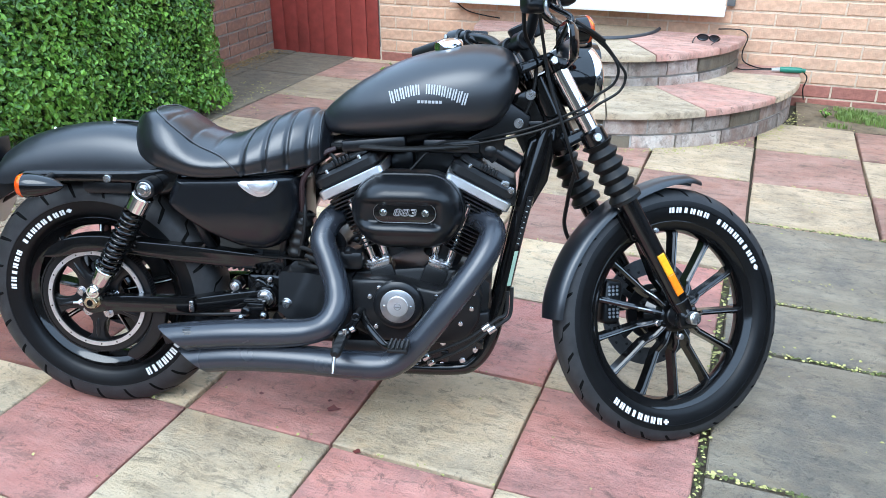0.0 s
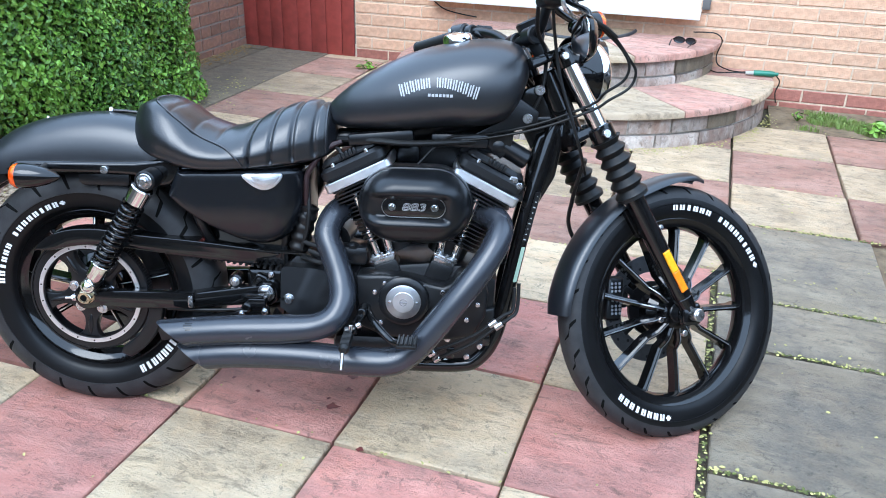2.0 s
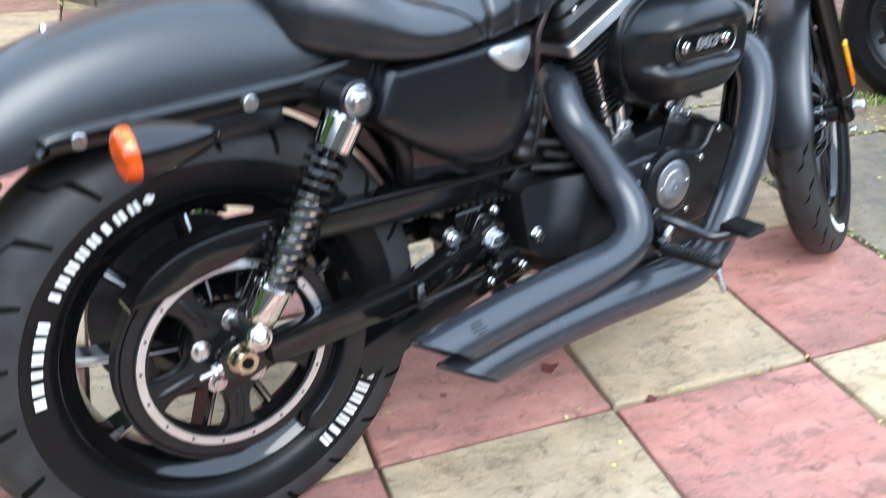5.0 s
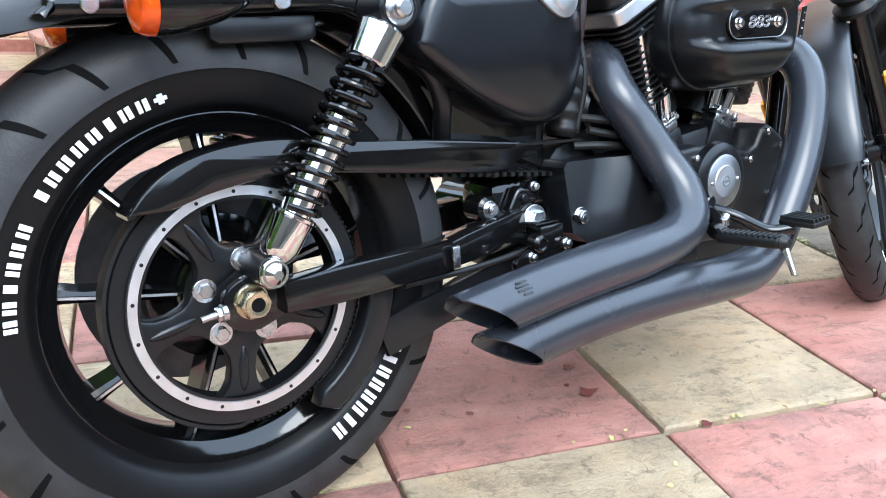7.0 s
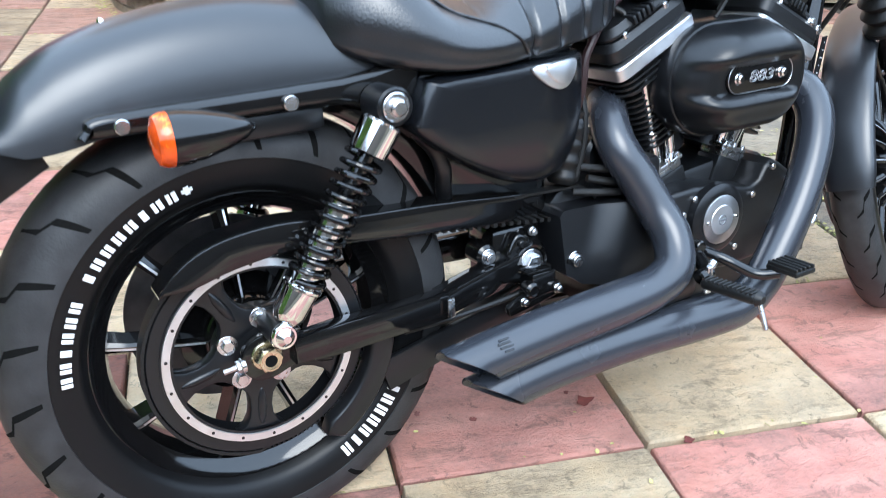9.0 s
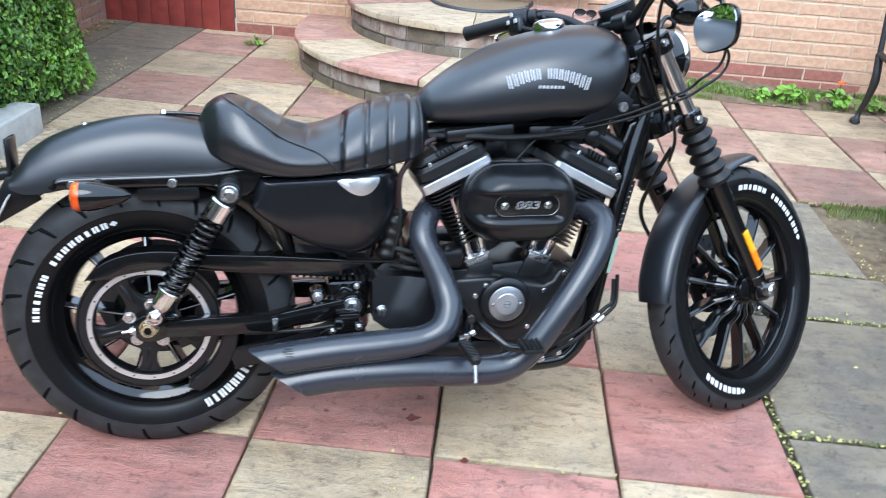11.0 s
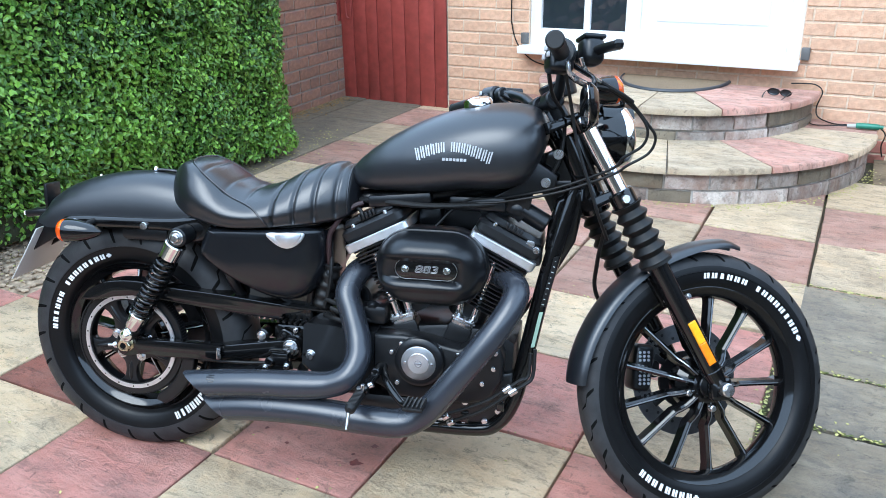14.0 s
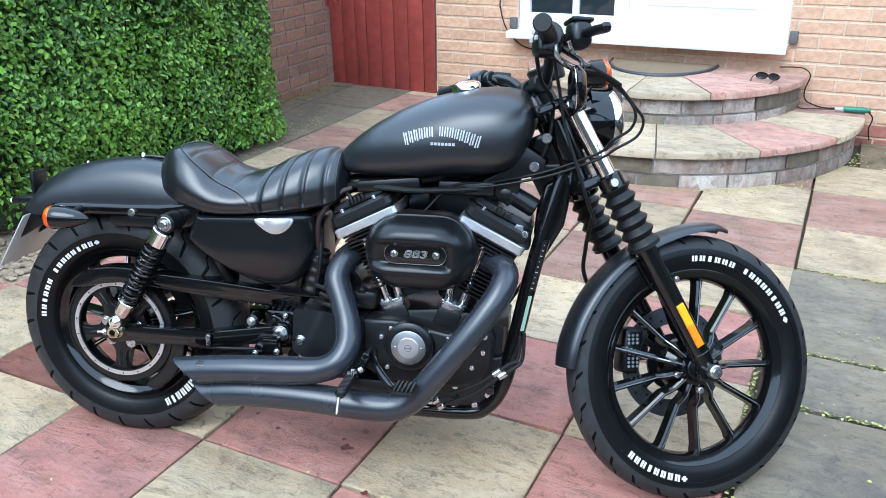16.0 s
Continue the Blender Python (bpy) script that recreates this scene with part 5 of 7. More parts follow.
bolt((1.118, -0.05, 0.874), 0.013, 0.008, sides=16)
part("label", prism([(1.092, 0.492), (1.101, 0.493), (1.084, 0.402), (1.075, 0.401)], -0.0925, -0.0905), STICKER, bike, "pale green label on the frame tube")
part("label", prism([(1.120, 0.630), (1.133, 0.632), (1.107, 0.505), (1.093, 0.502)], -0.0830, -0.0810, 0.0), SATIN, bike)
bars = bmesh.new()
for k in range(9):
    f = k / 8
    add(bars, box((1.125 - 0.026 * f, -0.0835, 0.620 - 0.11 * f), (0.0025 + 0.0015 * (k % 3), 0.001, 0.0022), rot=pose(0, 0, 0, 0, 14)))
part("label_print", bars, SILVER_PRINT, bike)

# ---- engine
CASE = Matrix.Translation((-0.006, 0.033, -0.013))
part("cam_cover", prism([(0.690, 0.300), (0.690, 0.428), (0.766, 0.432), (0.81, 0.427), (0.845, 0.420), (0.876, 0.412), (0.908, 0.406), (0.928, 0.416), (0.942, 0.440), (0.962, 0.448), (0.982, 0.438), (1.008, 0.42), (1.020, 0.39), (1.015, 0.33), (0.985, 0.275), (0.93, 0.265), (0.86, 0.262), (0.76, 0.268)], -0.163, -0.090, 0.010, 3), WRINKLE, bike, "", CASE)
def sprocket_face(x, z):
    """The cover's rear flange lies deep and leans; it swells out towards the engine."""
    f = min(1.0, max(0.0, (x - 0.520 - 0.5 * max(0.0, z - 0.34)) / 0.075))
    flange = -0.122 + 0.18 * (z - 0.31)
    return flange + (-0.138 + 0.10 * (z - 0.31) - flange) * f * f * (3 - 2 * f)


rings = []
for k in range(29):
    x = 0.492 + 0.195 * k / 28
    top = interp([(0.492, 0.414), (0.50, 0.422), (0.54, 0.421), (0.60, 0.420), (0.687, 0.422)], x)[0]
    low = interp([(0.492, 0.320), (0.52, 0.300), (0.60, 0.285), (0.687, 0.285)], x)[0]
    ys = [(low + (top - low) * j / 14) for j in range(15)]
    rings.append([(x, -0.045, low)] + [(x, sprocket_face(x, z), z) for z in ys] + [(x, -0.045, top)])
part("sprocket_cover", loft(rings), SATIN, bike, sharp=40)
# a hole drawn as a flat disc, its shade put in the colour
part("sprocket_hole", rod((0.499, -0.1165, 0.342), (0.499, -0.1195, 0.342), 0.0042, None, 14), RECESS_SHADE, bike)
part("oil_sump", joined(prism([(0.77, 0.180), (0.83, 0.156), (0.94, 0.148), (1.0, 0.176), (1.038, 0.236), (1.034, 0.33), (0.98, 0.32), (0.87, 0.28), (0.77, 0.28)], -0.088, 0.10, 0.010, 3), box((0.72, 0, 0.215), (0.20, 0.2, 0.06), 0.02)), WRINKLE, bike)
TIMER = Vector((0.805, 0, 0.357))
part("timer_bezel", disc([(0.044, 0.1500), (0.052, 0.1500), (0.062, 0.1440), (0.064, 0.1310)], TIMER, 40), SATIN, bike)
timer = part("timer_cover", disc([(0, 0.1525), (0.0415, 0.1525), (0.0435, 0.1515), (0.0440, 0.1410)], TIMER, 48), BRUSHED, bike, "round machined silver timer cover")
part("timer_plate", disc([(0, 0.1540), (0.0255, 0.1540), (0.0265, 0.1532), (0.0265, 0.1500)], TIMER, 44), ALU, timer, "bright inner disc")
part("timer_boss", disc([(0.0075, 0.1535), (0.0075, 0.1548), (0.0092, 0.1548), (0.0092, 0.1535)], TIMER, 24), DULL_ALU, timer)
part("timer_boss", box(TIMER + Vector((0, -0.1544, 0)), (0.018, 0.0012, 0.0034), 0.0003, 1), DULL_ALU, timer)
for dx in (-0.034, 0.034):
    part("timer_screw", rod(TIMER + Vector((dx, -0.1515, 0)), TIMER + Vector((dx, -0.1550, 0)), 0.0038, 0.0034, 14, 0.0008), STEEL, timer)
for x, z in ((0.738, 0.387), (0.763, 0.411), (0.857, 0.406), (0.907, 0.393), (0.956, 0.436), (0.753, 0.308), (0.999, 0.405), (0.995, 0.364), (0.968, 0.323), (0.870, 0.302)):
    bolt((x - 0.006, -0.130, z - 0.013), 0.0064, 0.006, sides=12)
bolt((0.513, -0.115, 0.341), 0.0105, 0.010, sides=12, washer=0.0145)
for x, z in ((0.966, 0.192), (0.999, 0.223), (0.915, 0.240), (0.912, 0.178), (0.85, 0.185)):
    bolt((x, -0.088, z), 0.0085, 0.006, sides=12)
part("primary_case", prism([(0.45, 0.32), (0.52, 0.25), (0.80, 0.19), (0.98, 0.20), (1.03, 0.30), (1.0, 0.42), (0.85, 0.46), (0.60, 0.46), (0.48, 0.42)], 0.11, 0.185, 0.02, 3), WRINKLE, bike)


def fin_ring(w, d, r=0.018, n=5):
    """A rounded rectangle in the plane across a cylinder."""
    pts = []
    for cx, cy, a0 in ((w - r, d - r, 0), (-w + r, d - r, 90), (-w + r, -d + r, 180), (w - r, -d + r, 270)):
        for k in range(n):
            a = radians(a0 + 90 * k / (n - 1))
            pts.append((cx + r * math.cos(a), cy + r * math.sin(a)))
    return pts


def slab_at(m, w, d, z0, z1, r=0.018, edge=0.0):
    rings = []
    levels = ((z0, -edge), (z0 + edge, 0), (z1 - edge, 0), (z1, -edge)) if edge else ((z0, 0), (z1, 0))
    for z, g in levels:
        rings.append([(x, y, z) for x, y in fin_ring(w + g, d + g, r)])
    return moved(loft(rings), m)


def cylinder(tilt, base):
    """An air-cooled cylinder with its head and rocker cover."""
    m = Matrix.Translation(base) @ Matrix.Rotation(radians(tilt), 4, "Y")
    barrel = part("cylinder", slab_at(m, 0.050, 0.056, -0.04, 0.15, 0.04), WRINKLE, bike, "finned black cylinder")
    for k in range(11):
        z = 0.012 + k * 0.0108
        g = 0.070 - 0.0006 * abs(k - 6)
        part("fin", slab_at(m, g, 0.083, z, z + 0.0032, 0.03), WRINKLE, barrel)
    head = part("cylinder_head", slab_at(m, 0.058, 0.068, 0.128, 0.172, 0.02), WRINKLE, bike)
    for k in range(4):
        z = 0.133 + k * 0.0095
        part("fin", slab_at(m, 0.080, 0.098, z, z + 0.0035, 0.025), WRINKLE, head)
    part("machined_band", slab_at(m, 0.088, 0.106, 0.167, 0.190, 0.014, 0.002), ALU, head, "bright machined band under the rocker cover")
    cover_top = part("rocker_cover", joined(slab_at(m, 0.086, 0.103, 0.190, 0.226, 0.022, 0.009), slab_at(m, 0.076, 0.093, 0.220, 0.244, 0.022, 0.010)), WRINKLE, bike, "black rocker cover")
    part("cover_ribs", joined(*[moved(box((dx, -0.086, 0.239), (0.006, 0.026, 0.016), 0.0015), m) for dx in (-0.020, -0.010, 0.0, 0.010, 0.020)]), WRINKLE, cover_top)
    for dx, dy in ((-0.045, -0.094), (0.045, -0.094), (-0.06, 0.08), (0.06, 0.08)):
        p = m @ Vector((dx, dy, 0.226))
        bolt(p, 0.0055, 0.006, m.to_3x3() @ Vector((0, 0, 1)), 12, parent=cover_top)
    return m


cylinder(-26.0, (0.764, 0.0, 0.497))
cylinder(26.5, (0.917, 0.0, 0.482))
for a, b in (((0.734, -0.060, 0.440), (0.676, -0.080, 0.615)), ((0.768, -0.060, 0.445), (0.716, -0.080, 0.630)), ((0.886, -0.056, 0.445), (0.912, -0.090, 0.630)), ((0.922, -0.052, 0.440), (0.978, -0.088, 0.615))):
    part("pushrod_tube", joined(rod(a, Vector(a).lerp(Vector(b), 0.42), 0.0115, None, 20), rod(Vector(a).lerp(Vector(b), 0.40), b, 0.0085, None, 20), rod(Vector(a).lerp(Vector(b), 0.38), Vector(a).lerp(Vector(b), 0.43), 0.0135, None, 20, 0.001)), CHROME, bike)
for xc, tilt in ((0.750, -20), (0.899, 22)):
    m = pose(xc, -0.055, 0.440, 0, tilt, 0)
    blk = part("tappet_block", joined(box((0, 0, 0.004), (0.056, 0.050, 0.018), 0.004), box((0, 0, 0.014), (0.064, 0.056, 0.008), 0.003)), STEEL, bike, "polished tappet block", m)
    part("tappet_guide", box((0, 0, -0.03), (0.062, 0.052, 0.054), 0.006), WRINKLE, blk, "", m)
    for dx in (-0.024, 0.0, 0.024):
        bolt(m @ Vector((dx, -0.024, 0.019)), 0.005, 0.005, m.to_3x3() @ Vector((0, 0, 1)), 12, parent=blk)
part("intake_manifold", joined(rod((0.72, -0.02, 0.60), (0.92, -0.02, 0.60), 0.026, None, 20), box((0.82, -0.05, 0.60), (0.07, 0.10, 0.08), 0.015), box((0.80, 0.02, 0.70), (0.06, 0.06, 0.05), 0.012)), SATIN, bike)
part("air_cleaner_backplate", prism([(0.77, 0.52), (0.93, 0.52), (0.945, 0.545), (0.94, 0.60), (0.76, 0.60), (0.75, 0.55)], -0.118, -0.06, 0.008, 2), SATIN, bike, "", Matrix.Translation((-0.006, 0, -0.012)))

# air cleaner face
part("air_cleaner_plate", prism(stadium(0.829, 0.606, 0.152, 0.050, 10), -0.1885, -0.176, 0.002, 2), GLOSS, air, "gloss black oval plate")
ring_pts = [Vector((x, -0.1887, z)) for x, z in stadium(0.829, 0.606, 0.149, 0.047, 10)]
part("plate_outline", tube(ring_pts + ring_pts[:2], 0.0008, 6, 1, False), SHINY_PRINT, air)
for x in (0.778, 0.878):
    part("cover_screw", joined(rod((x, -0.185, 0.606), (x, -0.1955, 0.606), 0.0078, 0.0068, 20, 0.002), rod((x, -0.184, 0.606), (x, -0.1895, 0.606), 0.0115, 0.0095, 24, 0.001)), CHROME, air)
num = bpy.data.curves.new("numerals", "FONT")
num.body, num.size, num.fill_mode, num.bevel_depth, num.align_x, num.align_y, num.shear = "883", 0.034, "NONE", 0.0007, "CENTER", "CENTER", 0.18
num_ob = new("numerals", num)
bpy.context.view_layer.update()
num_me = bpy.data.meshes.new_from_object(num_ob)
bpy.data.objects.remove(num_ob)
nb = bmesh.new()
nb.from_mesh(num_me)
part("numerals", nb, SHINY_PRINT, air, "dull silver outlined numerals 883", pose(0.829, -0.1890, 0.606, 90) @ Matrix.Diagonal((1.12, 0.72, 1, 1)), smooth=False)

# tank marking: plain arched bars, silver
marks = bmesh.new()
for k in range(15):
    if k == 6:
        continue
    f = (k + 0.5) / 15
    arch = math.sin(math.pi * (0.06 + 0.88 * f))
    h = 0.031 - 0.009 * arch
    slope = math.degrees(math.atan(0.029 * math.pi * 0.88 / 0.186 * math.cos(math.pi * (0.06 + 0.88 * f))))
    for dx, wide in ((-0.0034, 0.0031), (0.0026, 0.0036)):
        x = 0.786 + 0.186 * f + dx
        z = 0.862 + 0.029 * arch
        n_top, n_bot, w = interp(TANK, x)
        b = box((0, 0, 0), (wide, 0.0016, h), 0.0004, 1, rot=pose(0, 0, 0, 0, -slope * 0.7))
        zc = n_bot + (n_top - n_bot) * 0.40
        for v in b.verts:
            zz = z + v.co.z
            s = max(0.0, (zz - zc) / (n_top - zc)) ** (2.3 / 2)
            c = math.sqrt(max(0.0, 1 - s * s)) ** (2 / 2.15)
            v.co = Vector((x + v.co.x, -w * c - 0.0008 + v.co.y, zz))
        add(marks, b)
part("tank_marking", marks, SILVER_PRINT, tank, "arched row of plain silver bars")
under = bmesh.new()
for k in range(7):
    x = 0.853 + 0.060 * (k + 0.5) / 7
    n_top, n_bot, w = interp(TANK, x)
    zc = n_bot + (n_top - n_bot) * 0.40
    c = math.sqrt(1 - max(0.0, (0.862 - zc) / (n_top - zc)) ** 2.3) ** (2 / 2.15)
    add(under, box((x, -w * c - 0.0006, 0.862), (0.006, 0.0012, 0.0065)))
part("tank_marking_small", under, SILVER_PRINT, tank)

# seat piping
PIPING = [(0.176, 0.0), (0.180, 0.8), (0.198, 1.6), (0.240, 2.0), (0.300, 2.05), (0.340, 2.4), (0.370, 3.0), (0.395, 4.0), (0.410, 5.2), (0.417, 6.0)]
for side in (1, -1):
    part("seat_piping", tube([seat_point(x, u, side, 0.0008) for x, u in PIPING], 0.0026, 8, 6), LEATHER, bike)
part("seat_piping", tube([seat_point(0.606, u, -1, 0.001) for u in (5.6, 4.6, 3.4, 2.2, 1.0)] + [seat_point(0.606, u, 1, 0.001) for u in (0.0, 1.0, 2.2, 3.4, 4.6, 5.6)], 0.0026, 8, 4), LEATHER, bike)

# ---- front end, turned on the stand
def fk(p):
    return FORK @ Vector(p)


def fork_x(z):
    return 1.148 + (0.92 - z) * 0.577


for side in (-1, 1):
    y = side * 0.098
    leg = part("fork_slider", joined(rod((fork_x(0.64), y, 0.64), (fork_x(0.33), y, 0.33), 0.0255, 0.024, 28, 0.002), rod((fork_x(0.35), y, 0.35), (fork_x(0.285) , y, 0.285), 0.026, 0.018, 24, 0.004), box((1.500, y, 0.302), (0.055, 0.036, 0.06), 0.012, 3)), GLOSS, bike, "gloss black fork slider", FORK)
    stack = []
    n = 5
    for k in range(n * 6 + 1):
        f = k / (n * 6)
        r = 0.0335 + 0.0055 * math.cos(2 * math.pi * f * n) + 0.003 * f
        stack.append((r, f * 0.150))
    a, b = Vector((fork_x(0.742), y, 0.742)), Vector((fork_x(0.608), y, 0.608))
    part("fork_gaiter", moved(spin([(0.024, 0)] + stack + [(0.040, 0.152), (0.040, 0.160), (0.026, 0.160)], 28), along(a, b)), SOFT_RUBBER, bike, "ribbed black rubber gaiter", FORK)
    part("fork_tube", rod((fork_x(0.95), y, 0.95), (fork_x(0.735), y, 0.735), 0.0215, None, 28), CHROME, bike, "bright fork tube", FORK)
    for z in (0.755, 0.935):
        part("fork_clamp", rod((fork_x(z + 0.02), y, z + 0.02), (fork_x(z - 0.02), y, z - 0.02), 0.031, None, 28, 0.004), GLOSS, bike, "", FORK)
    bolt((fork_x(0.752) - 0.012, y + side * 0.031, 0.752), 0.0105, 0.008, (0, side, 0), 16, m=FORK)
    bolt((fork_x(0.93) - 0.02, y + side * 0.030, 0.930), 0.0095, 0.007, (0, side, 0), 16, m=FORK)
    at = FORK @ pose(fork_x(0.415) - 0.002, side * 0.125, 0.415, 0, -30.0, 0)
    refl = part("fork_reflector", prism([(-0.010, 0.0), (0.010, 0.0), (0.010, 0.058), (-0.010, 0.058)], -0.004, 0.004, 0.002, 1), YELLOW_AMBER, bike, "long side reflector, yellow above and orange below", at)
    part("lower_half", prism([(-0.010, -0.058), (0.010, -0.058), (0.010, -0.0005), (-0.010, -0.0005)], -0.004, 0.004, 0.002, 1), ORANGE_AMBER, refl, "orange half", at)
part("lower_yoke", joined(prism([(fork_x(0.755) - 0.075, 0.725), (fork_x(0.755) + 0.005, 0.765), (fork_x(0.755) - 0.005, 0.785), (fork_x(0.755) - 0.085, 0.752)], -0.10, 0.10, 0.006, 2), rod((1.19, 0, 0.735), (1.175, 0, 0.765), 0.035, None, 24, 0.003)), GLOSS, bike, "", FORK)
part("upper_yoke", prism([(fork_x(0.935) - 0.085, 0.900), (fork_x(0.935) + 0.012, 0.945), (fork_x(0.935) + 0.004, 0.962), (fork_x(0.935) - 0.095, 0.925)], -0.105, 0.105, 0.006, 2), GLOSS, bike, "", FORK)
part("axle_bolt", joined(rod((1.503, -0.085, 0.302), (1.503, -0.138, 0.302), 0.0175, 0.0165, 28, 0.003), rod((1.503, -0.138, 0.302), (1.503, -0.1395, 0.302), 0.010, None, 6)), STEEL, front_wheel, "zinc front axle bolt", FORK)
part("axle_pinch_bolt", rod((1.474, -0.104, 0.256), (1.474, -0.118, 0.256), 0.009, 0.008, 12, 0.002), STEEL, front_wheel, "", FORK)
part("valve_cap", rod((1.445, -0.035, 0.285), (1.445, -0.060, 0.285), 0.0095, 0.008, 16, 0.002), STEEL, front_wheel, "", FORK)
part("axle_spacer", disc([(0, 0.09), (0.024, 0.09), (0.026, 0.06), (0.036, 0.05), (0, 0.05)], AXLE_F, 28), SATIN, front_wheel, "", FORK)

# front brake on the far side
rot_bm = disc([(0.100, -0.062), (0.146, -0.062), (0.146, -0.067), (0.100, -0.067)], AXLE_F, 60)
part("front_brake_disc", rot_bm, DISC_STEEL, front_wheel, "drilled steel brake disc", FORK)
dots = bmesh.new()
for k in range(30):
    a = 2 * math.pi * k / 30
    r = 0.113 if k % 2 else 0.133
    p = AXLE_F + Vector((r * math.cos(a), 0.061, r * math.sin(a)))
    add(dots, rod(p, p + Vector((0, 0.007, 0)), 0.0042, None, 10))
part("disc_holes", dots, SATIN, front_wheel, "", FORK)
part("disc_carrier", joined(disc([(0.04, -0.058), (0.075, -0.058), (0.075, -0.066), (0.04, -0.066)], AXLE_F, 36), *[moved(box((0.088, 0.062, 0), (0.04, 0.006, 0.016), 0.002), Matrix.Translation(AXLE_F) @ Matrix.Rotation(2 * math.pi * k / 5, 4, "Y")) for k in range(5)]), SATIN, front_wheel, "", FORK)
part("brake_caliper", joined(box((1.376, 0.075, 0.335), (0.055, 0.055, 0.12), 0.012, 3, pose(0, 0, 0, 0, 6)), box((1.41, 0.085, 0.345), (0.05, 0.03, 0.08), 0.008)), SATIN, front_wheel, "black brake caliper", FORK)
for i, j, dz in [(a, b, c) for a in range(3) for b in range(3) for c in (-0.03, 0.03)]:
    x, z = 1.376 + 0.012 * (i - 1), 0.335 + dz + 0.010 * (j - 1)
    part("caliper_dot", rod((x, 0.0465, z), (x, 0.045, z), 0.0038, None, 10), ALU, front_wheel, "", FORK)
for s in (-1, 1):
    part("fender_bracket", prism([(fork_x(0.56) - 0.04, 0.57), (fork_x(0.56) + 0.01, 0.585), (fork_x(0.50) + 0.0, 0.50), (fork_x(0.50) - 0.03, 0.50)], s * 0.078, s * 0.062, 0.003, 2), GLOSS, bike, "", FORK)
for x, z in ((fork_x(0.51) - 0.018, 0.515), (fork_x(0.50) + 0.035, 0.525), (fork_x(0.56) - 0.035, 0.585)):
    bolt((x, -0.080, z), 0.007, 0.006, sides=12, m=FORK)

# headlamp
lamp_m = FORK @ pose(1.270, 0, 0.918, 0, 84, 0)
headlamp = part("headlamp", moved(spin([(0, -0.105), (0.03, -0.103), (0.055, -0.088), (0.070, -0.06), (0.077, -0.02), (0.078, 0.0), (0, 0.0)], 40), lamp_m), GLOSS, bike, "round black headlamp with a chrome rim")
part("headlamp_rim", moved(spin([(0.070, 0.018), (0.075, 0.016), (0.080, 0.009), (0.081, -0.001), (0.079, -0.010), (0.072, -0.004)], 48, True), lamp_m), CHROME, headlamp)
part("headlamp_glass", moved(spin([(0.0725, 0.012), (0.05, 0.020), (0.02, 0.024), (0, 0.0245)], 40), lamp_m), CLEAR, headlamp)
part("headlamp_visor", thick(loft([[tuple(FORK @ Vector((1.207 + 0.085 * f, 0.062 * math.cos(math.pi * j / 12) * (1.05 - 0.15 * f), 0.955 + 0.050 * math.sin(math.pi * j / 12)))) for j in range(13)] for f in (0, 0.25, 0.5, 0.75, 1.0)], closed=False), 0.003), GLOSS, headlamp)
part("headlamp_bracket", joined(tube([(1.19, -0.05, 0.96), (1.22, -0.055, 1.005), (1.26, -0.05, 1.0), (1.27, -0.03, 0.975)], 0.006), box((1.20, 0, 0.955), (0.06, 0.05, 0.03), 0.006)), GLOSS, bike, "", FORK)

# bars, risers, controls
for s in (-1, 1):
    part("riser", joined(rod((1.118, s * 0.045, 0.935), (1.085, s * 0.045, 0.985), 0.021, 0.019, 24, 0.003), rod((1.082, s * 0.068, 0.99), (1.082, s * 0.022, 0.99), 0.024, None, 28, 0.004)), SATIN, bike, "", FORK)
part("speedometer", joined(rod((1.125, 0, 1.005), (1.108, 0, 1.045), 0.042, 0.046, 36, 0.004)), SATIN, bike, "", FORK)
BAR = [(0.955, 0.385, 1.036), (1.015, 0.265, 1.047), (1.045, 0.205, 1.050), (1.070, 0.135, 1.030), (1.084, 0.07, 0.995), (1.082, 0.0, 0.990)]
bar_pts = BAR + [(x, -y, z) for x, y, z in BAR[-2::-1]]
part("handlebar", tube(bar_pts, 0.0125, 18, 8), SATIN, bike, "satin black handlebar", FORK)
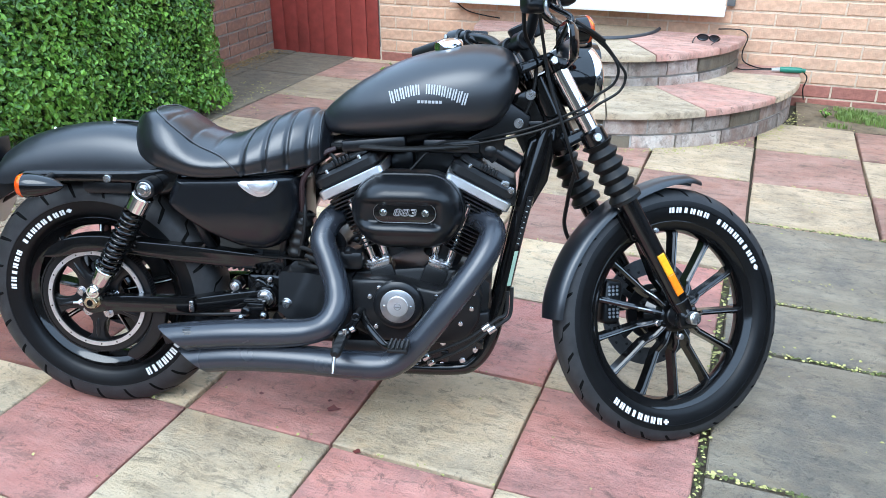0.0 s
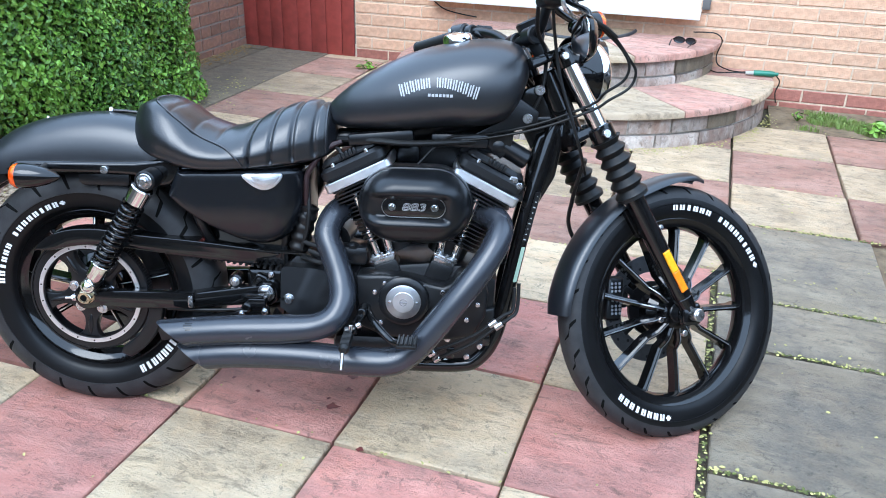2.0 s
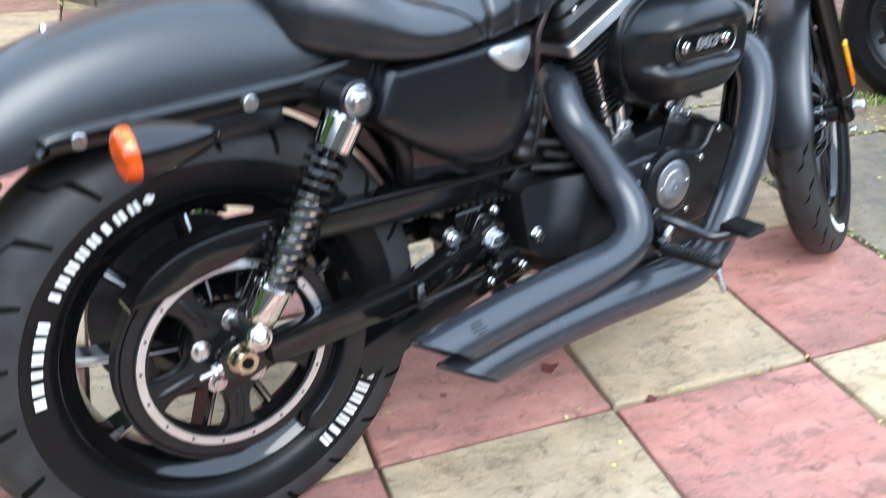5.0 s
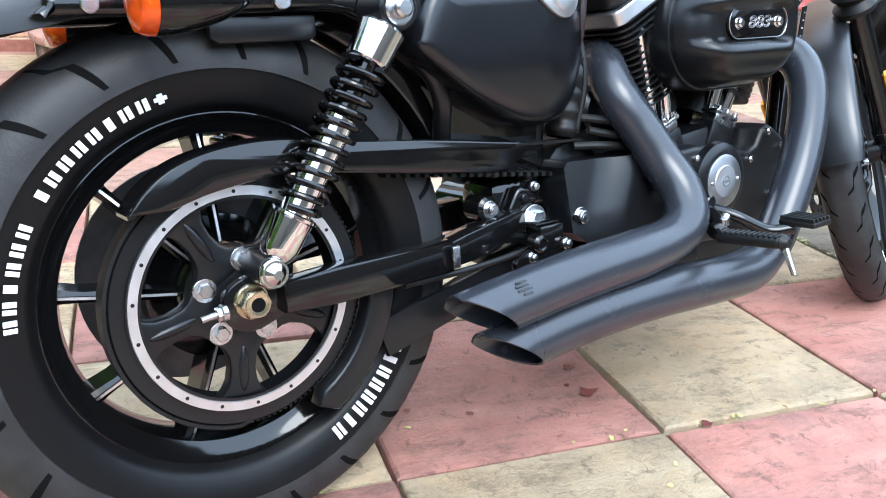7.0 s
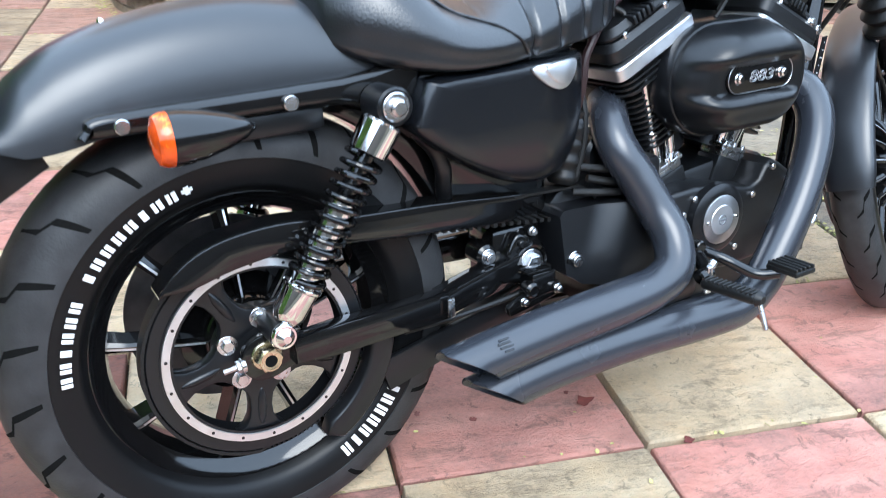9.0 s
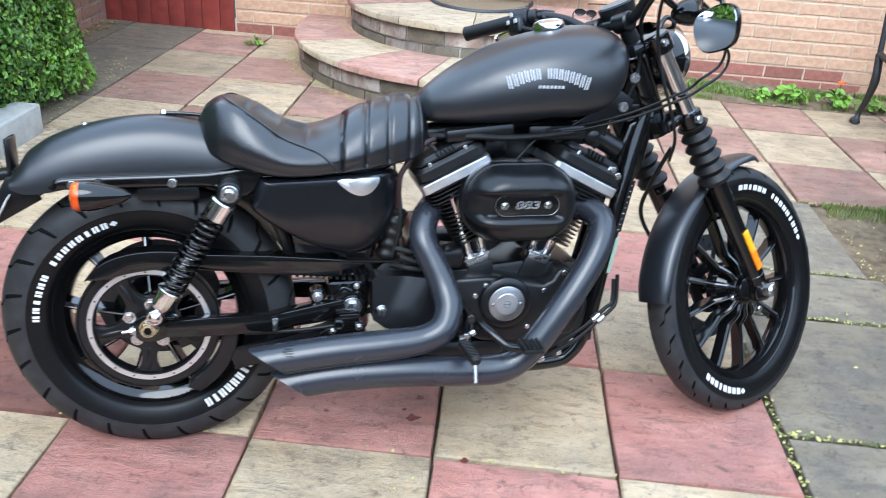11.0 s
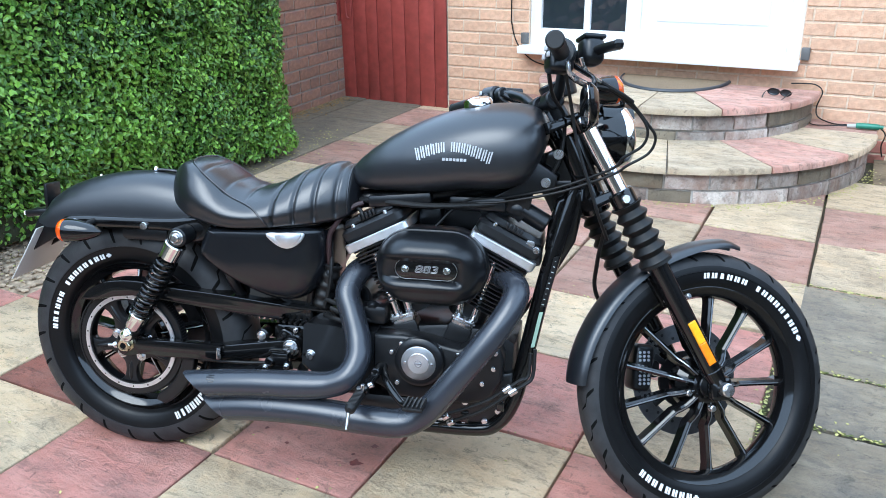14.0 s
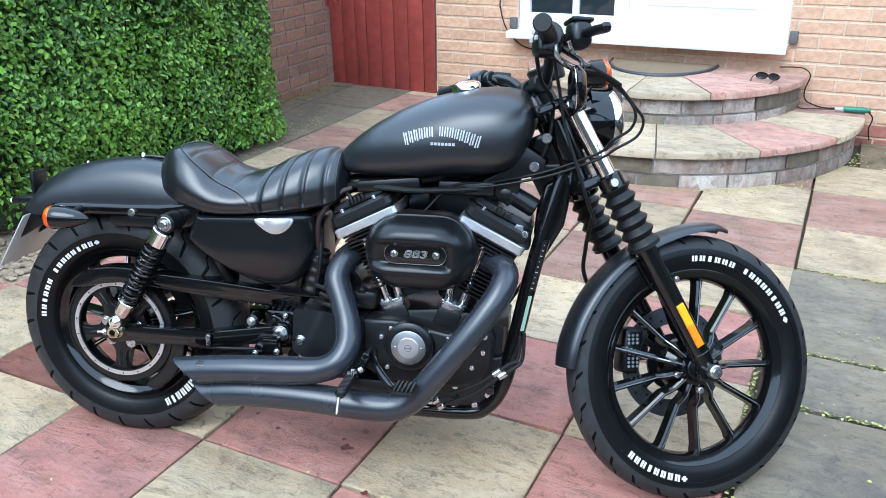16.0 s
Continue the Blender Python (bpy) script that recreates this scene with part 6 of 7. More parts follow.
for side in (-1, 1):
    a, b = Vector((0.953, side * 0.389, 1.036)), Vector((1.015, side * 0.265, 1.047))
    grip = part("grip", joined(rod(a, b, 0.0185, None, 24, 0.003), rod(a - (b - a).normalized() * 0.004, a + (b - a).normalized() * 0.006, 0.0195, None, 24, 0.003)), SOFT_RUBBER, bike, "black rubber grip", FORK)
    c, d = Vector((1.015, side * 0.265, 1.047)), Vector((1.035, side * 0.225, 1.049))
    sw = part("switch_housing", joined(rod(c, d, 0.032, 0.030, 24, 0.005), box(c.lerp(d, 0.5) + Vector((-0.006, 0, -0.016)), (0.056, 0.05, 0.050), 0.012, 3)), SATIN, bike, "", FORK)
    for k in range(3):
        part("switch_button", box(c.lerp(d, 0.5) + Vector((-0.036, side * (0.014 - 0.014 * k), -0.006 + 0.016 * (k % 2))), (0.006, 0.010, 0.011), 0.002), SILVER_PRINT, sw, "", FORK)
    e = Vector((1.045, side * 0.205, 1.050))
    perch = part("lever_perch", joined(rod(d, e, 0.022, None, 20, 0.003), box(e + Vector((0.022, 0, 0.004)), (0.05, 0.034, 0.026), 0.006)), SATIN, bike, "", FORK)
    lever = tube([e + Vector((0.045, 0, 0.004)), (1.095, side * 0.26, 1.055), (1.092, side * 0.32, 1.048), (1.082, side * 0.395, 1.034), (1.078, side * 0.41, 1.032)], 0.0075, 12, 8, flat=1.5)
    part("control_lever", joined(lever, moved(spin([(0, -0.010), (0.007, -0.008), (0.010, 0), (0.007, 0.008), (0, 0.010)], 16), Matrix.Translation((1.077, side * 0.413, 1.031)))), SATIN if side < 0 else CHROME, bike, "brake lever" if side < 0 else "clutch lever", FORK)
    c = Vector((1.172, side * 0.168, 0.995))
    ind = part("front_indicator", moved(spin([(0, -0.062), (0.012, -0.058), (0.024, -0.040), (0.031, -0.016), (0.0325, 0.008), (0, 0.008)], 32), FORK @ Matrix.Translation(c) @ Matrix.Rotation(radians(82), 4, "Y")), GLOSS, bike, "gloss black front indicator")
    part("lens", moved(spin([(0.0315, 0.006), (0.0315, 0.016), (0.026, 0.023), (0.013, 0.028), (0, 0.029)], 32), FORK @ Matrix.Translation(c) @ Matrix.Rotation(radians(82), 4, "Y")), AMBER, ind, "amber lens")
    part("stem", tube([c + Vector((-0.03, 0, 0)), c + Vector((-0.08, side * -0.0, 0.02)), (1.035, side * 0.185, 1.045)], 0.008), GLOSS, ind, "", FORK)
    if side > 0:
        continue
    mc = Vector((1.052, side * 0.322, 0.922))
    nz = Vector((-0.955, 0.28, -0.07)).normalized()
    ny = (Vector((0, 0, 1)) - nz * nz.z).normalized()
    nx = ny.cross(nz)
    mm = FORK @ Matrix.Translation(mc) @ Matrix((nx, ny, nz)).transposed().to_4x4()
    shape = [(-0.050, 0.020), (-0.030, 0.034), (0.020, 0.036), (0.048, 0.026), (0.052, 0.000), (0.036, -0.030), (0.000, -0.036), (-0.036, -0.030), (-0.052, -0.006)]
    rim = [(p.x * 1.38, p.z * 1.28) for p in smooth_closed([(a, 0, b) for a, b in shape], 4)]
    levels = ((0.30, -0.020), (0.75, -0.016), (0.97, -0.004), (1.0, 0.003), (0.96, 0.006))
    mir = part("mirror", moved(loft([[(a * f, b * f, h) for a, b in rim] for f, h in levels]), mm), GLOSS, bike, "black mirror hung below the bar")
    part("mirror_glass", moved(loft([[(a * f, b * f, h) for a, b in rim] for f, h in ((0.94, 0.0045), (0.93, 0.0072), (0.4, 0.0078))]), mm), MIRROR, mir)
    part("mirror_stem", tube([mm @ Vector((0, 0.036, -0.012)), mm @ Vector((0.0, 0.058, -0.016)), fk((1.060, side * 0.270, 1.010)), fk((1.045, side * 0.235, 1.035))], 0.0055, 12), GLOSS, mir)
part("brake_reservoir", joined(box((1.092, -0.245, 1.058), (0.050, 0.056, 0.062), 0.018, 4), box((1.092, -0.245, 1.087), (0.050, 0.056, 0.010), 0.004)), SATIN, bike, "brake fluid reservoir", FORK)

# cables and hoses
def cable(name, pts, r=0.0034, mat=SOFT_RUBBER, m=None, label=""):
    return part(name, tube(pts, r, 10, 8), mat, bike, label, m)


part("cable_elbow", tube([fk((1.017, -0.300, 1.020)), fk((1.023, -0.295, 0.997)), fk((1.051, -0.28, 0.984)), fk((1.095, -0.25, 0.983))], 0.005, 10), STEEL, bike, "bright cable elbow")
part("cable_elbow", tube([fk((1.058, -0.272, 1.036)), fk((1.070, -0.265, 1.015)), fk((1.092, -0.253, 1.003)), fk((1.118, -0.24, 0.995))], 0.005, 10), STEEL, bike, "bright cable elbow")
for start, out in (((1.095, -0.25, 0.983), 0.0), ((1.118, -0.24, 0.995), 0.018)):
    part("cable_sleeve", tube([fk(start), fk((1.15 + out, -0.228, 0.982 - out * 0.3)), fk((1.19 + out, -0.21, 0.968 - out * 0.3))], 0.0058, 10), SOFT_RUBBER, bike)
cable("throttle_cable", [fk((1.18, -0.214, 0.970)), fk((1.225, -0.205, 0.940)), fk((1.252, -0.198, 0.905)), fk((1.250, -0.18, 0.872)), fk((1.215, -0.155, 0.845)), Vector((1.24, -0.07, 0.845)), Vector((1.12, -0.062, 0.795)), Vector((0.99, -0.068, 0.765)), Vector((0.90, -0.075, 0.755)), Vector((0.84, -0.08, 0.70))])
cable("idle_cable", [fk((1.20, -0.214, 0.965)), fk((1.250, -0.20, 0.919)), fk((1.276, -0.19, 0.890)), fk((1.268, -0.175, 0.856)), fk((1.225, -0.155, 0.828)), Vector((1.24, -0.08, 0.832)), Vector((1.12, -0.070, 0.785)), Vector((0.99, -0.076, 0.757)), Vector((0.89, -0.083, 0.745)), Vector((0.83, -0.085, 0.69))])
cable("brake_hose", [fk((1.05, -0.20, 1.04)), fk((1.09, -0.14, 0.97)), fk((1.115, -0.12, 0.88)), fk((1.15, -0.115, 0.78)), fk((1.18, -0.10, 0.71)), fk((1.23, -0.04, 0.66))], 0.004)
cable("brake_hose", [fk((1.215, -0.06, 0.69)), fk((1.235, 0.03, 0.60)), fk((1.26, 0.085, 0.52)), fk((1.34, 0.09, 0.40))], 0.0055)
cable("clutch_cable", [fk((1.03, 0.20, 1.04)), fk((1.10, 0.12, 0.96)), fk((1.15, 0.06, 0.85)), Vector((1.14, 0.06, 0.70)), Vector((1.08, 0.14, 0.50)), Vector((1.0, 0.19, 0.35))], 0.005)
cable("switch_loom", [fk((0.995, -0.24, 1.03)), fk((1.05, -0.13, 0.985)), fk((1.10, -0.08, 0.94)), Vector((1.12, -0.05, 0.86)), Vector((1.08, -0.045, 0.78))], 0.0048)
cable("switch_loom", [fk((0.995, 0.24, 1.03)), fk((1.05, 0.13, 0.985)), fk((1.10, 0.08, 0.94)), Vector((1.12, 0.03, 0.86))], 0.006)
cable("loom", [(0.64, -0.060, 0.735), (0.615, -0.070, 0.725), (0.588, -0.078, 0.700), (0.570, -0.080, 0.675), (0.558, -0.080, 0.652), (0.555, -0.079, 0.620), (0.553, -0.072, 0.585), (0.550, -0.060, 0.550)], 0.0068, WIRE_RED, None, "dark red taped wiring loom")
cable("plug_lead", [(0.63, -0.05, 0.74), (0.72, -0.09, 0.745), (0.80, -0.095, 0.742), (0.88, -0.09, 0.745), (0.97, -0.07, 0.75)], 0.0075)
cable("plug_lead", [(0.60, -0.05, 0.73), (0.640, -0.072, 0.712), (0.628, -0.085, 0.672), (0.640, -0.080, 0.630)], 0.005)
cable("vent_hose", [(0.556, -0.060, 0.63), (0.560, -0.076, 0.57), (0.556, -0.080, 0.52), (0.540, -0.078, 0.46)], 0.006)
part("wiring_tray", joined(box((0.74, -0.075, 0.752), (0.16, 0.035, 0.030), 0.008, 2, pose(0, 0, 0, 0, -6)), box((0.93, -0.06, 0.748), (0.14, 0.03, 0.035), 0.008)), SATIN, bike)
part("battery_box", prism([(0.331 * math.cos(radians(a)), 0.322 + 0.331 * math.sin(radians(a))) for a in range(68, 14, -6)] + [(0.40, 0.405), (0.50, 0.41), (0.50, 0.668), (0.15, 0.655)], -0.055, 0.055, 0.006, 2), GLOSS, bike, "black battery box and inner guard behind the side cover")
part("exhaust_port", prism([(0.628, 0.590), (0.668, 0.600), (0.680, 0.565), (0.668, 0.535), (0.634, 0.540)], -0.045, 0.030, 0.008, 2), WRINKLE, bike)
part("horn_cover", prism([(0.70, 0.60), (0.72, 0.745), (0.98, 0.745), (0.985, 0.60), (0.92, 0.54), (0.76, 0.54)], 0.055, 0.11, 0.012, 2), SATIN, bike)
part("neck_gusset", prism([(1.100, 0.700), (1.118, 0.765), (1.185, 0.800), (1.182, 0.740), (1.168, 0.660), (1.115, 0.560), (1.095, 0.640)], -0.046, 0.046, 0.012, 3), GLOSS, bike)
part("ignition_switch", joined(box((0.552, -0.070, 0.540), (0.022, 0.024, 0.042), 0.008, 2, pose(0, 0, 0, 0, 14))), SATIN, bike)
part("ignition_coil", joined(rod((1.035, -0.040, 0.736), (1.098, -0.040, 0.700), 0.024, None, 24, 0.004), box((0.98, -0.02, 0.74), (0.10, 0.06, 0.05), 0.01)), SATIN, bike)
part("horn_block", joined(box((1.075, -0.06, 0.63), (0.03, 0.06, 0.05), 0.008), rod((1.06, -0.085, 0.655), (1.085, -0.09, 0.635), 0.011, None, 16, 0.002)), SATIN, bike)
for p in ((1.066, -0.092, 0.662), (1.078, -0.095, 0.648), (1.062, -0.09, 0.60)):
    bolt(p, 0.0085, 0.008, sides=12)
boot = along((0.556, -0.055, 0.568), (0.525, -0.060, 0.448))
part("rubber_boot", moved(spin([(0.020, -0.004)] + [(0.0250 + 0.0020 * math.cos(2 * math.pi * k / 10), 0.0266 * k / 10) for k in range(43)] + [(0.020, 0.118)], 24), boot), SOFT_RUBBER, bike, "ribbed rubber boot")
part("oil_tank", box((0.46, 0.0, 0.585), (0.20, 0.13, 0.16), 0.02, 3), SATIN, bike)
part("starter_motor", joined(rod((0.62, -0.06, 0.485), (0.62, 0.10, 0.485), 0.04, None, 28, 0.006), box((0.66, -0.06, 0.455), (0.10, 0.08, 0.05), 0.012), rod((0.672, -0.08, 0.472), (0.672, -0.098, 0.472), 0.018, 0.014, 20, 0.004)), SATIN, bike)
for pts in ([(0.560, -0.085, 0.462), (0.600, -0.098, 0.452), (0.650, -0.098, 0.444), (0.690, -0.088, 0.436)], [(0.548, -0.080, 0.482), (0.590, -0.094, 0.474), (0.640, -0.094, 0.462), (0.680, -0.084, 0.452)], [(0.540, -0.075, 0.440), (0.580, -0.100, 0.438), (0.630, -0.100, 0.430)]):
    cable("oil_hose", pts, 0.0065)

# foot controls and oil lines
PEG = pose(0.684, -0.288, 0.302, -3, 0, 3)
peg = part("foot_peg", joined(box((0, 0.004, 0), (0.025, 0.104, 0.017), 0.007, 3), rod((0, -0.044, 0), (0, -0.056, 0), 0.0125, 0.009, 20, 0.003)), SOFT_RUBBER, bike, "folding foot peg with a ribbed rubber", PEG)
for k in range(11):
    part("peg_rib", box((0, -0.040 + 0.0085 * k, 0.0088), (0.022, 0.0038, 0.0045), 0.001, 1), SOFT_RUBBER, peg, "", PEG)
part("peg_mount", joined(tube([(0.712, -0.10, 0.330), (0.708, -0.17, 0.334), (0.694, -0.222, 0.318)], 0.012, 16), rod((0.672, -0.228, 0.306), (0.700, -0.228, 0.312), 0.013, None, 16, 0.003)), GLOSS, peg)
part("feeler_pin", rod((0.684, -0.340, 0.298), (0.683, -0.356, 0.262), 0.0046, 0.0038, 14, 0.001), STEEL, peg, "bright steel feeler pin")
part("hinge_pin", joined(rod((0.688, -0.236, 0.326), (0.688, -0.236, 0.296), 0.006, None, 12, 0.001), rod((0.700, -0.226, 0.318), (0.710, -0.224, 0.324), 0.008, None, 12, 0.001)), STEEL, peg)
pedal = part("brake_pedal", joined(tube([(0.715, -0.150, 0.335), (0.745, -0.21, 0.318), (0.785, -0.245, 0.292), (0.815, -0.27, 0.294)], 0.0095, 14), rod((0.708, -0.15, 0.342), (0.708, -0.20, 0.342), 0.011, None, 16, 0.002)), GLOSS, bike, "black brake pedal")
part("pedal_pad", box((0.826, -0.282, 0.304), (0.048, 0.06, 0.009), 0.003), SOFT_RUBBER, pedal)
for k in range(5):
    part("pad_rib", box((0.806 + 0.010 * k, -0.282, 0.3105), (0.005, 0.056, 0.007), 0.001, 1), SOFT_RUBBER, pedal)
cable("oil_line", [(0.84, -0.150, 0.212), (0.87, -0.165, 0.232), (0.93, -0.168, 0.258), (0.985, -0.165, 0.285), (1.02, -0.160, 0.310), (1.055, -0.150, 0.334), (1.075, -0.140, 0.345), (1.078, -0.13, 0.40)], 0.0048)
cable("oil_line", [(0.86, -0.150, 0.200), (0.90, -0.165, 0.222), (0.96, -0.166, 0.250), (1.005, -0.163, 0.280), (1.035, -0.158, 0.305), (1.068, -0.148, 0.325), (1.086, -0.138, 0.345), (1.088, -0.128, 0.41)], 0.0048)
for a, b in (((0.872, -0.166, 0.226), (0.888, -0.168, 0.237)), ((0.885, -0.165, 0.212), (0.900, -0.167, 0.222)), ((1.018, -0.162, 0.308), (1.036, -0.158, 0.321)), ((1.032, -0.160, 0.302), (1.050, -0.155, 0.314))):
    part("line_fitting", rod(a, b, 0.0085, None, 12, 0.0015), STEEL, bike)
part("line_bracket", box((0.925, -0.158, 0.232), (0.02, 0.012, 0.03), 0.003), GLOSS, bike)
part("line_bracket", box((1.012, -0.155, 0.268), (0.018, 0.012, 0.028), 0.003), GLOSS, bike)
stand = part("side_stand", joined(tube([(0.78, 0.13, 0.20), (0.76, 0.19, 0.11), (0.74, 0.245, 0.046)], 0.011), box((0.74, 0.25, 0.043), (0.06, 0.03, 0.008), 0.003, rot=pose(0, 0, 0, 9))), GLOSS, bike, "side stand with its foot on the paving")


# ---------------------------------------------------------------- beds, dirt, litter
def sheet(name, corners, z, mat, label, nx=40, ny=40, bumpy=0.006, kind="structure"):
    """A softly uneven sheet between four corners, in the paving's frame."""
    bm = bmesh.new()
    a, b, c, d = [Vector((u * FLAG, v * FLAG, 0)) for u, v in corners]
    grid = []
    for i in range(nx + 1):
        row = []
        for j in range(ny + 1):
            p = a.lerp(b, i / nx).lerp(d.lerp(c, i / nx), j / ny)
            row.append(bm.verts.new((p.x, p.y, z + bumpy * noise.noise(Vector((p.x * 3, p.y * 3, 1.7))) + 0.5 * bumpy * noise.noise(Vector((p.x * 11, p.y * 11, 5.2))))))
        grid.append(row)
    for i in range(nx):
        for j in range(ny):
            bm.faces.new((grid[i][j], grid[i + 1][j], grid[i + 1][j + 1], grid[i][j + 1]))
    return tagged(part(name, bm, mat, None, "", PAVE), label, name.split("_")[0], kind=kind)


sheet("soil_patch", [(3.36, -6), (14, -6), (14, 4.33), (3.36, 4.33)], -0.012, SOIL, "bare trodden earth with sparse grass", 60, 60, 0.012)
sheet("soil_bed", [(2.6, 7.93), (9.5, 7.93), (9.5, 10.2), (2.6, 10.2)], -0.010, SOIL, "narrow earth bed along the house wall", 50, 20, 0.012)
sheet("gravel_strip", [(-6.6, -5), (-4.0, -5), (-4.0, 4.4), (-6.6, 4.4)], -0.006, GRAVEL, "gravel strip at the foot of the hedge", 30, 60, 0.006)


def blades(name, spots, heights, mat, label, width=0.004):
    """Grass: one object of many bent blades, standing at spots in the paving's frame."""
    verts, faces = [], []
    for (x, y), h in zip(spots, heights):
        a, lean = rng.uniform(0, 6.283), rng.uniform(0.1, 0.8) * h
        dx, dy = math.cos(a), math.sin(a)
        w = width * rng.uniform(0.6, 1.3)
        b = len(verts)
        verts += [(x - dy * w, y + dx * w, -0.012), (x + dy * w, y - dx * w, -0.012), (x + dx * lean * 0.4 + dy * w * 0.7, y + dy * lean * 0.4 - dx * w * 0.7, h * 0.6), (x + dx * lean * 0.4 - dy * w * 0.7, y + dy * lean * 0.4 + dx * w * 0.7, h * 0.6), (x + dx * lean, y + dy * lean, h)]
        faces += [(b, b + 1, b + 2, b + 3), (b + 3, b + 2, b + 4)]
    me = bpy.data.meshes.new(name)
    me.from_pydata(verts, [], faces)
    me.materials.append(mat)
    ob = new(name, me)
    ob.matrix_world = PAVE
    return tagged(ob, label, "grass", kind="stuff")


def patchy(n, u0, u1, v0, v1, cut, scale=2.2, seed=0.0):
    out = []
    while len(out) < n:
        u, v = rng.uniform(u0, u1), rng.uniform(v0, v1)
        if noise.noise(Vector((u * scale, v * scale, seed))) > cut:
            out.append((u * FLAG, v * FLAG))
    return out


bed = patchy(4200, 2.9, 7.0, 8.05, 9.0, 0.0, 1.6, 2.0)
blades("bed_grass", bed, rng.uniform(0.006, 0.026, len(bed)), GRASS, "thin rough grass along the house wall", 0.003)
lawn = patchy(8000, 4.0, 8.0, 2.4, 4.38, 0.0, 1.5, 4.0) + patchy(2200, 3.5, 6.5, 4.05, 4.38, -0.4, 2.0, 1.0)
blades("dirt_grass", lawn, rng.uniform(0.005, 0.024, len(lawn)), GRASS, "sparse short grass on the bare earth", 0.0018)
lawn = patchy(1500, 3.45, 6.5, 1.0, 2.6, 0.22, 1.7, 6.0)
blades("dirt_tufts", lawn, rng.uniform(0.006, 0.022, len(lawn)), GRASS, "scattered tufts on the bare earth")


def weed(x, y, size, n, label, flower=False):
    """A rosette of broad leaves, in the house's frame."""
    w = thing("weed", label, "weed", HOUSE @ pose(x, y, floor_z((HOUSE @ Vector((x, y, 0))).x) - 0.010))
    ang = rng.uniform(0, 6.283, n)
    rad = rng.uniform(0.15, 1.0, n) * size
    hh = rng.uniform(0.25, 0.95, n) * size
    places = np.stack([rad * np.cos(ang), rad * np.sin(ang), 0.01 + hh * (1.1 - rad / size * 0.6)], 1)
    normals = np.stack([np.cos(ang) * 0.6, np.sin(ang) * 0.6, np.ones(n)], 1)
    me = leaf_mesh(places, normals, size * 0.55, 0.6, 1.3, 0.7)
    me.materials.append(LEAF_YOUNG)
    lv = new("leaves", me)
    lv.parent = w
    part("stalks", joined(*[rod((0, 0, 0), tuple(p), 0.0016, 0.001, 5) for p in places[:: max(1, n // 14)]]), LEAF, w)
    if flower:
        part("stalk", tube([(0, 0, 0), (0.01, 0.01, 0.08), (0.015, 0.01, 0.15)], 0.0018, 6), LEAF, w)
        part("flower_head", moved(spin([(0, 0.004), (0.010, 0.006), (0.022, 0.002), (0.026, -0.006), (0.012, -0.010), (0, -0.010)], 14), Matrix.Translation((0.015, 0.01, 0.155))), FLOWER, w, "orange flower head")


DRY_LEAF = material("dry_leaf", (0.30, 0.20, 0.09), 0.8, vary=0.4, scale=60)
FLOWER = material("orange_petal", (0.80, 0.13, 0.01), 0.6, vary=0.2, scale=60)
for x, y, s, n in ((3.73, -0.42, 0.12, 46), (3.55, -0.44, 0.08, 30), (4.02, -0.40, 0.11, 46), (4.22, -0.46, 0.09, 34), (4.5, -0.40, 0.10, 36), (3.12, -0.30, 0.05, 20)):
    weed(x, y, s, n, "low broad-leaved weed in the earth bed", flower=(x == 4.02))
weed(0.25, -0.33, 0.07, 26, "small weed growing from a paving joint")

# blossom and moss in the joints
def litter(name, spots, size, mat, label, lift=0.0):
    n = len(spots)
    places = np.array([(x, y, lift + 0.0015 + 0.002 * rng.random()) for x, y in spots])
    normals = np.tile(np.array([0.0, 0.0, 2.0]), (n, 1))
    me = leaf_mesh(places, normals, size, 0.5, 1.5, 0.8)
    me.materials.append(mat)
    ob = new(name, me)
    ob.matrix_world = PAVE
    return tagged(ob, label, "litter", kind="stuff")


spots, moss = [], []
for v in GREY_V[1:]:
    spots += [(rng.uniform(2.05, 3.45) * FLAG, (v + rng.normal(0, 0.02)) * FLAG) for _ in range(90)]
    moss += [(rng.uniform(2.05, 3.45) * FLAG, (v + rng.normal(0, 0.010)) * FLAG) for _ in range(130)]
spots += [((2.015 + rng.normal(0, 0.02)) * FLAG, rng.uniform(-1.5, 4.3) * FLAG) for _ in range(260)]
moss += [((2.015 + rng.normal(0, 0.010)) * FLAG, rng.uniform(-1.5, 4.3) * FLAG) for _ in range(260)]
spots += [((3.45 + rng.normal(0, 0.05)) * FLAG, rng.uniform(-1.0, 4.3) * FLAG) for _ in range(160)]
for v in ROWS_V[3:13]:
    spots += [(rng.uniform(-4, 5) * FLAG, (v + rng.normal(0, 0.015)) * FLAG) for _ in range(30 if v < 3 else 110)]
spots += [(rng.uniform(3.4, 6) * FLAG, rng.uniform(0, 4.3) * FLAG) for _ in range(240)]
spots += [(rng.uniform(-5, 3.4) * FLAG, rng.uniform(-2.5, 8) * FLAG) for _ in range(220)]
litter("fallen_blossom", spots, 0.0095, PETAL, "small yellow blossom fallen in the joints")
litter("joint_moss", moss, 0.012, MOSS, "moss and seedlings in the paving joints", -0.004)
foot = []
for k in range(760):
    a = math.pi + math.pi * rng.random()
    r = 1.19 + abs(rng.normal(0, 0.035))
    p = PAVE.inverted() @ (HOUSE @ Vector((S1[0] + r * math.cos(a), S1[1] + r * math.sin(a), 0)))
    foot.append((p.x, p.y))
litter("blossom_at_steps", foot, 0.012, PETAL, "yellow blossom drifted against the steps")
led = []
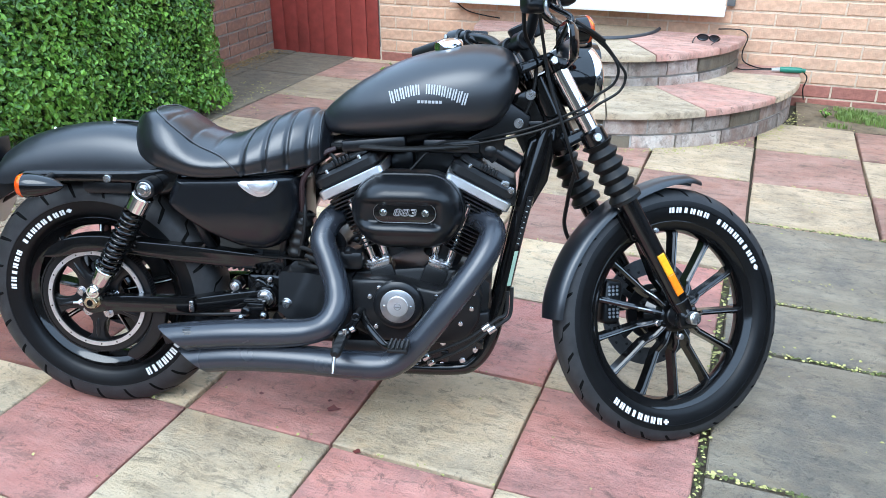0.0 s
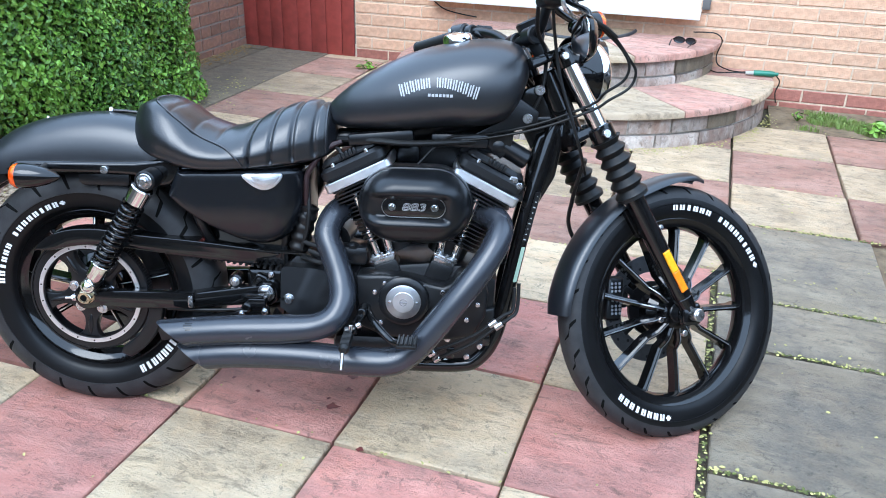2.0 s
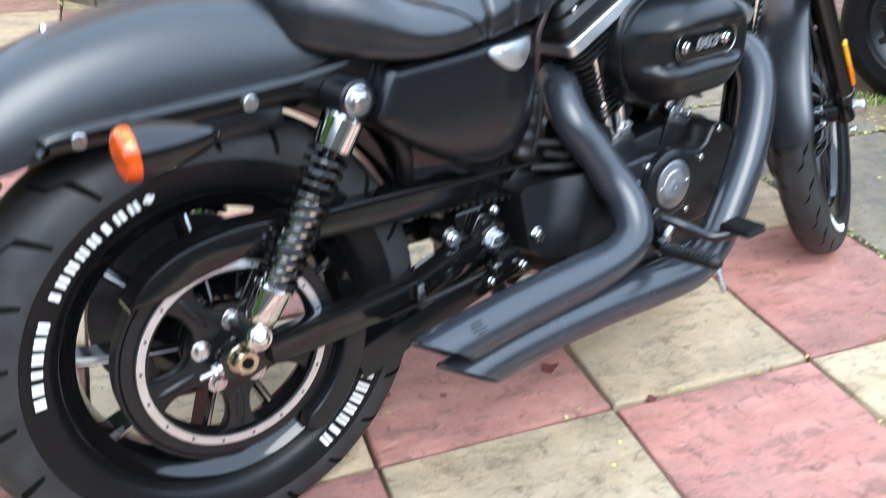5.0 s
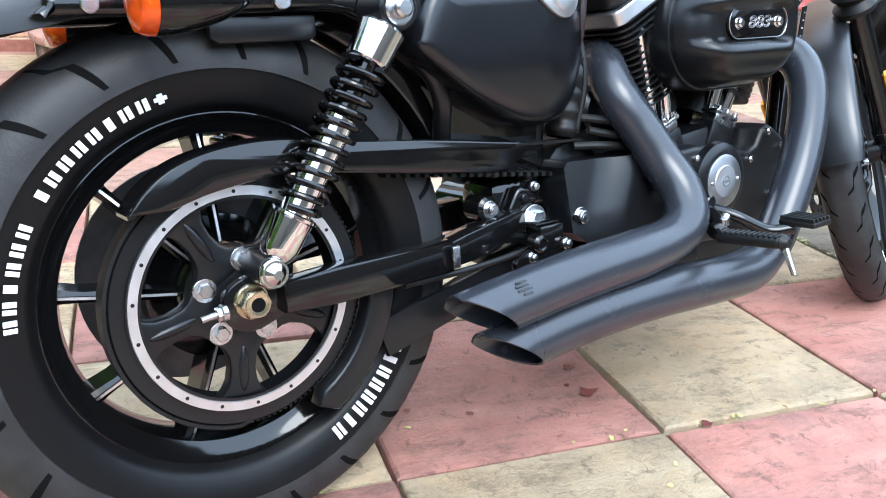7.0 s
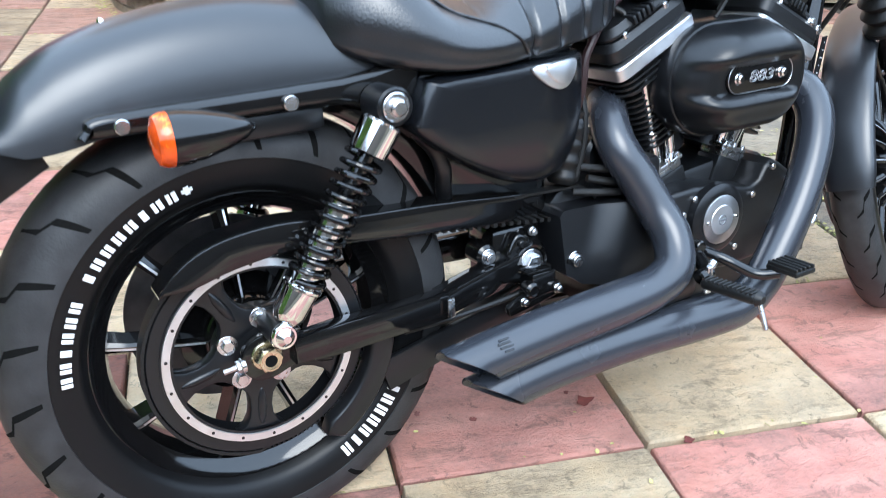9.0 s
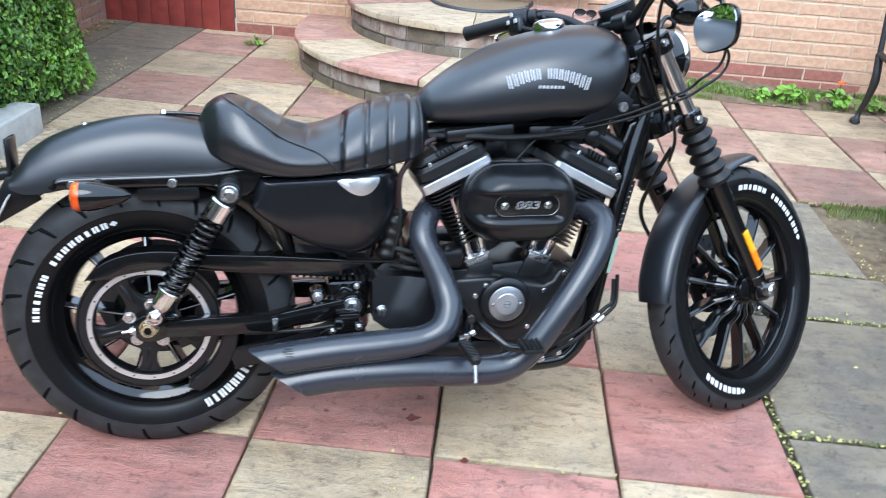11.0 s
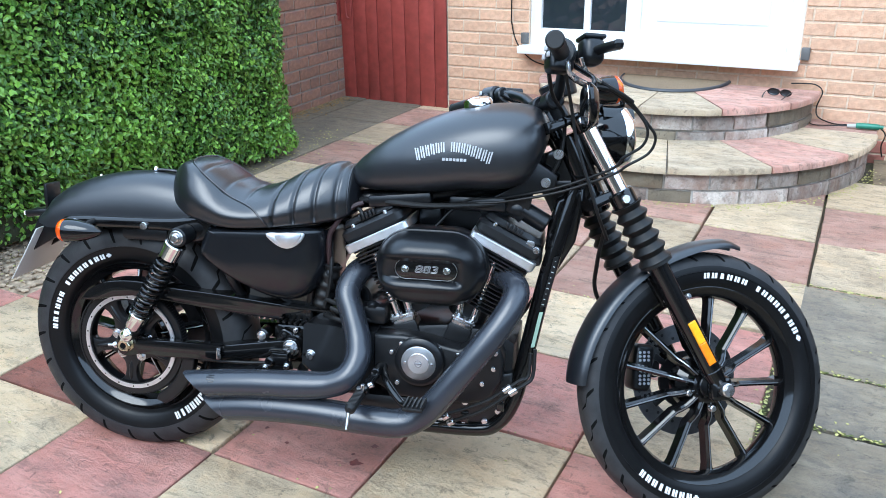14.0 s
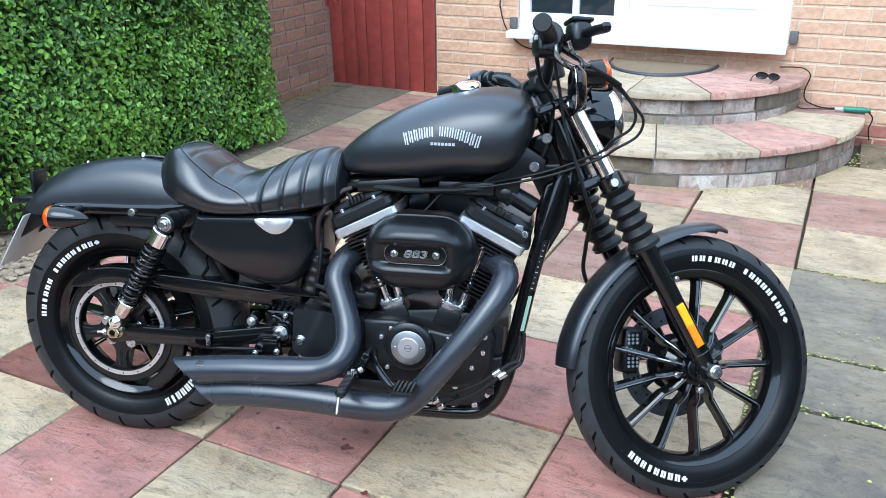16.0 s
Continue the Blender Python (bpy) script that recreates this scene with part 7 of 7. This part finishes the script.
for k in range(300):
    a = math.pi + math.pi * rng.random()
    r = 0.89 + abs(rng.normal(0, 0.018))
    p = PAVE.inverted() @ (HOUSE @ Vector((S2[0] + r * math.cos(a), S2[1] + r * math.sin(a), 0)))
    led.append((p.x, p.y))
litter("blossom_on_tread", led, 0.011, PETAL, "yellow blossom lying on the lower tread", 0.191)
dry = []
for k in range(750):
    p = PAVE.inverted() @ (HOUSE @ Vector((-0.93 + abs(rng.normal(0, 0.07)), -0.03 - 0.95 * rng.random(), 0)))
    dry.append((p.x, p.y))
litter("dry_leaf_litter", dry, 0.016, DRY_LEAF, "brown dry leaf litter along the brick wall")
hf = [((-4.70 + rng.normal(0, 0.32)) * FLAG, rng.uniform(-1, 7.2) * FLAG) for _ in range(900)]
litter("blossom_at_hedge", hf, 0.012, PETAL, "yellow blossom under the hedge")

stones = bmesh.new()
for k in range(1100):
    u, v = rng.uniform(-5.4, -4.03), rng.uniform(1.05, 3.3)
    s = rng.uniform(0.006, 0.016)
    b = bmesh.new()
    bmesh.ops.create_icosphere(b, subdivisions=1, radius=s)
    b.transform(Matrix.Translation((u * FLAG, v * FLAG, s * 0.25)) @ Matrix.Rotation(rng.uniform(0, 6), 4, "Z") @ Matrix.Diagonal((rng.uniform(0.8, 1.4), 1.0, 0.6, 1)))
    add(stones, b)
ob = part("gravel", stones, GRAVEL, None, "", PAVE)
tagged(ob, "loose pale gravel at the foot of the hedge", "gravel", kind="stuff")

for x, y, s in ((-0.195, 2.105, 0.020), (-0.166, 2.255, 0.016), (-0.166, 2.187, 0.013), (-0.093, 1.934, 0.012), (-0.415, 2.15, 0.008), (-0.50, 2.207, 0.008), (-0.215, 2.14, 0.007)):
    bm = bmesh.new()
    ring = [bm.verts.new((x + s * rng.uniform(0.35, 1.2) * math.cos(a), y + s * rng.uniform(0.35, 1.0) * math.sin(a), floor_z(x) + 0.0022)) for a in (2 * math.pi * k / 14 for k in range(14))]
    bm.faces.new(ring)
    st = part("stain", bm, RED_STAIN, None, smooth=False)
    tagged(st, "dark red stain on a paving flag", "stain", "stains")

kerb = tagged(part("kerb", box((-4.52 * FLAG, 3.55 * FLAG, 0.055), (0.13, 0.62, 0.15), 0.012, 3), CONCRETE, None, "", PAVE), "pale concrete kerb block at the hedge's foot", "kerb", kind="structure")

# ---------------------------------------------------------------- on the steps
mat_thing = thing("door_mat", "half-moon coir door mat with a dark rubber border", "mat", HOUSE @ pose(1.71, -0.03, 0.378))
bm = bmesh.new()
ring = [bm.verts.new((0.33 * math.cos(a), 0.43 * math.sin(a), 0.010)) for a in (math.pi + math.pi * k / 30 for k in range(31))]
bm.faces.new(ring)
part("coir_surface", thick(bm, 0.009), COIR, mat_thing)
part("border", tube([(0.345 * math.cos(a), 0.45 * math.sin(a), 0.007) for a in (math.pi + math.pi * k / 24 for k in range(25))], 0.011, 10, 3, flat=0.5), MAT_RUBBER, mat_thing, "dark rubber border")

shades = thing("sunglasses", "black sunglasses lying on the upper step", "sunglasses", HOUSE @ pose(2.39, -0.335, 0.379, 0, 0, 166) @ Matrix.Diagonal((0.95, 0.95, 0.78, 1)))
for s in (-1, 1):
    lens = moved(spin([(0, 0.004), (0.022, 0.003), (0.031, -0.001), (0.033, -0.004), (0.031, -0.005)], 24), Matrix.Translation((s * 0.038, 0, 0.026)) @ pose(0, 0, 0, 82, 0, s * 8) @ Matrix.Diagonal((1.05, 0.78, 1, 1)))
    part("lens", lens, GLASS, shades, "dark lens")
    part("lens_rim", moved(spin([(0.031, 0.003), (0.036, 0.002), (0.036, -0.004), (0.031, -0.005)], 24, True), Matrix.Translation((s * 0.038, 0, 0.026)) @ pose(0, 0, 0, 82, 0, s * 8) @ Matrix.Diagonal((1.05, 0.78, 1, 1))), GLOSS, shades)
    part("arm", tube([(s * 0.073, 0.0, 0.032), (s * 0.073, 0.05, 0.030), (s * 0.066, 0.10, 0.014), (s * 0.06, 0.12, 0.004)], 0.0032, 8, flat=2.0), GLOSS, shades)
part("bridge", tube([(-0.010, 0, 0.034), (0, 0.002, 0.037), (0.010, 0, 0.034)], 0.003, 8), GLOSS, shades)

tool = thing("extension_lead", "black cable with a green connector lying on the lower step", "cable", HOUSE)
part("connector", moved(spin([(0, -0.002), (0.012, 0), (0.018, 0.006), (0.020, 0.05), (0.020, 0.16), (0.018, 0.19), (0.013, 0.196), (0.013, 0.225), (0, 0.226)], 20), along((2.82, -0.20, 0.212), (2.96, -0.19, 0.212)) @ Matrix.Diagonal((0.9, 0.9, 0.66, 1))), GREEN_PLASTIC, tool, "green plastic connector")
part("plug", rod((2.775, -0.20, 0.206), (2.83, -0.20, 0.212), 0.011, 0.013, 14, 0.002), CONCRETE, tool, "pale grey plug end")
part("lead", tube([(2.42, -0.02, 0.400), (2.50, -0.015, 0.404), (2.565, -0.02, 0.40), (2.605, -0.03, 0.36), (2.585, -0.03, 0.27), (2.600, -0.05, 0.215), (2.66, -0.10, 0.198), (2.72, -0.14, 0.197), (2.80, -0.12, 0.197), (2.90, -0.10, 0.197)], 0.004, 8), SOFT_RUBBER, tool)
part("lead", tube([(2.56, -0.16, 0.197), (2.60, -0.21, 0.197), (2.68, -0.20, 0.200), (2.78, -0.20, 0.206)], 0.0035, 8), SOFT_RUBBER, tool)
part("lead", tube([(2.95, -0.19, 0.21), (2.985, -0.15, 0.16), (2.975, -0.10, 0.08), (2.99, -0.06, 0.005)], 0.004, 8), SOFT_RUBBER, tool)
wall_cable = tagged(part("wall_cable", tube([(0.52, -0.008, 2.4), (0.522, -0.008, 0.85), (0.527, -0.008, 0.68), (0.560, -0.010, 0.565), (0.607, -0.012, 0.50), (0.652, -0.010, 0.455), (0.718, -0.010, 0.419), (0.83, -0.012, 0.398), (0.95, -0.02, 0.386)], 0.0045, 8), SOFT_RUBBER, None, "", HOUSE), "thin black cable clipped down the brick wall", "cable")

# ---------------------------------------------------------------- bench and car at the edge
bench = thing("garden_bench", "garden bench with black cast-iron legs on the paving", "bench", pose(2.735, 4.385, floor_z(2.9), 0, 0, -15))


def iron_leg(y, sgn, x):
    pts = [(x, y, 0.02), (x + 0.012, y + sgn * 0.012, 0.07), (x + 0.02, y - sgn * 0.02, 0.16), (x + 0.02, y - sgn * 0.05, 0.27), (x + 0.02, y - sgn * 0.03, 0.36), (x + 0.02, y - sgn * 0.01, 0.42)]
    bm = tube(pts, 0.016, 12, 6, True, [0.017, 0.015, 0.019, 0.024, 0.022, 0.022])
    add(bm, moved(spin([(0, 0), (0.022, 0.002), (0.030, 0.010), (0.026, 0.026), (0.014, 0.036), (0, 0.038)], 16), Matrix.Translation((x, y + sgn * 0.012, 0)) @ Matrix.Diagonal((1, 1.35, 1, 1))))
    return part("leg", bm, CAST_IRON, bench)


for x in (0.0, 1.18):
    iron_leg(-0.27, -1, x)
    iron_leg(0.27, 1, x)
    part("side_frame", joined(tube([(x + 0.02, -0.26, 0.42), (x + 0.02, 0.0, 0.405), (x + 0.02, 0.26, 0.42)], 0.018), tube([(x + 0.02, 0.26, 0.42), (x + 0.02, 0.30, 0.62), (x + 0.02, 0.34, 0.82)], 0.016), tube([(x + 0.02, 0.30, 0.62), (x + 0.02, 0.05, 0.64), (x + 0.02, -0.22, 0.62), (x + 0.02, -0.25, 0.50), (x + 0.02, -0.25, 0.42)], 0.014)), CAST_IRON, bench)
for k in range(6):
    part("seat_slat", box((0.68, -0.22 + 0.085 * k, 0.442), (1.24, 0.065, 0.022), 0.004), RED_WOOD, bench)
for k in range(4):
    part("back_slat", box((0.68, 0.285 + 0.014 * k, 0.55 + 0.075 * k), (1.24, 0.022, 0.06), 0.004), RED_WOOD, bench)

car = thing("parked_car", "dark parked car with its wheel on the bare earth", "car", PAVE @ pose(3.97 * FLAG, 2.3 * FLAG, -0.012, 0, 0, 120))


def arch(cx, r, n=14):
    return [(cx + r * math.cos(a), 0.31 + r * math.sin(a)) for a in (math.pi * k / n for k in range(n + 1))]


side_line = [(-3.20, 0.30), (-3.25, 0.60), (-3.10, 0.98), (-2.55, 1.38), (-1.30, 1.42), (-0.55, 0.98), (0.05, 0.92), (0.26, 0.84), (0.37, 0.68), (0.395, 0.52), (0.385, 0.37)] + [(x, z) for x, z in arch(0.0, 0.37)] + [(-0.40, 0.22), (-2.05, 0.22)] + [(x, z) for x, z in arch(-2.45, 0.37)] + [(-2.85, 0.26)]
part("body", prism(side_line, -1.66, 0.0, 0.05, 3), CAR_BODY, car, "dull dark bodywork")
for cx in (0.0, -2.45):
    for y in (-0.09, -1.57):
        c = Vector((cx, y, 0.31))
        tyre = part("wheel", moved(moved(spin(tyre_profile(0.312, 0.205, 0.098), 48), TURN_Y), Matrix.Translation(c)), RUBBER, car, "car tyre on a dark wheel")
        s = 1 if y > -0.5 else -1
        part("rim", moved(moved(spin([(0, 0.05), (0.05, 0.055), (0.07, 0.04), (0.17, 0.045), (0.195, 0.07), (0.212, 0.075), (0.205, 0.0), (0, 0.0)], 36), Matrix.Rotation(radians(-90 * s), 4, "X")), Matrix.Translation(c)), SATIN, tyre)
        for k in range(10):
            a = 2 * math.pi * k / 10
            part("rim_spoke", moved(box((0.12, s * 0.055, 0), (0.14, 0.02, 0.022), 0.005), Matrix.Translation(c) @ Matrix.Rotation(a, 4, "Y")), GLOSS, tyre)
part("side_window", prism([(-2.45, 1.0), (-2.2, 1.30), (-1.35, 1.34), (-0.75, 0.99)], -0.002, 0.004), GLASS, car)

# ---------------------------------------------------------------- plain unseen walls, added to close the place and darken reflections
tagged(part("wall_upper_storey", box((2.3, 0.12, 4.2), (6.4, 0.2, 2.8)), BRICK, None, "", HOUSE, smooth=False), "plain upper part of the house wall", "wall", kind="structure")
for name, c, s in (("wall_behind", (-0.5, -7.0, 1.7), (22, 0.2, 4.2)), ("wall_left", (-6.5, 0.0, 1.7), (0.2, 18, 4.2)), ("wall_right", (8.5, 0.0, 1.7), (0.2, 18, 4.2))):
    tagged(part(name, box(c, s), PLAIN_WALL, None, smooth=False), "added unseen wall that darkens reflections", "wall", kind="structure")
